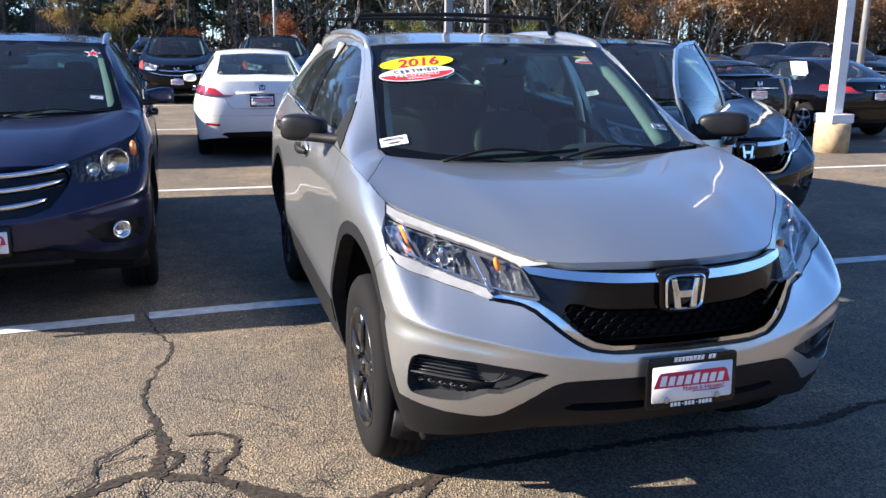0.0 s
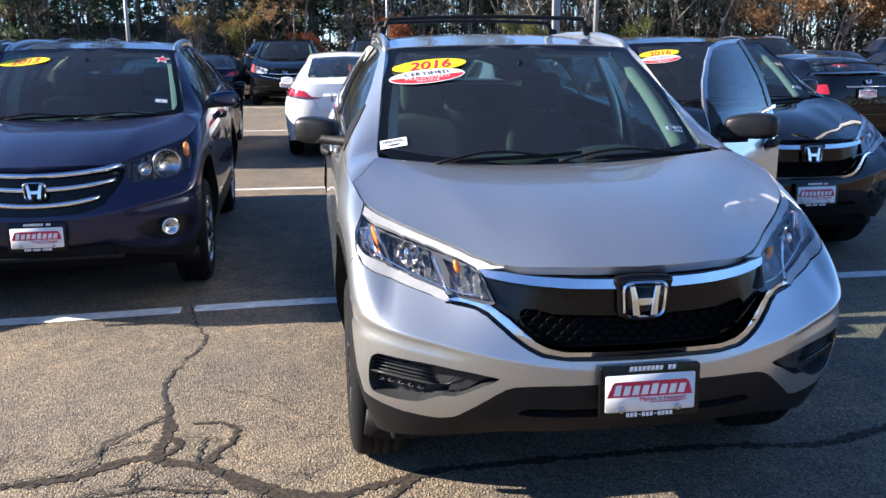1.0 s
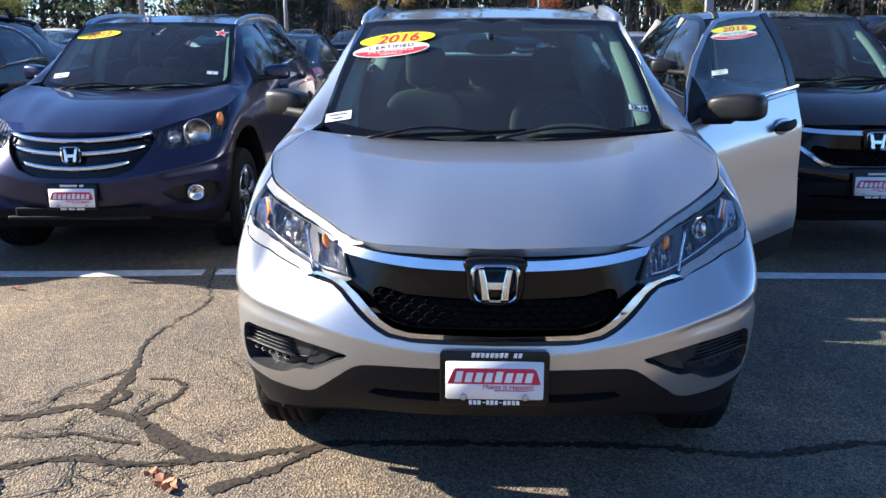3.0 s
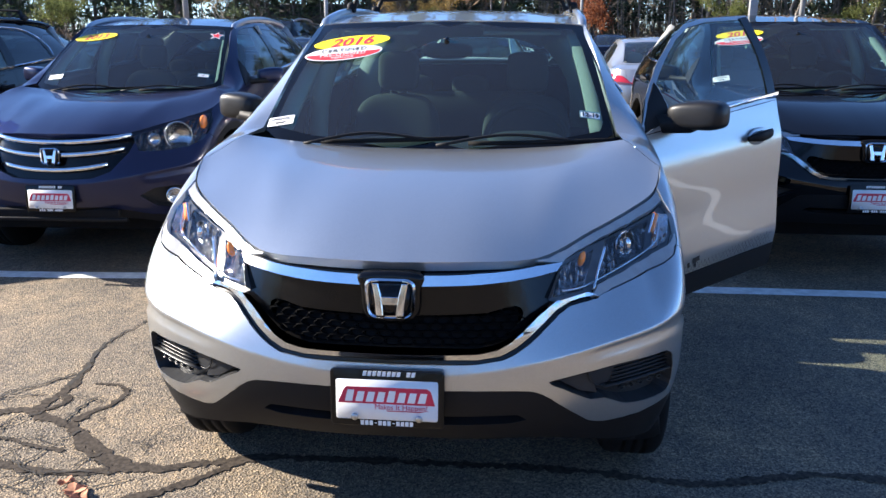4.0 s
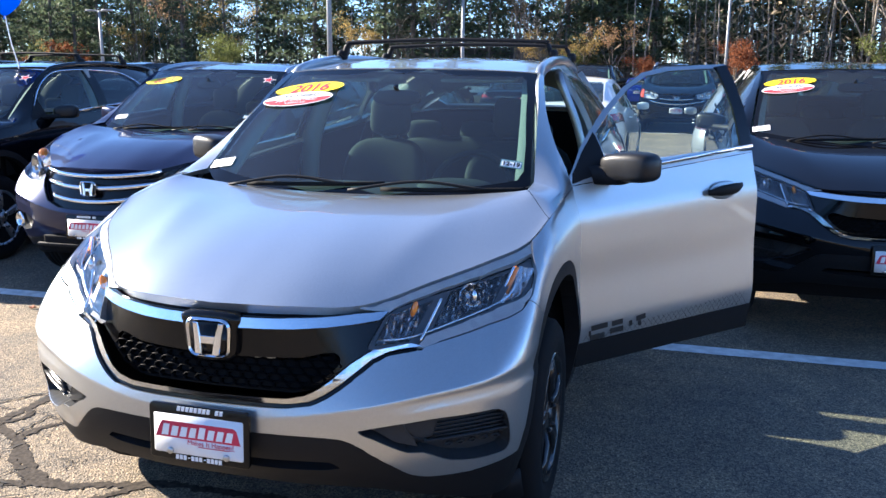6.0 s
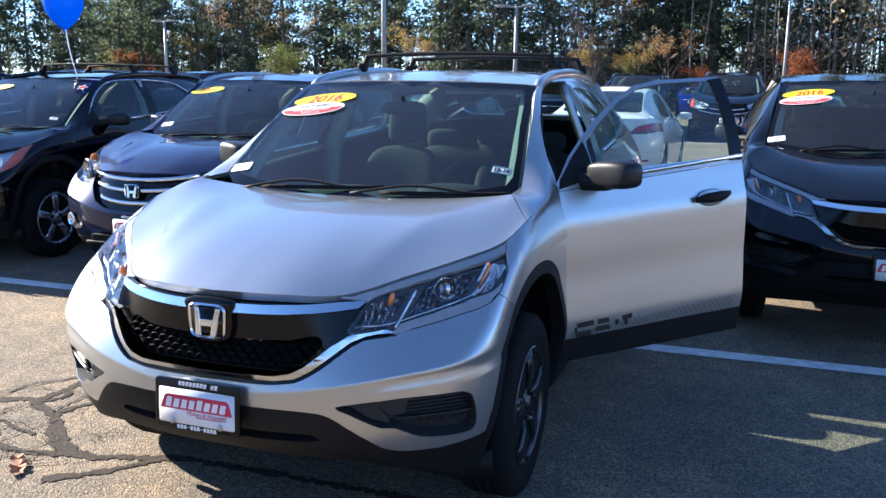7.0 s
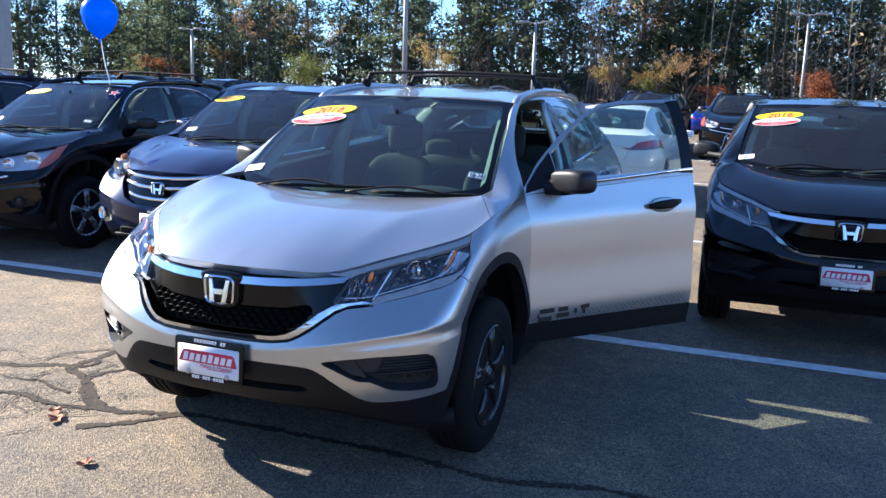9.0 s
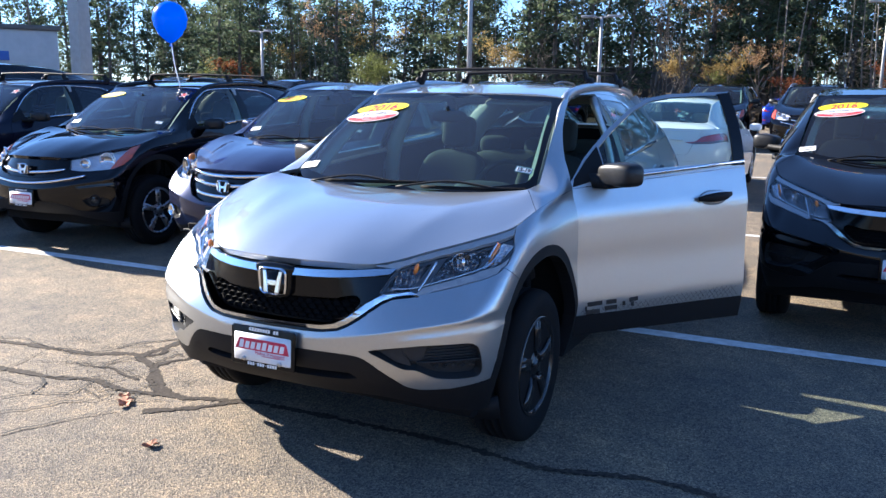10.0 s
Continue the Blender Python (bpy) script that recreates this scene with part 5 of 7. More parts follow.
# ---- ground ----
def asphalt():
    m, nodes, links, b = mat_base("asphalt")
    big = noise_tex(nodes, links, 0.8, 8.0, 0.62)
    fine = noise_tex(nodes, links, 120.0, 3.0, 0.7)
    tc = nodes.new("ShaderNodeTexCoord")
    v = nodes.new("ShaderNodeTexVoronoi")
    v.inputs["Scale"].default_value = 115
    links.new(tc.outputs["Object"], v.inputs["Vector"])
    mid = noise_tex(nodes, links, 5.0, 6.0, 0.65)
    blend = nodes.new("ShaderNodeMixRGB")
    blend.inputs[0].default_value = 0.42
    links.new(big.outputs[0], blend.inputs[1])
    links.new(mid.outputs[0], blend.inputs[2])
    base = ramp(nodes, links, blend.outputs[0], [(0.36, (0.114, 0.100, 0.085)), (0.5, (0.165, 0.138, 0.106)), (0.64, (0.258, 0.203, 0.139))])
    v2 = nodes.new("ShaderNodeTexVoronoi")
    v2.inputs["Scale"].default_value = 200
    links.new(tc.outputs["Object"], v2.inputs["Vector"])
    pick = nodes.new("ShaderNodeMixRGB")
    pick.inputs[0].default_value = 0.5
    links.new(v.outputs["Color"], pick.inputs[1])
    links.new(v2.outputs["Color"], pick.inputs[2])
    stone = ramp(nodes, links, pick.outputs[0], [(0.22, (0.34, 0.33, 0.32)), (0.5, (0.92, 0.90, 0.86)), (0.80, (2.1, 1.95, 1.65))])
    mul = nodes.new("ShaderNodeMixRGB")
    mul.blend_type, mul.inputs[0].default_value = "MULTIPLY", 1.0
    links.new(base, mul.inputs[1])
    links.new(stone, mul.inputs[2])
    links.new(mul.outputs[0], b.inputs["Base Color"])
    b.inputs["Roughness"].default_value = 0.88
    add_n = nodes.new("ShaderNodeMath")
    links.new(v.outputs["Distance"], add_n.inputs[0])
    links.new(fine.outputs[0], add_n.inputs[1])
    bump(nodes, links, b, add_n.outputs[0], 1.0, 0.005)
    return m


ASPHALT = asphalt()
bm = bmesh.new()
bmesh.ops.create_grid(bm, x_segments=8, y_segments=8, size=1500)
tagged(part("ground", bm, ASPHALT, None, "worn cracked asphalt parking lot", smooth=False), kind="structure")

silver = crossover("silver crossover with open driver door, roof bars and oval stickers", SILVER, "facelift", door_open=43.5, racks=True, year="2016", certified=True, privacy=False)
silver.matrix_basis = pose(0, .2, 0) @ pose(0, 0, 0, 0, 0, .9) @ pose(0, -.2, 0)


# ---- saloon car, nose at the origin, facing -y ----
LAMPCLEAR = plain("smoked_lamp", (0.10, 0.045, 0.05), 0.12, coat=1.0)

def sedan(label, coat, detail=4, hatch=False, plates=True, wing_blade=False):
    n = detail
    k = .10 if hatch else 0
    low = spline([(0, .15, .20), (.5, .22, .20), (.80, .45, .19), (.84, .95, .19), (.84, 2.3, .20), (.84, 3.6, .21), (.80, 4.2, .26), (.55, 4.42, .30), (0, 4.46, .30)], n)
    wai = spline([(0, .0, .52), (.52, .12, .53), (.84, .45, .56), (.878, .95, .58), (.88, 2.3, .62), (.885, 3.6, .66), (.86, 4.2, .68), (.62, 4.50, .66), (0, 4.54, .66)], n)
    sho = spline([(0, .16, .70), (.45, .28, .72), (.74, .62, .80), (.79, 1.1, .90), (.80, 2.3, .965), (.785, 3.5, 1.02 + k), (.73, 4.15, 1.05 + k), (.60, 4.42, 1.045 + k), (0, 4.50, 1.05 + k)], n)
    rows = [[a.lerp(b, i / n) + Vector((b.x - a.x, b.y - a.y, 0)) * (1 - (1 - i / n) ** 1.9 - i / n) for a, b in zip(low, wai)] for i in range(n)]
    m = 2 * n
    for i in range(m + 1):
        t = i / m
        rows.append([Vector((a.x + (b.x - a.x) * t ** 2, a.y + (b.y - a.y) * t ** 2, a.z + (b.z - a.z) * t)) for a, b in zip(wai, sho)])
    lower = sheet(rows)
    cant = spline([(.70, 1.25, .95), (.60, 1.75, 1.24), (.545, 2.15, 1.395), (.53, 2.7, 1.43), (.51, 3.2, 1.39), (.53, 3.6, 1.27 + k), (.58, 4.0, 1.10 + k)], n)
    belt = spline([(.79, 1.12, .905), (.795, 1.7, .935), (.80, 2.2, .96), (.798, 2.7, .985), (.79, 3.2, 1.005 + k * .6), (.775, 3.6, 1.025 + k), (.74, 4.08, 1.048 + k)], n)
    side = sheet([[a.lerp(b, i / n) + Vector((.03 * math.sin(math.pi * i / n), 0, 0)) for a, b in zip(belt, cant)] for i in range(n + 1)])
    ax = lambda edge, mid_y, mid_z: [[Vector((e.x * q / 8, e.y + (my - e.y) * (1 - (q / 8) ** 2), e.z + (mz - e.z) * (1 - (q / 8) ** 2))) for q in range(9)] for e, my, mz in zip(edge, mid_y, mid_z)]
    fr = cant[:2 * n + 1]
    screen = sheet(ax(fr, [e.y - .12 for e in fr], [e.z + .035 for e in fr]))
    rf = cant[2 * n:4 * n + 1]
    roof = sheet(ax(rf, [e.y - .12 + .20 * i / (2 * n) for i, e in enumerate(rf)], [e.z + .04 for e in rf]))
    rg = cant[4 * n:]
    rear = sheet(ax(rg, [e.y + .08 for e in rg], [e.z + .04 - .02 * i / (2 * n) for i, e in enumerate(rg)]))
    hood_edge = sho[:3 * n + 1]
    back = spline([(0, 1.10, .955), (.35, 1.12, .955), (.60, 1.18, .95), (.79, 1.1, .90)], n)
    hood = sheet([[a.lerp(b, i / 6) + Vector((0, 0, .035 * math.sin(math.pi * i / 6))) for a, b in zip(hood_edge, back)] for i in range(7)])
    deck_out = sho[6 * n:]
    deck_in = spline([(.58, 4.0, 1.10 + k), (.30, 4.06, 1.115 + k), (0, 4.08, 1.12 + k)], n)
    deck = sheet([[a.lerp(b, i / 4) + Vector((0, 0, .012 * math.sin(math.pi * i / 4))) for a, b in zip(deck_out, deck_in)] for i in range(5)])
    S, F = (1, 2), (0, 2)
    arch = [arc(y, .33, .37) for y in (.92, 3.58)]
    tail_of = lambda c: c.y > 3.9
    lamp = [(.36, .862), (.50, .876), (.60, .955), (.78, .988), (.865, .95), (.868, .875), (.70, .848), (.50, .840)] if not hatch else [(.57, .885), (.72, .893), (.86, .93), (.88, .97), (.80, 1.02), (.60, 1.03)]
    head = [(.30, .60), (.55, .60), (.75, .66), (.83, .74), (.80, .82), (.60, .75)]
    grille = [(-.01, .54), (.28, .54), (.34, .60), (.28, .66), (-.01, .66)]
    bump_low = [(-.01, .30), (.45, .30), (.55, .345), (.50, .375), (-.01, .385)]
    refl = [(.56, .46), (.74, .475), (.74, .505), (.56, .49)]
    seam = [(-.01, .60), (.9, .60), (.9, .1), (-.01, .1)]
    clear = [(.40, .838), (.50, .836), (.70, .844), (.88, .868), (.88, .905), (.70, .884), (.50, .864)]
    boot = [(-.01, .69), (.38, .69), (.43, .72), (.47, .835), (.56, .93), (.585, 1.3), (-.01, 1.3)]
    for p in (lamp, clear, boot, bump_low, refl, seam) if not hatch else (lamp, bump_low, refl, seam):
        cut(lower, p, F, tail_of)
    for p in (head, grille):
        cut(lower, p, F, lambda c: c.y < .8)
    d1, d2 = [(1.30, .30), (1.28, .99), (1.30, 1.2), (2.30, 1.6), (2.32, .9), (2.32, .30)], [(2.325, .30), (2.325, 1.6), (3.0, 1.6), (3.35, 1.3), (3.30, .85), (3.12, .55), (3.10, .30)]
    for p in arch + [d1, d2]:
        cut(lower, p, S, lambda c: c.x > .6)
    w1 = [(1.62, .965), (1.80, 1.13), (2.02, 1.28), (2.20, 1.345), (2.27, 1.355), (2.28, .99)]
    w2 = [(2.36, .995), (2.35, 1.36), (2.75, 1.375), (3.05, 1.34), (3.30, 1.22), (3.42, 1.09 + k * .5), (3.30, 1.045 + k * .5)]
    for p in (w1, w2):
        cut(side, p, S, lambda c: True)
    rw = [(-.01, 1.125 + k), (.52, 1.112 + k), (.56, 1.13 + k), (.49, 1.375), (.44, 1.39), (-.01, 1.405)]
    cut(rear, rw, F, lambda c: True)
    always = lambda c: True
    lo = sort_faces(lower, [("well", p, S, lambda c: c.x > .6) for p in arch] + ([("clear", clear, F, lambda c: tail_of(c) and inside(lamp, c.x, c.z))] if not hatch else []) + [("lamp", lamp, F, tail_of)] + ([("boot", boot, F, tail_of)] if not hatch else []) + [("refl", refl, F, tail_of), ("low", bump_low, F, tail_of), ("bumper", seam, F, tail_of),
                            ("head", head, F, lambda c: c.y < .8), ("grille", grille, F, lambda c: c.y < .8), ("door_f", d1, S, lambda c: c.x > .6), ("door_r", d2, S, lambda c: c.x > .6)], "skin")
    sd = sort_faces(side, [("w1", w1, S, always), ("w2", w2, S, always)], "frame")
    re = sort_faces(rear, [("rw", rw, F, always)], "frame")
    car = tagged(new("car"), label=label, category="car", group="cars parked in the lot")
    panel("body", [(lower, lo["skin"])], coat, car)
    panel("bumper", [(lower, lo["bumper"])], coat, car)
    if not hatch:
        panel("boot_panel", [(lower, lo["boot"])], coat, car, gap=.003)
    panel("bumper_insert", [(lower, lo["low"])], PLASTIC, car, offset=.01, depth=0)
    panel("bonnet", [(hood, list(hood.faces))], coat, car, gap=.003)
    panel("boot_lid", [(deck, list(deck.faces))], coat, car, gap=.003)
    panel("roof", [(roof, list(roof.faces))], coat, car, gap=0)
    panel("windscreen", [(screen, list(screen.faces))], SCREEN, car, gap=0, depth=0, shadow=False)
    panel("rear_window", [(rear, re["rw"])], SIDEGLASS, car, gap=0, depth=0, shadow=False)
    panel("rear_frame", [(rear, re["frame"])], coat, car, gap=0)
    for s_ in ("left", "right"):
        sx = 1 if s_ == "left" else -1
        panel("front_door", [(lower, lo["door_f"])], coat, car, s_)
        panel("rear_door", [(lower, lo["door_r"])], coat, car, s_)
        panel("window_frame", [(side, sd["frame"])], coat, car, s_, gap=.001)
        panel("front_window", [(side, sd["w1"])], SIDEGLASS, car, s_, gap=0, depth=0, offset=.006, shadow=False)
        panel("rear_door_window", [(side, sd["w2"])], SIDEGLASS, car, s_, gap=0, depth=0, offset=.006, shadow=False)
        panel("tail_lamp", [(lower, lo["lamp"])], REDLAMP, car, s_, offset=-.006, label="red tail lamp")
        if not hatch:
            panel("reversing_lamp", [(lower, lo["clear"])], LAMPCLEAR, car, s_, gap=.001, offset=-.005, label="dark clear reversing lamp")
        panel("reflector", [(lower, lo["refl"])], REDLAMP, car, s_, gap=.001, offset=-.002)
        panel("headlight", [(lower, lo["head"])], plain_lamp, car, s_)
        mr = ball(.10, .055, .06, 3)
        bmesh.ops.translate(mr, verts=mr.verts, vec=(sx * .95, 1.62, 1.0))
        part("door_mirror", mr, coat, car)
        for y in (2.16, 3.10):
            part("door_handle", sweep([(sx * .872, y - .09, .88), (sx * .895, y, .885), (sx * .872, y + .09, .89)], ring(.012, 6)), coat, car)
        for y in (.92, 3.58):
            w = wheel(car, sx * .76, y, sx, RIMGREY, 5, False)
            w.scale = (.9, .9, .9)
            w.location.z = .32
    panel("grille", [(lower, lo["grille"])], GLOSSBLACK, car, offset=.01)
    panel("inner_shell", [(lower, lo["skin"] + lo.get("boot", []) + lo["bumper"] + lo["low"] + lo["door_f"] + lo["door_r"])], DARK, car, gap=0, depth=0, offset=.03)
    part("floor_pan", box(1.5, 3.7, .08, .02, m=Matrix.Translation((0, 2.3, .24))), DARK, car)
    part("parcel_shelf", box(1.2, .5, .04, .01, m=Matrix.Translation((0, 3.75, 1.0 + k))), TRIM, car)
    part("dashboard", box(1.4, .45, .25, .05, m=Matrix.Translation((0, 1.45, .86))), TRIM, car)
    for x, y in ((-.35, 2.2), (.35, 2.2), (-.35, 3.25), (.35, 3.25)):
        b = ball(.24, .09, .33, 3.4)
        bmesh.ops.transform(b, matrix=pose(x, y, .80, -14, 0, 0), verts=b.verts)
        st = part("seat_back", b, BEIGE, car)
        h = ball(.13, .05, .075, 3)
        bmesh.ops.translate(h, verts=h.verts, vec=(x, y + .10, 1.17))
        part("headrest", h, BEIGE, st)
    # rear plate, emblem and trim on the boot
    if plates:
        dp = dealer_plate(car, 0, 0, 0, 0)
        dp.matrix_basis = pose(0, 4.555, .80 + k, -6, 0, 180)
        tb = sweep([(-.34, 4.535, .895 + k), (0, 4.555, .90 + k), (.34, 4.535, .895 + k)], ring(.012, 8))
        part("boot_trim", tb, coat if coat is WHITEP else CHROME, car)
        em = emblem(car, 0, 0, .7)
        em.matrix_basis = pose(0, 4.545, .965 + k, -4, 0, 180)
    if wing_blade:
        part("spoiler", sweep(spline([(-.58, 4.02, 1.30), (0, 4.10, 1.345), (.58, 4.02, 1.30)], 6), [(-.09, -.01), (.07, -.012), (.07, .006), (-.09, .012)]), coat, car, "black rear spoiler")
    for b in (lower, side, screen, roof, rear, hood, deck):
        b.free()
    return car

# ---- the other cars ----
def stand(ob, x, y, turn=0.0, s=1.0):
    ob.matrix_basis = pose(x, y, 0, 0, 0, turn) @ Matrix.Diagonal((s, s, s, 1))
    return ob


stand(crossover("black crossover with a yellow year sticker, parked on the line", BLACKP, "facelift", year="2016", certified=True, rim=RIMGREY, rails=False), 2.421, 3.087, 2.0, 1.02)
stand(crossover("navy blue crossover with chrome grille bars and star sticker", BLUEP, "early", year="2013", rim=RIMGREY, star=True, cap=BLUEP), -2.61, 2.68, 2.8)
older = stand(crossover("older black crossover with chrome lower bar and roof bars", BLACKP, "older", year=" ", rim=RIMGREY, star=True, racks=True), -5.05, 2.65, 4.2)
stand(crossover("dark navy crossover with roof bars beside a black one", NAVYP, "older", year=" ", rim=RIMGREY, star=True, racks=True), -7.80, 2.62, 4.2)

civic = stand(sedan("white saloon car seen from behind, red tail lamps", WHITEP, 5), -.64, 14.65, 180, 1.05)
grey = stand(sedan("pale silver saloon car seen from behind", PALEP, 4), 2.10, 14.10, 180)
navy = stand(sedan("dark navy saloon car parked behind the crossover", NAVYP, 4), -3.35, 14.05, 180)
hatchb = stand(sedan("black hatchback with a rear spoiler", BLACKP, 4, hatch=True, wing_blade=True), 7.05, 13.95, 180)
blk = stand(sedan("black saloon car with red tail lamps", BLACKP, 4), 10.35, 14.95, 180)
suv = stand(crossover("black sport utility car facing the aisle", BLACKP, "older", detail=3, rim=RIMGREY, rails=False), -2.12, 22.3, 0, 1.17)
suvg = stand(crossover("tall black sport utility car facing the aisle", BLACKP, "older", detail=3, rim=RIMGREY, rails=True), .67, 21.9, 0, 1.18)
stand(sedan("bright blue saloon car seen from behind", BLUE2, 3), -1.55, 42.6, 180)
sheet_ = part("paper_sheet", plate([(-.235, -.14), (.235, -.14), (.235, .14), (-.235, .14)], .002), WHITE, blk, "white paper sheet behind the window", smooth=False)
sheet_.matrix_basis = pose(.72, 3.17, 1.255, 17, 0, 90)
stand(sedan("red saloon car in the far rows", REDP, 3), 24.0, 31.9, 180)


def slim(ob, drop):
    """A lighter copy of a car for the far rows, without what cannot be seen there."""
    c = copy_thing(ob, Matrix())
    for o in list(c.children_recursive):
        kind = o.name.split(".")[0]
        if kind in drop or o.parent is None:
            bpy.data.objects.remove(o)
    for o in [q for q in bpy.data.objects if q.parent is None and q.name.split(".")[0] in SMALL | drop]:
        bpy.data.objects.remove(o)
    return c


SMALL = {"backrest", "brake_disc", "emblem_backing", "fog_lens", "frame_print", "headrest", "headrest_post", "hub", "insert", "instrument_hood", "lettering",
        "print_bar", "projector", "red_half", "red_mark", "red_star", "screw", "slogan", "spoke", "wheel_hub", "wheel_nut", "white_block", "year"}
DROP = SMALL | {"bulkhead", "bumper_bar", "bumper_insert", "centre_pillar", "centre_stack", "cowl", "dashboard", "divider", "door_handle", "emblem", "floor_pan",
        "fog_lamp", "grille_slat", "handle_cup", "headliner", "inner_shell", "inside_mirror", "intake_slot", "lens", "mirror_stalk", "mirror_stem",
        "parcel_shelf", "pillar_lining", "plate_bracket", "rear_bench", "rear_pillar", "reflector", "seat", "seat_back", "shell_door", "side_reflector",
        "sill_trim", "slat", "star_sticker", "steering_wheel", "sun_visor", "turn_bulb", "undertray", "wheel_deflector", "wheel_well", "window_line",
        "window_strip", "wiper", "wiper_blade"}
far_cars = [slim(q, DROP) for q in (suv, suvg, navy, grey, hatchb, blk, civic)]
rng = random.Random(7)
for y, turn, x0, x1, gap in ((22.4, 0, -30, 34, .1), (31.9, 180, -30, 36, .15), (39.5, 0, -26, 42, .35)):
    x = x0
    while x < x1:
        x += 2.72
        if (y < 25 and -6.0 < x < 3.6) or (abs(y - 31.9) < 1 and (abs(x - 24) < 1.6 or abs(x + 1.2) < 1.6)) or (y > 38 and abs(x + 1.55) < 2.6) or rng.random() < gap:
            continue
        src = far_cars[rng.choice((0, 1, 2, 3, 4, 5, 0, 2, 3, 5, 6) if rng.random() < .6 else (0, 1, 2, 5))]
        copy_thing(src, pose(x + rng.uniform(-.15, .15), y + rng.uniform(-.2, .2), 0, 0, 0, turn + rng.uniform(-1.5, 1.5)))
copy_thing(far_cars[2], pose(-4.35, 27.5, 0, 0, 0, 180))
for x in (-6.05, -8.8, -11.5, -14.2, -17):
    copy_thing(far_cars[rng.choice((2, 3, 4, 2))], pose(x, 14.05 + rng.uniform(-.2, .2), 0, 0, 0, 180))
for x in (-10.95, -13.7, -16.4):
    copy_thing(far_cars[0], pose(x, 3.2 + rng.uniform(-.2, .2), 0, 0, 0, 0))
for q, (x, y) in zip(far_cars, ((-19.2, 3.2), (-21.9, 3.3), (-19.8, 14.0), (-22.5, 14.1), (15.9, 14.2), (18.6, 14.0), (21.3, 14.1))):
    q.matrix_basis = pose(x, y, 0, 0, 0, 0 if y < 5 else 180) @ Matrix.Diagonal((*q.scale, 1))

# ---- markings, cracks, fallen leaves ----
LINE = plain("line_paint", (0.70, 0.70, 0.68), 0.75, spread=0.22, scale=14, bumps=0.2)
TAR = plain("crack_sealer", (0.056, 0.046, 0.037), 0.85, spread=0.6, scale=60, bumps=0.8)
FISSURE = plain("open_crack", (0.024, 0.021, 0.018), 0.95, spread=0.4, scale=40)
TAR.node_tree.nodes["Principled BSDF"].inputs["Specular IOR Level"].default_value = 0.1
CONCRETE = plain("concrete", (0.43, 0.33, 0.20), 0.85, spread=0.25, scale=9, bumps=0.3)
LEAFM = plain("dead_leaf", (0.42, 0.19, 0.10), 0.8, spread=0.4, scale=40)


def strip(pts, widths, z, jag, seed, step=.05, ragged=.5):
    """A ragged band along a line on the ground."""
    r = random.Random(seed)
    line = []
    if len(pts) > 2 and jag < .009:
        pts = [(p.x, p.y) for p in spline([(x, y, 0) for x, y in pts], 5)]
    for (a, b) in zip(pts, pts[1:]):
        n = max(2, int((Vector(b) - Vector(a)).length / step))
        line += [Vector(a).lerp(Vector(b), k / n) for k in range(n)]
    line.append(Vector(pts[-1]))
    bm = bmesh.new()
    rows = []
    n = len(line)
    for i, p in enumerate(line):
        t = line[min(i + 1, n - 1)] - line[max(i - 1, 0)]
        t = Vector((-t.y, t.x)).normalized()
        off = r.uniform(-jag, jag) if 0 < i < n - 1 else 0
        w = widths[0] + (widths[1] - widths[0]) * i / n
        wave = 1 + ragged * .7 * noise.noise(Vector((p.x * 9, p.y * 9, seed)))
        a, b = (w * (wave + ragged * r.uniform(-.5, .5)) / 2 for _ in range(2))
        rows.append((bm.verts.new((p.x + t.x * (off + a), p.y + t.y * (off + a), z)), bm.verts.new((p.x + t.x * (off - b), p.y + t.y * (off - b), z))))
    for (a, b), (c, d) in zip(rows, rows[1:]):
        bm.faces.new((a, b, d, c))
    bmesh.ops.recalc_face_normals(bm, faces=bm.faces)
    if bm.faces[:][0].normal.z < 0:
        bmesh.ops.reverse_faces(bm, faces=bm.faces)
    return bm


def marking(pts, w, label="worn white parking line"):
    tagged(part("parking_line", strip(pts, (w, w), .004, .0008, len(pts) + int(100 * pts[0][0]), .12, .06), LINE, None, label, smooth=False), kind="structure")


marking([(-16, 2.25), (-13, 2.36), (-10, 2.47), (-7.5, 2.58), (-5.5, 2.66), (-4.4, 2.71), (-2.9, 2.77), (-1.88, 2.86)], .135)
marking([(-1.80, 2.875), (-.9, 2.93), (.85, 2.945), (2.6, 2.99), (4.2, 3.0), (6, 3.01), (8, 3.02), (10, 3.05)], .135)
marking([(-30, 7.5), (14, 7.5)], .10)
marking([(-30, 14.85), (14, 14.85)], .10)
marking([(-30, 22.0), (30, 22.0)], .10)

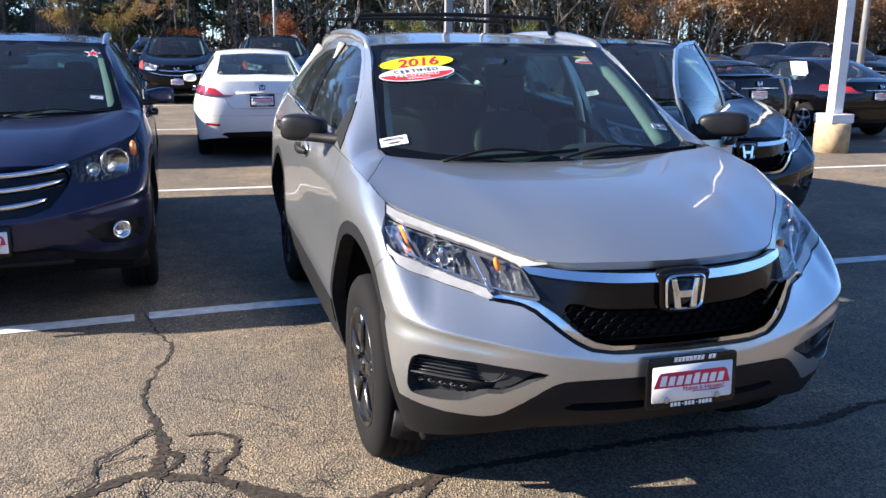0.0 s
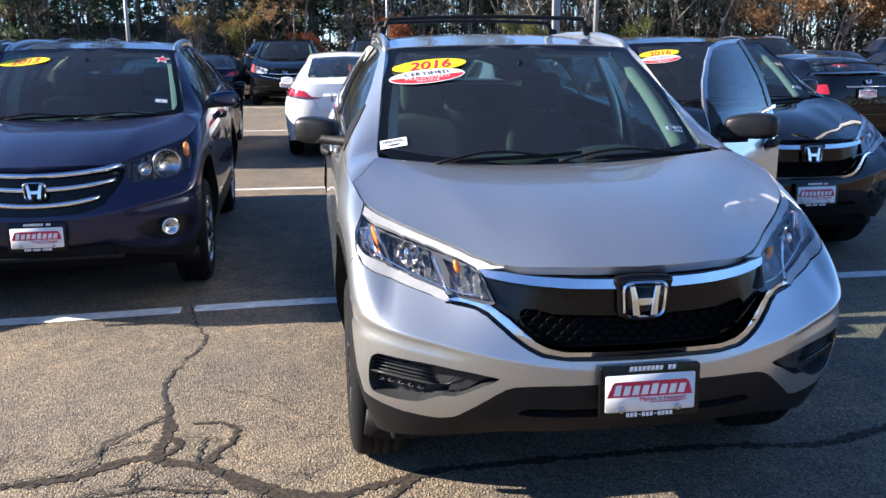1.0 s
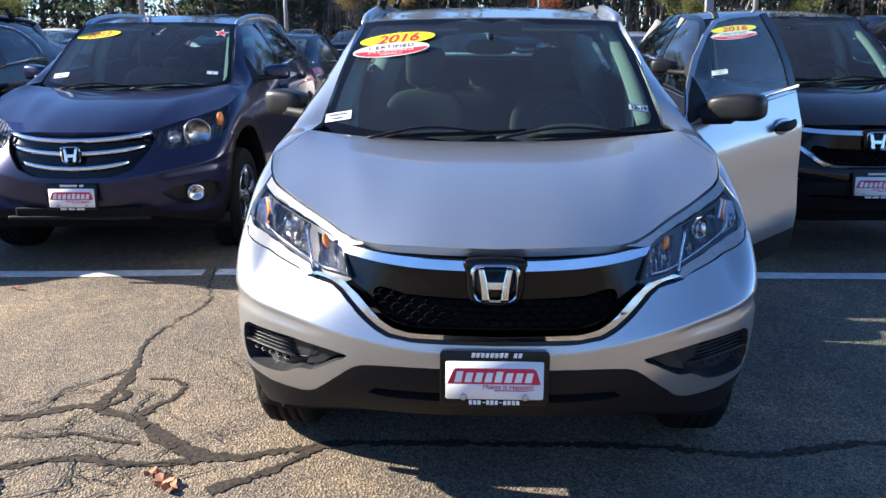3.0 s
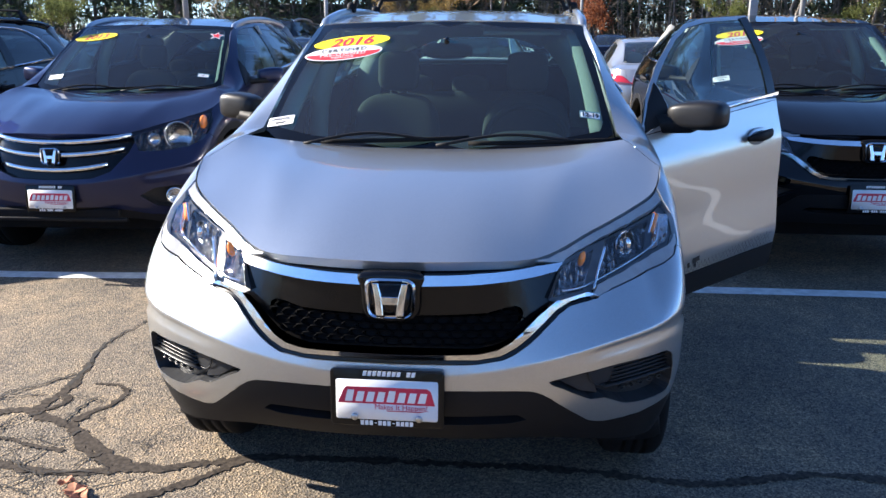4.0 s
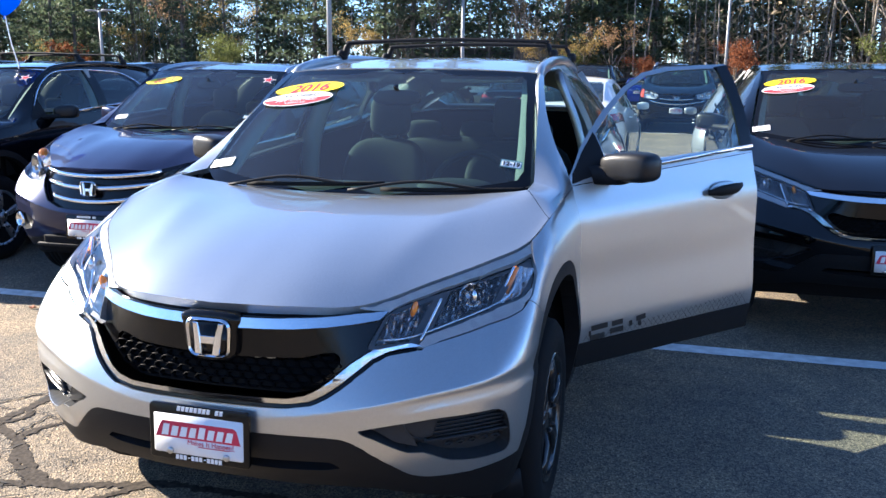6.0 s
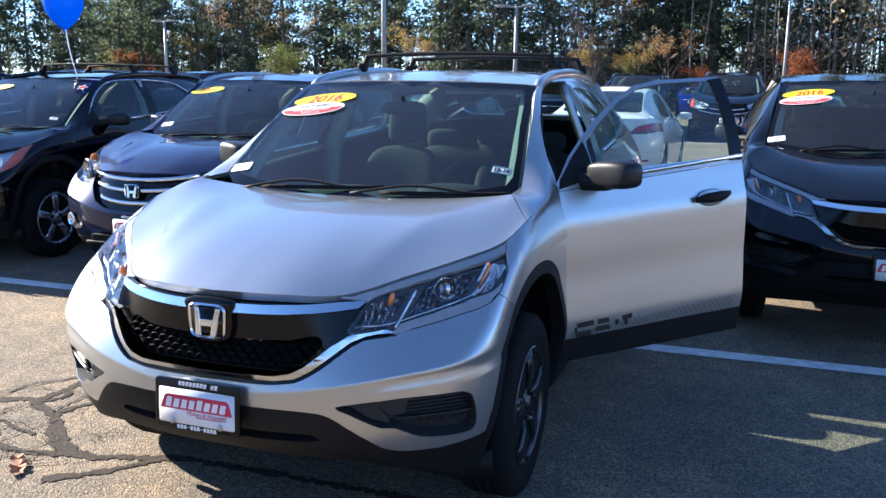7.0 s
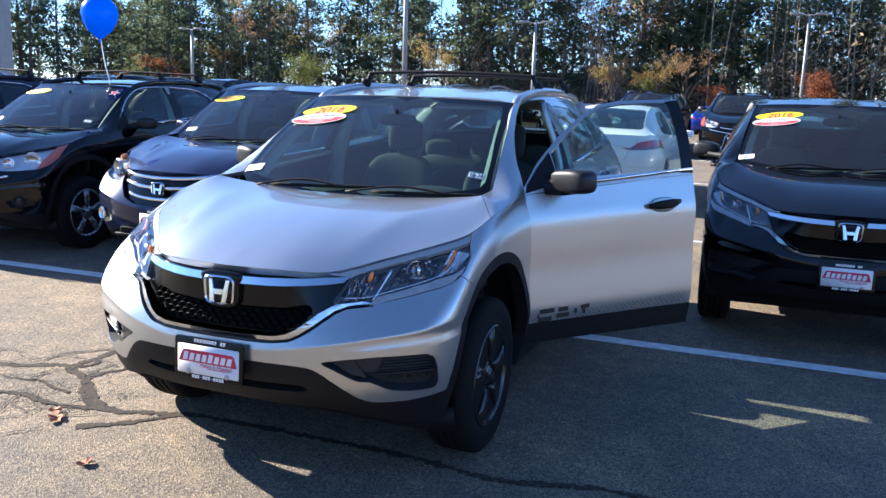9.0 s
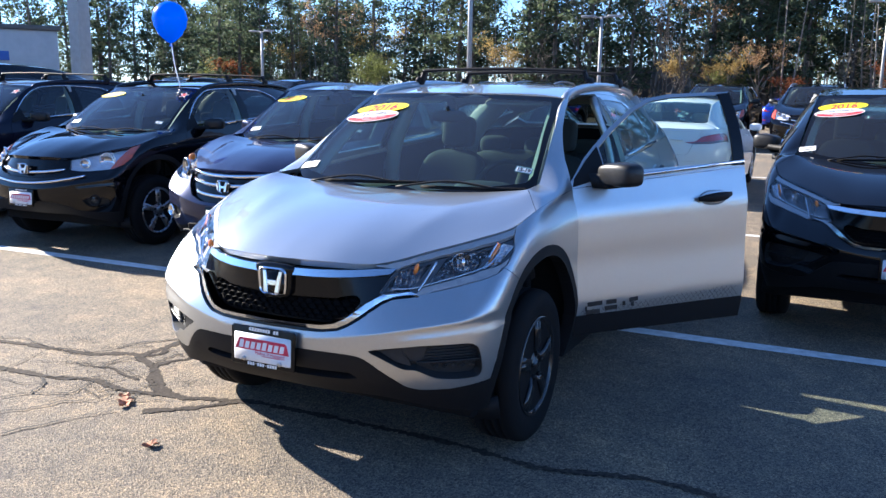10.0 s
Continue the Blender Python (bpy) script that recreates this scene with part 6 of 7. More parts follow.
cracks = [
    ([(-1.83, 2.95), (-1.80, 2.80), (-1.74, 2.55), (-1.66, 2.32), (-1.66, 2.14), (-1.72, 1.95), (-1.76, 1.62), (-1.71, 1.42), (-1.66, 1.15)], (.009, .020), FISSURE, .014, "open crack in the asphalt"),
    ([(-1.70, 1.40), (-1.645, 1.13), (-1.67, .90)], (.028, .05), TAR, .006, "dark crack sealer band"),
    ([(-1.70, 1.28), (-1.80, 1.14), (-1.90, 1.05), (-1.89, .93)], (.010, .008), FISSURE, .010, "open crack in the asphalt"),
    ([(-3.6, .45), (-2.6, .68), (-2.08, .745), (-1.914, .78), (-1.815, .848), (-1.70, .893), (-1.598, .841), (-1.464, .789), (-1.349, .716), (-1.218, .605), (-1.079, .52), (-.956, .502), (-.82, .545), (-.70, .584), (-.595, .624), (-.31, .64), (.55, .665), (1.0, .62), (1.52, .74), (2.4, .60), (4.0, .75)], (.042, .042), TAR, .006, "dark crack sealer band"),
    ([(-1.46, .82), (-1.30, .62), (-1.18, .545), (-1.08, .475), (-.86, .50)], (.045, .025), TAR, .006, "dark crack sealer band"),
    ([(-2.6, .30), (-2.0, .36), (-1.751, .385), (-1.659, .437), (-1.536, .463), (-1.393, .435), (-1.257, .43), (-1.127, .456), (-.978, .51)], (.04, .04), TAR, .006, "dark crack sealer band"),
    ([(-.976, .26), (-.84, .369), (-.733, .481), (-.677, .562), (-.61, .62)], (.045, .035), TAR, .006, "dark crack sealer band"),
    ([(-1.841, .602), (-1.728, .619), (-1.617, .645), (-1.525, .612), (-1.354, .577)], (.022, .022), TAR, .006, "dark crack sealer band"),
    ([(-1.665, 1.07), (-1.60, 1.03), (-1.585, .96), (-1.64, .89)], (.028, .035), TAR, .006, "dark crack sealer band"),
    ([(-1.56, 1.18), (-1.464, 1.181), (-1.394, 1.148), (-1.363, 1.08), (-1.377, .973), (-1.418, .91), (-1.446, .82)], (.016, .042), TAR, .006, "dark crack sealer band"),
    ([(-1.49, .82), (-1.48, .90), (-1.486, .99), (-1.46, 1.06)], (.012, .008), FISSURE, .012, "open crack in the asphalt"),
    ([(-2.05, .80), (-1.9, .96), (-1.72, 1.06)], (.007, .006), FISSURE, .014, "open crack in the asphalt"),
    ([(-1.9, .60), (-1.7, .72), (-1.62, .88)], (.006, .007), FISSURE, .014, "open crack in the asphalt"),
    ([(-2.1, .52), (-1.85, .62), (-1.55, .66), (-1.35, .62)], (.007, .005), FISSURE, .014, "open crack in the asphalt"),
    ([(-1.75, .30), (-1.6, .48), (-1.5, .70)], (.007, .005), FISSURE, .014, "open crack in the asphalt"),
    ([(-1.35, .28), (-1.25, .45), (-1.2, .58)], (.007, .005), FISSURE, .014, "open crack in the asphalt"),
    ([(-1.5, 1.55), (-1.25, 1.42), (-1.1, 1.20), (-.95, 1.05)], (.005, .004), FISSURE, .016, "open crack in the asphalt"),
    ([(-1.683, 1.263), (-1.757, 1.193), (-1.835, 1.081), (-1.884, 1.001), (-1.879, .874)], (.010, .009), FISSURE, .010, "open crack in the asphalt"),
    ([(-1.72, .821), (-1.697, .727), (-1.688, .618)], (.008, .006), FISSURE, .010, "open crack in the asphalt"),
    ([(-1.376, .74), (-1.419, .63), (-1.425, .546), (-1.451, .468)], (.008, .007), FISSURE, .010, "open crack in the asphalt"),
    ([(-1.551, .452), (-1.516, .323), (-1.507, .24), (-1.49, .10)], (.009, .006), FISSURE, .010, "open crack in the asphalt"),
    ([(-1.375, .408), (-1.401, .336), (-1.431, .285), (-1.46, .18)], (.008, .006), FISSURE, .010, "open crack in the asphalt"),
    ([(-1.172, .438), (-1.165, .381), (-1.128, .325)], (.008, .006), FISSURE, .008, "open crack in the asphalt"),
    ([(-1.104, .342), (-1.003, .42)], (.008, .006), FISSURE, .008, "open crack in the asphalt"),
    ([(-3.1, .60), (-2.71, .719), (-2.551, .782), (-2.336, .74), (-2.218, .728), (-2.144, .77), (-1.948, .792), (-1.871, .874)], (.012, .009), FISSURE, .012, "open crack in the asphalt"),
    ([(-2.3, .20), (-2.124, .302), (-2.142, .404), (-2.207, .582), (-2.21, .642)], (.010, .008), FISSURE, .010, "open crack in the asphalt"),
    ([(-1.753, .037), (-1.677, .145), (-1.733, .29), (-1.852, .347), (-1.726, .429)], (.012, .009), FISSURE, .010, "open crack in the asphalt"),
    ([(-1.677, .145), (-1.474, .259), (-1.505, .338), (-1.313, .283)], (.009, .007), FISSURE, .010, "open crack in the asphalt"),
    ([(-1.75, -.20), (-1.58, -.086), (-1.492, .005), (-1.43, .154), (-1.281, .256)], (.010, .008), FISSURE, .010, "open crack in the asphalt"),
    ([(-1.40, -.42), (-1.332, -.263), (-1.288, -.148), (-1.231, -.039), (-1.171, .075), (-1.11, .193)], (.013, .010), FISSURE, .010, "open crack in the asphalt"),
    ([(-1.724, .64), (-1.704, .745), (-1.698, .846)], (.008, .006), FISSURE, .008, "open crack in the asphalt"),
    ([(-1.161, .444), (-1.348, .406), (-1.527, .488)], (.009, .006), FISSURE, .010, "open crack in the asphalt"),
    ([(-2.023, .23), (-1.864, .216), (-1.753, .30)], (.008, .006), FISSURE, .010, "open crack in the asphalt"),
]
rc = random.Random(3)
for k in range(46):                                          # crazed patch round the joints
    x, y = rc.uniform(-2.3, -1.0), rc.uniform(.25, 1.05)
    a = rc.uniform(0, math.pi)
    cracks.append(([(x, y), (x + .10 * math.cos(a), y + .10 * math.sin(a)), (x + .22 * math.cos(a + rc.uniform(-.6, .6)), y + .22 * math.sin(a + rc.uniform(-.6, .6)))], (.0045, .003), FISSURE, .008, "open crack in the asphalt"))
for i, (pts, w, m, jag, lab) in enumerate(cracks):
    tagged(part("crack", strip(pts, w, .003 + .00012 * i + (.0012 if m is FISSURE else 0), jag, i, .014 if m is TAR else .022, .9), m, None, lab, smooth=False), kind="structure")


def dry_leaf(x, y, s, turn):
    bm = bmesh.new()
    ring_ = []
    for k in range(18):
        a = 2 * math.pi * k / 18
        r = s * (.55 + .45 * abs(math.sin(2.5 * a)))
        ring_.append(bm.verts.new((r * math.cos(a), .75 * r * math.sin(a), .004 + .016 * abs(math.sin(a * 1.5 + x * 9)))))
    c = bm.verts.new((0, 0, .004))
    for k in range(18):
        bm.faces.new((c, ring_[k], ring_[(k + 1) % 18]))
    ob = part("leaf", bm, LEAFM, None, "curled brown oak leaf on the asphalt", smooth=False)
    so = ob.modifiers.new("thick", "SOLIDIFY")
    so.thickness = .0015
    ob.matrix_basis = pose(x, y, .002, 0, 0, turn)
    return tagged(ob, category="leaf", group="fallen leaves")


for x, y, s, t in ((-1.153, .31, .052, 20), (-1.11, .27, .040, 100), (-1.21, .36, .034, 200), (-.632, -.02, .044, 70), (-2.9, 2.45, .03, 10)):
    dry_leaf(x, y, s, t)

# ---- lamp posts ----
POST = plain("pole_paint", (0.74, 0.74, 0.73), 0.5, spread=0.08, scale=6)
POSTG = plain("pole_grey", (0.30, 0.30, 0.30), 0.5, 0.3, spread=0.1, scale=6)


def lamp_post(x, y, h, r=.075, square=False, base=False, head=2, turn=0.0):
    root = tagged(new("street_lamp"), label="white square lamp post on a concrete base" if base else "grey steel parking lot lamp post", category="street lamp", group="lamp posts")
    z0 = 0
    if base:
        part("concrete_base", lathe([(0, .27), (.44, .27), (.47, .25)], 32, "z"), CONCRETE, root, "round tan concrete footing")
        part("base_cover", box(.42, .42, .14, .012, m=Matrix.Translation((0, 0, .54))), POST, root)
        z0 = .47
    if square:
        bm = sweep([(0, 0, z0), (0, 0, h)], [(-r, -r), (r, -r), (r, r), (-r, r)], up=(0, 1, 0))
    else:
        bm = lathe([(z0, r), (h * .5, r * .85), (h, r * .65)], 14, "z")
    part("post", bm, POST if base else POSTG, root, smooth=not square)
    for k in range(head):
        a = math.pi * k
        arm = sweep([(0, 0, h - .05), (.35 * math.cos(a), .35 * math.sin(a), h)], ring(.035, 8))
        part("arm", arm, POSTG, root)
        hd = box(.62, .36, .10, .03, m=pose(.62 * math.cos(a), .62 * math.sin(a), h + .02, 0, 0, 0))
        part("lamp_head", hd, POSTG, root, "flat lamp head")
    root.matrix_basis = pose(x, y, 0, 0, 0, turn)
    return root


lamp_post(8.25, 9.1, 7.5, .085, True, True, 2)
lamp_post(-14.9, 33.6, 9.0, .13)
lamp_post(-9.28, 35.8, 5.0, .10)
lamp_post(-35.6, 44.1, 5.35, .12)
lamp_post(2.42, 45.0, 6.2, .085)
lamp_post(7.9, 30.2, 9.0, .13, True)
lamp_post(10.4, 33.0, 9.0, .11)
lamp_post(18.2, 19.8, 8.5, .11)
lamp_post(-17.0, 13.5, 8.5, .19, True)

# ---- buildings ----
CLAD = plain("pale_cladding", (0.42, 0.42, 0.42), 0.6, spread=0.08, scale=1.5)
DKCLAD = plain("dark_cladding", (0.10, 0.095, 0.09), 0.7, spread=0.15, scale=1.5)


def hall(x, y, w, d, h, turn, wallm, bandm, label, doors):
    root = tagged(new("building"), label=label, category="building")
    part("wall", box(w, d, h, .03, 1, m=Matrix.Translation((0, d / 2, h / 2))), wallm, root)
    part("roof", box(w + .4, d + .4, .35, .05, 1, m=Matrix.Translation((0, d / 2, h + .17))), DKCLAD, root)
    if bandm:
        part("fascia_band", box(w * .45, .12, h * .12, .03, 2, m=Matrix.Translation((w * .1, -.06, h * .66))), bandm, root, "blue band on the fascia")
    for k in range(doors):
        part("window", box(w / doors * .6, .10, h * .38, .02, 1, m=Matrix.Translation((-w / 2 + w * (k + .5) / doors, -.02, h * .25))), GLOSSBLACK, root)
    root.matrix_basis = pose(x, y, 0, 0, 0, turn)


hall(-53.27, 30.6, 18, 14, 5.2, 62, CLAD, BLUEINK, "pale grey flat-roofed hall with a blue band", 6)
hall(-8.0, 57.0, 7.8, 8, 3.5, 0, DKCLAD, None, "low dark flat-roofed building behind the trees", 3)
hall(-16.2, 58.5, 8.4, 7, 3.1, 0, DKCLAD, None, "lower dark wing of a building behind the trees", 3)

# ---- balloon tied to the older black car ----
def latex():
    m, nodes, links, b = mat_base("blue_latex")
    b.inputs["Base Color"].default_value, b.inputs["Roughness"].default_value = (0.015, 0.20, 0.72, 1), 0.25
    t, mx = nodes.new("ShaderNodeBsdfTranslucent"), nodes.new("ShaderNodeMixShader")
    t.inputs[0].default_value, mx.inputs[0].default_value = (0.02, 0.30, 0.90, 1), 0.55
    links.new(b.outputs[0], mx.inputs[1])
    links.new(t.outputs[0], mx.inputs[2])
    links.new(mx.outputs[0], nodes["Material Output"].inputs[0])
    return m


BALLOON = latex()
bl = bmesh.new()
add(bl, lathe([(-.215, .008), (-.19, .045), (-.13, .105), (-.05, .148), (.03, .162), (.10, .148), (.155, .105), (.185, .05), (.193, .012)], 32, "z"))
root = tagged(new("balloon"), label="blue balloon on a white ribbon tied to a car", category="balloon")
BX = Vector((-5.19, 4.83, 2.33))
skin = part("balloon_skin", bl, BALLOON, root)
skin.matrix_basis = Matrix.Translation(BX) @ Matrix.Diagonal((1.22, 1.22, 1.16, 1))
part("ribbon", tube(spline([(-5.19, 4.83, 2.12), (-5.10, 4.80, 1.78), (-4.86, 4.70, 1.40), (-4.66, 4.66, 1.16)], 8), .006, 5, up=(0, 1, 0)), WHITE, root, "white ribbon")
part("knot", lathe([(-.03, .016), (0, .006)], 10, "z"), BALLOON, skin).location = (0, 0, -.21)

# ---- woods round the lot ----
def foliage(name, dark, light, rough=0.7):
    m, nodes, links, b = mat_base(name)
    info = nodes.new("ShaderNodeNewGeometry")
    c = ramp(nodes, links, info.outputs["Random Per Island"], [(0.0, dark), (1.0, light)])
    links.new(c, b.inputs["Base Color"])
    b.inputs["Roughness"].default_value = rough
    b.inputs["Specular IOR Level"].default_value = 0.3
    t, mx = nodes.new("ShaderNodeBsdfTranslucent"), nodes.new("ShaderNodeMixShader")
    links.new(c, t.inputs[0])
    mx.inputs[0].default_value = 0.52                          # thin leaves let light through
    links.new(b.outputs[0], mx.inputs[1])
    links.new(t.outputs[0], mx.inputs[2])
    links.new(mx.outputs[0], nodes["Material Output"].inputs[0])
    return m


NEEDLES = foliage("pine_needles", (0.042, 0.064, 0.040), (0.128, 0.160, 0.090))
OAKLEAF = foliage("autumn_leaves", (0.20, 0.108, 0.05), (0.52, 0.345, 0.19))
YELLEAF = foliage("yellow_leaves", (0.19, 0.13, 0.04), (0.44, 0.32, 0.12))
GREENLEAF = foliage("green_leaves", (0.07, 0.09, 0.025), (0.20, 0.22, 0.07))
REDLEAF = foliage("russet_leaves", (0.13, 0.042, 0.020), (0.27, 0.10, 0.045))
BRUSH = foliage("brush_twigs", (0.10, 0.078, 0.06), (0.34, 0.26, 0.18))
DEEP = foliage("deep_woods", (0.17, 0.16, 0.10), (0.56, 0.44, 0.30))
BARK = plain("pine_bark", (0.12, 0.10, 0.082), 0.9, spread=0.45, scale=5, bumps=0.6)
PALEBARK = plain("pale_bark", (0.20, 0.175, 0.145), 0.9, spread=0.4, scale=6, bumps=0.5)


def limb(bm, path, r0, r1, n=5):
    add(bm, sweep(path, lambda t: ring(r0 + (r1 - r0) * t, n), up=(.3, .9, .2)))


def spray(bm, c, size, count, r, long=.55, wide=.07, flat=.6):
    """A loose clump of blades round c."""
    for _ in range(count):
        d = Vector((r.gauss(0, 1), r.gauss(0, 1), r.gauss(0, flat))).normalized()
        p = c + d * size * r.uniform(.1, 1)
        ax = (d + Vector((r.gauss(0, .6), r.gauss(0, .6), r.gauss(0, .5)))).normalized()
        s = ax.cross(Vector((r.gauss(0, 1), r.gauss(0, 1), r.gauss(0, 1)))).normalized() * wide * r.uniform(.6, 1.3)
        l = ax * long * r.uniform(.6, 1.2)
        vs = [bm.verts.new(q) for q in (p, p + l * .55 + s, p + l, p + l * .55 - s)]
        bm.faces.new(vs)


def pine(seed, h):
    r = random.Random(seed)
    root = tagged(new("tree"), label="tall pine with a bare lower trunk and ragged crown", category="tree", group="trees behind the lot")
    bt, bc = bmesh.new(), bmesh.new()
    lean = Vector((r.uniform(-.5, .5), r.uniform(-.5, .5), 0))
    at = lambda z: Vector((0, 0, z)) + lean * (z / h) ** 2
    limb(bt, [at(h * k / 8) for k in range(9)], .10 + .007 * h, .03, 6)
    z = h * r.uniform(.10, .20)
    while z < h * .98:
        f = z / h
        reach = (1.0 - f) ** .7 * r.uniform(1.3, 3.1) + .35
        if f < .3:
            reach *= r.uniform(.45, 1.0)
        a = r.uniform(0, 2 * math.pi)
        d = Vector((math.cos(a), math.sin(a), r.uniform(-.15, .28)))
        p0 = at(z)
        p1 = p0 + d * reach * .55 + Vector((0, 0, .05))
        p2 = p0 + d * reach + Vector((0, 0, .25 * reach * r.uniform(-.2, .6)))
        limb(bt, [p0, p1, p2], .04, .008, 3)
        for q in range(int((2.4 if f < .25 else 3.6) + reach * 2.6)):
            t = r.uniform(.30, 1.05)
            c = p0.lerp(p2, t) + Vector((r.gauss(0, .24), r.gauss(0, .24), r.gauss(.08, .12)))
            spray(bc, c, .40, 8, r, .36, .075, .40)
        z += r.uniform(.14, .36)
    part("trunk", bt, BARK, root)
    part("crown", bc, NEEDLES, root, smooth=False)
    return root


def broadleaf(seed, h, leafm, leaves, bark, label):
    r = random.Random(seed)
    root = tagged(new("tree"), label=label, category="tree", group="trees behind the lot")
    bt, bc = bmesh.new(), bmesh.new()

    def grow(p, d, length, rad, lev):
        q1 = p + d * length * .5 + Vector((r.gauss(0, .06), r.gauss(0, .06), 0)) * length
        q2 = p + d * length + Vector((r.gauss(0, .08), r.gauss(0, .08), .03)) * length
        limb(bt, [p, q1, q2], rad, rad * .55, 6 if lev < 2 else 3)
        if lev >= 2 and leaves:
            for _ in range(leaves):
                spray(bc, p.lerp(q2, r.uniform(.3, 1.1)) + Vector((r.gauss(0, .25), r.gauss(0, .25), r.gauss(0, .2))), .38, 8, r, .15, .062, 1)
        if lev < 4:
            for _ in range(r.choice((2, 3, 3)) if lev else 5):
                nd = (d + Vector((r.gauss(0, .55), r.gauss(0, .55), r.uniform(-.1, .35)))).normalized()
                grow(p.lerp(q2, r.uniform(.45, 1)), nd, length * r.uniform(.5, .75), rad * .5, lev + 1)

    grow(Vector((0, 0, -.05)), Vector((r.gauss(0, .05), r.gauss(0, .05), 1)).normalized(), h * .48, .035 + .0065 * h, 0)
    part("trunk", bt, bark, root)
    if leaves:
        part("crown", bc, leafm, root, smooth=False)
    return root


rt = random.Random(11)
pines = [pine(s, h) for s, h in ((1, 12), (2, 13.5), (3, 10), (4, 12.5), (5, 9))]
oaks = [broadleaf(21, 11, OAKLEAF, 2, PALEBARK, "autumn tree with thin orange-brown leaves"), broadleaf(22, 9, YELLEAF, 2, PALEBARK, "autumn tree with sparse yellow leaves"),
        broadleaf(23, 12, None, 0, PALEBARK, "bare grey autumn tree with fine twigs"), broadleaf(24, 6, GREENLEAF, 3, BARK, "small green tree at the wood's edge"),
        broadleaf(25, 5, REDLEAF, 3, BARK, "small russet tree at the wood's edge"), broadleaf(26, 10, None, 0, BARK, "bare dark autumn tree")]
scrub = [broadleaf(31, 7, OAKLEAF, 4, PALEBARK, "low oak with dry tan leaves at the wood's edge"), broadleaf(32, 6, OAKLEAF, 4, PALEBARK, "low oak with dry tan leaves at the wood's edge")]
used = set()


def plant(src, x, y, s=1.0):
    if -21.5 < x < -3.2 and 56 < y < 67:                      # where the dark building stands
        return
    m = pose(x, y, 0, 0, 0, rt.uniform(0, 360)) @ Matrix.Diagonal((s, s, s * rt.uniform(.9, 1.1), 1))
    if src in used:
        copy_thing(src, m).matrix_basis = m
    else:
        used.add(src)
        src.matrix_basis = m


edge_y = lambda x: 52 + .0025 * x * x * (1 if x < 0 else .6) - .10 * x
x = -78.0
while x < 70:                                                 # the wood beyond the lot
    for row in range(3):
        left = x < 14
        k = rt.random()
        y = edge_y(x) + row * 4.5 + rt.uniform(0, 3.5)
        if k < (.78 if left else .48):
            plant(rt.choice(pines), x + rt.uniform(-1, 1), y, rt.uniform(.85, 1.2))
        else:
            plant(rt.choice((oaks[0], oaks[1], oaks[2], oaks[2], oaks[5]) if left else (oaks[0], oaks[0], oaks[0], oaks[2], oaks[2])), x + rt.uniform(-1, 1), y - 1, rt.uniform(.75, 1.1))
    if rt.random() < .45:
        plant(rt.choice((oaks[3], oaks[4], oaks[0], oaks[1], oaks[5])), x + rt.uniform(-1, 1), edge_y(x) - rt.uniform(.5, 2.5), rt.uniform(.45, .8))
    x += rt.uniform(2.2, 3.3)
for k in range(26):                                           # low tan oaks along the eastern edge
    x = 28 + 1.35 * k + rt.uniform(-.6, .6)
    plant(scrub[k % 2], x, edge_y(x) - 4.5 + rt.uniform(-1.8, 2.2), rt.uniform(.8, 1.25))
for k in range(7):
    x = 9 + 3.2 * k + rt.uniform(-1, 1)
    plant(oaks[0] if k % 3 else oaks[2], x, edge_y(x) - rt.uniform(.3, 2.2), rt.uniform(.8, 1.1))
for src, x, y, k in ((oaks[4], 3.1, 49.6, .68), (oaks[1], -5.9, 51.5, .55), (oaks[1], -9.1, 52.4, .50), (oaks[3], -31.5, 52.5, .75), (oaks[3], 11.0, 49.0, .62), (oaks[3], 17.5, 48.4, .55)):
    plant(src, x, y, k)                                       # single coloured trees before the wood
for k in range(11):                                           # behind and before the dark building
    plant(pines[k % 5], -21 + 1.85 * k + rt.uniform(-.5, .5), 68.5 + rt.uniform(-.6, 2), rt.uniform(1.05, 1.3))
for x, k, src in ((-19.5, 1.1, pines[1]), (-15.8, 1.15, pines[3]), (-12.9, .95, pines[0]), (-10.6, .9, oaks[5]), (-8.6, .95, oaks[0]), (-7.4, 1.15, pines[1]), (-4.6, 1.1, pines[3]), (-3.4, 1.0, pines[0])):
    plant(src, x, 54.8 + rt.uniform(-.6, .6), k)
for k in range(20):                                           # behind the pale hall
    plant(rt.choice(pines + pines + oaks[3:5]), -82 + 1.7 * k + rt.uniform(-1, 1), 46 + .85 * k + rt.uniform(-2, 4), rt.uniform(.85, 1.2))
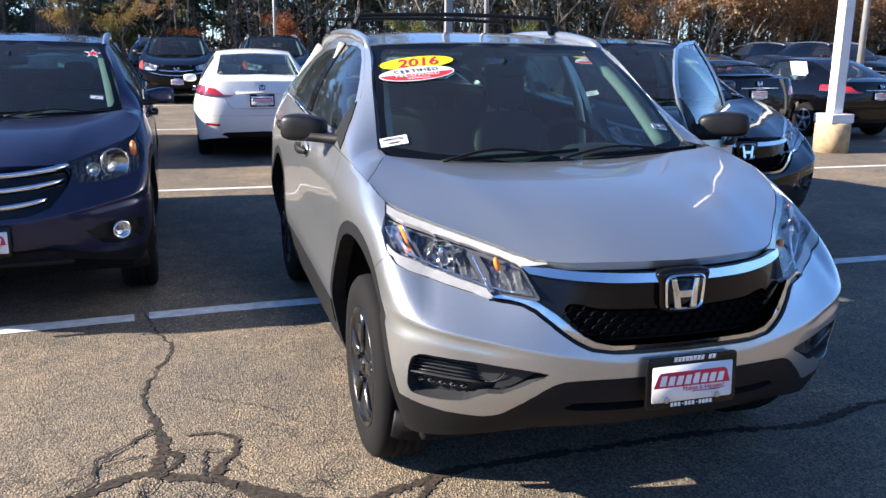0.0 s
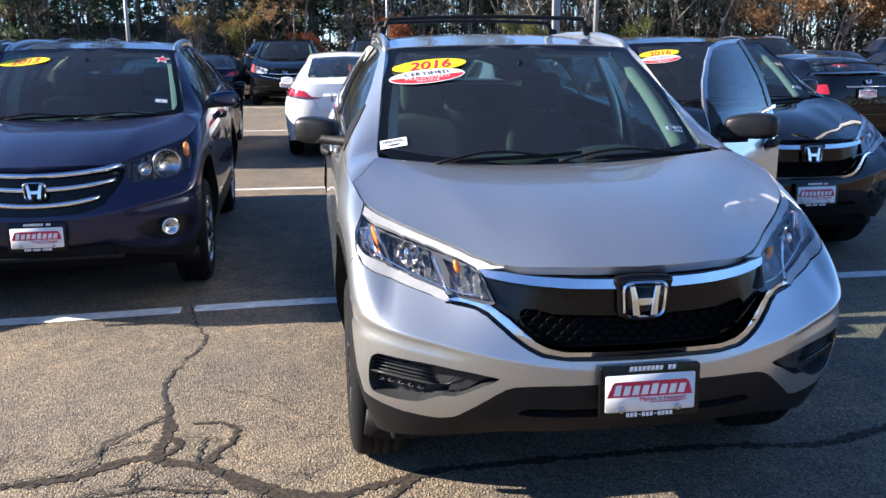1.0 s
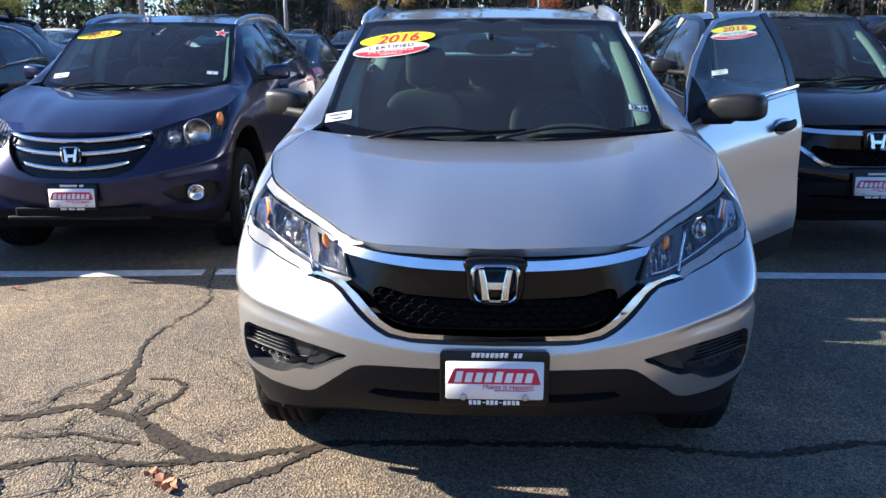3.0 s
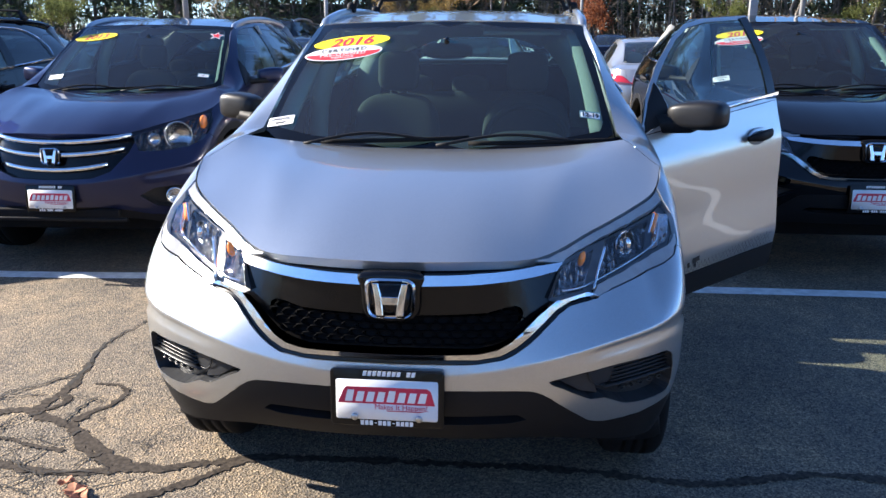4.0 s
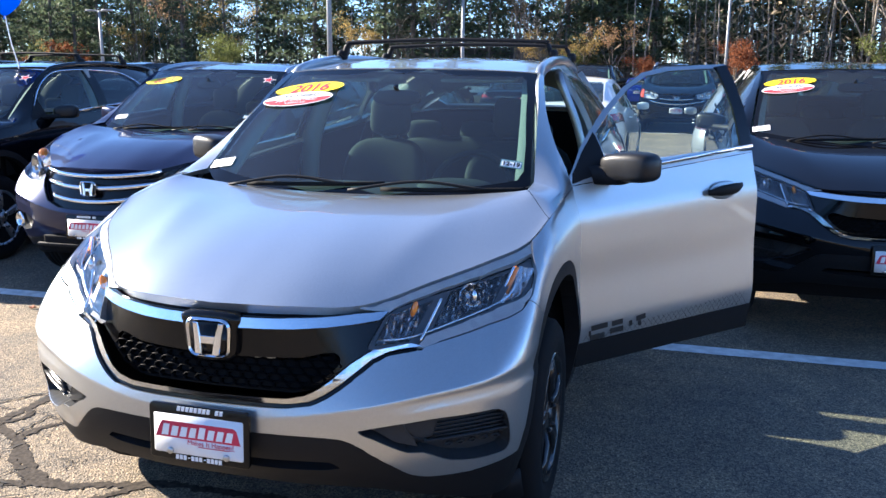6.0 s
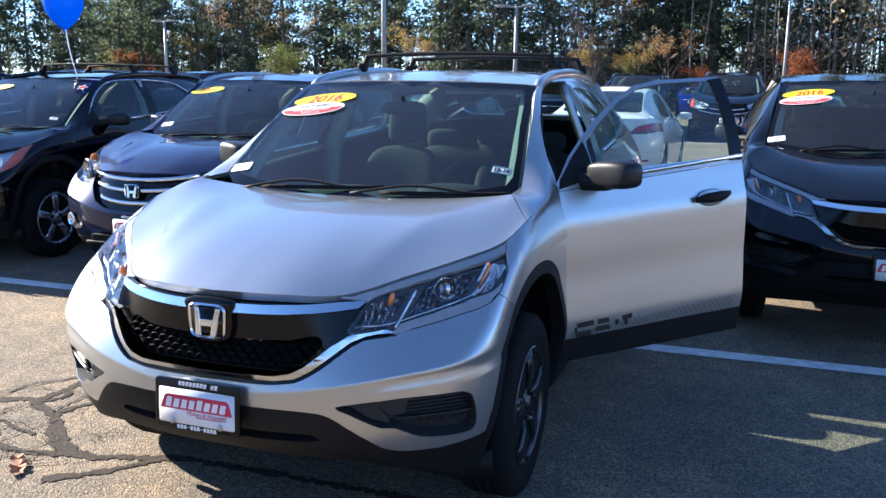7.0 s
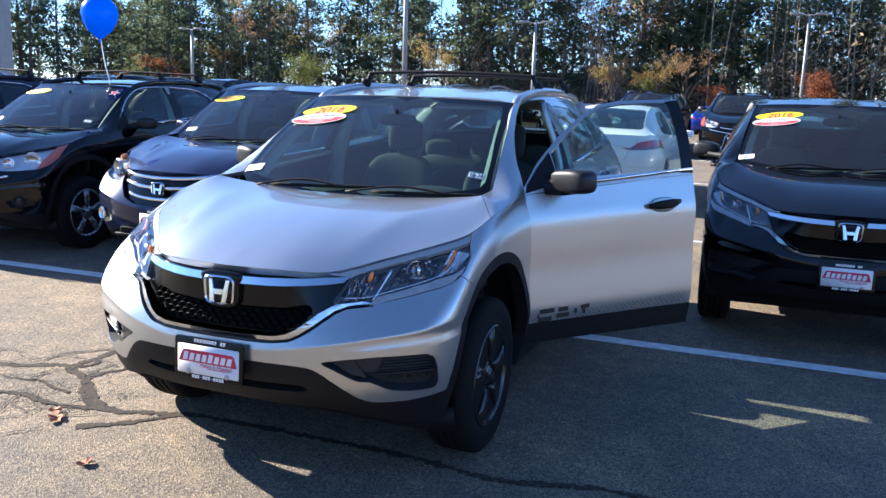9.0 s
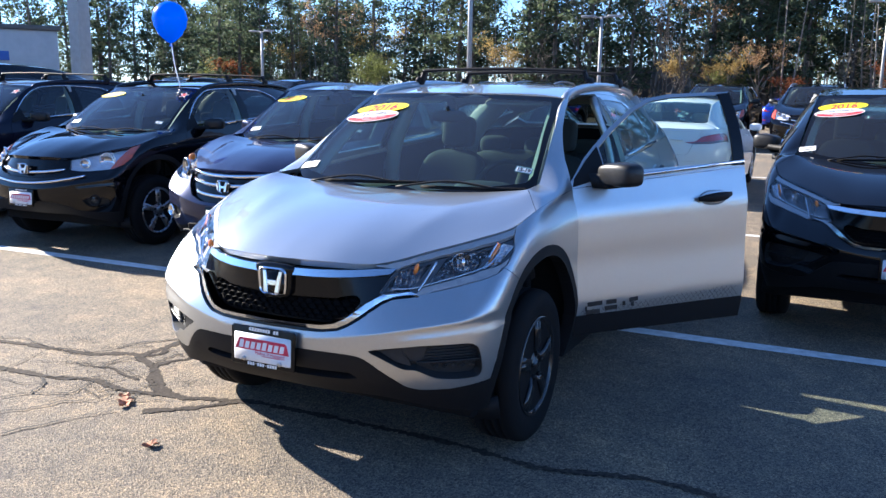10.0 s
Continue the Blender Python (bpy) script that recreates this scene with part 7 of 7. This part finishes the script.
for k in range(18):                                           # the wood's western arm
    plant(rt.choice(pines + pines + oaks[:3]), -84 - .5 * abs(k - 9) + rt.uniform(-7, 5), 8 + 4.3 * k, rt.uniform(.8, 1.1))

bm = bmesh.new()                                              # undergrowth
for k in range(7000):
    x = rt.uniform(-85, 75)
    c = Vector((x, edge_y(x) + rt.uniform(-2.0, 11), abs(rt.gauss(0, .9))))
    spray(bm, c, .5, 3, rt, .8, .05, .9)
tagged(part("undergrowth", bm, BRUSH, None, "brown brush and twigs under the trees", smooth=False), kind="stuff", category="undergrowth")
bm = bmesh.new()                                              # thin stems of the young growth
for k in range(1500):
    x = rt.uniform(-85, 66) if k % 2 else rt.uniform(0, 60)
    y, h = edge_y(x) + rt.uniform(-.5, 18), rt.uniform(4, 12)
    lean = Vector((rt.gauss(0, .05), rt.gauss(0, .05), 1)) * h
    limb(bm, [Vector((x, y, 0)), Vector((x, y, 0)) + lean * .5 + Vector((rt.gauss(0, .12), 0, 0)), Vector((x, y, 0)) + lean], rt.uniform(.03, .085), .012, 4)
tagged(part("young_stems", bm, PALEBARK, None, "thin bare stems among the trees", smooth=False), kind="stuff", category="stems")
bm = bmesh.new()                                              # twigs and dead leaves between the stems, higher towards the east
for k in range(26000):
    x = rt.uniform(-85, 66) if k % 5 < 2 else rt.uniform(0, 58)
    east = min(1, max(0, (x + 4) / 9))
    if noise.noise(Vector((x * .16, 3.1, 0))) < -.12 and k % 3:
        continue                                              # gaps that let the sun in
    z = (2.4 + 4.2 * east) * rt.random() ** (1.6 - .3 * east)
    spray(bm, Vector((x, edge_y(x) + rt.uniform(-.4, 9), z)), .55, 2, rt, .50, .055, 1.8)
tagged(part("deep_woods", bm, DEEP, None, "dense brown and green woods behind the front trees", smooth=False), kind="stuff", category="woods")
# added woods out of view, shutting off low sky in the cars' reflections
bm = bmesh.new()
for k in range(4200):
    a = radians(rt.uniform(165, 375))
    c = Vector((rt.uniform(62, 80) * math.cos(a), rt.uniform(58, 74) * math.sin(a), 9 * rt.random() ** 1.5))
    spray(bm, c, .9, 3, rt, 1.8, .32, .8)
tagged(part("deep_woods", bm, DEEP, None, "dense woods along the lot's other edges", smooth=False), kind="stuff", category="woods")
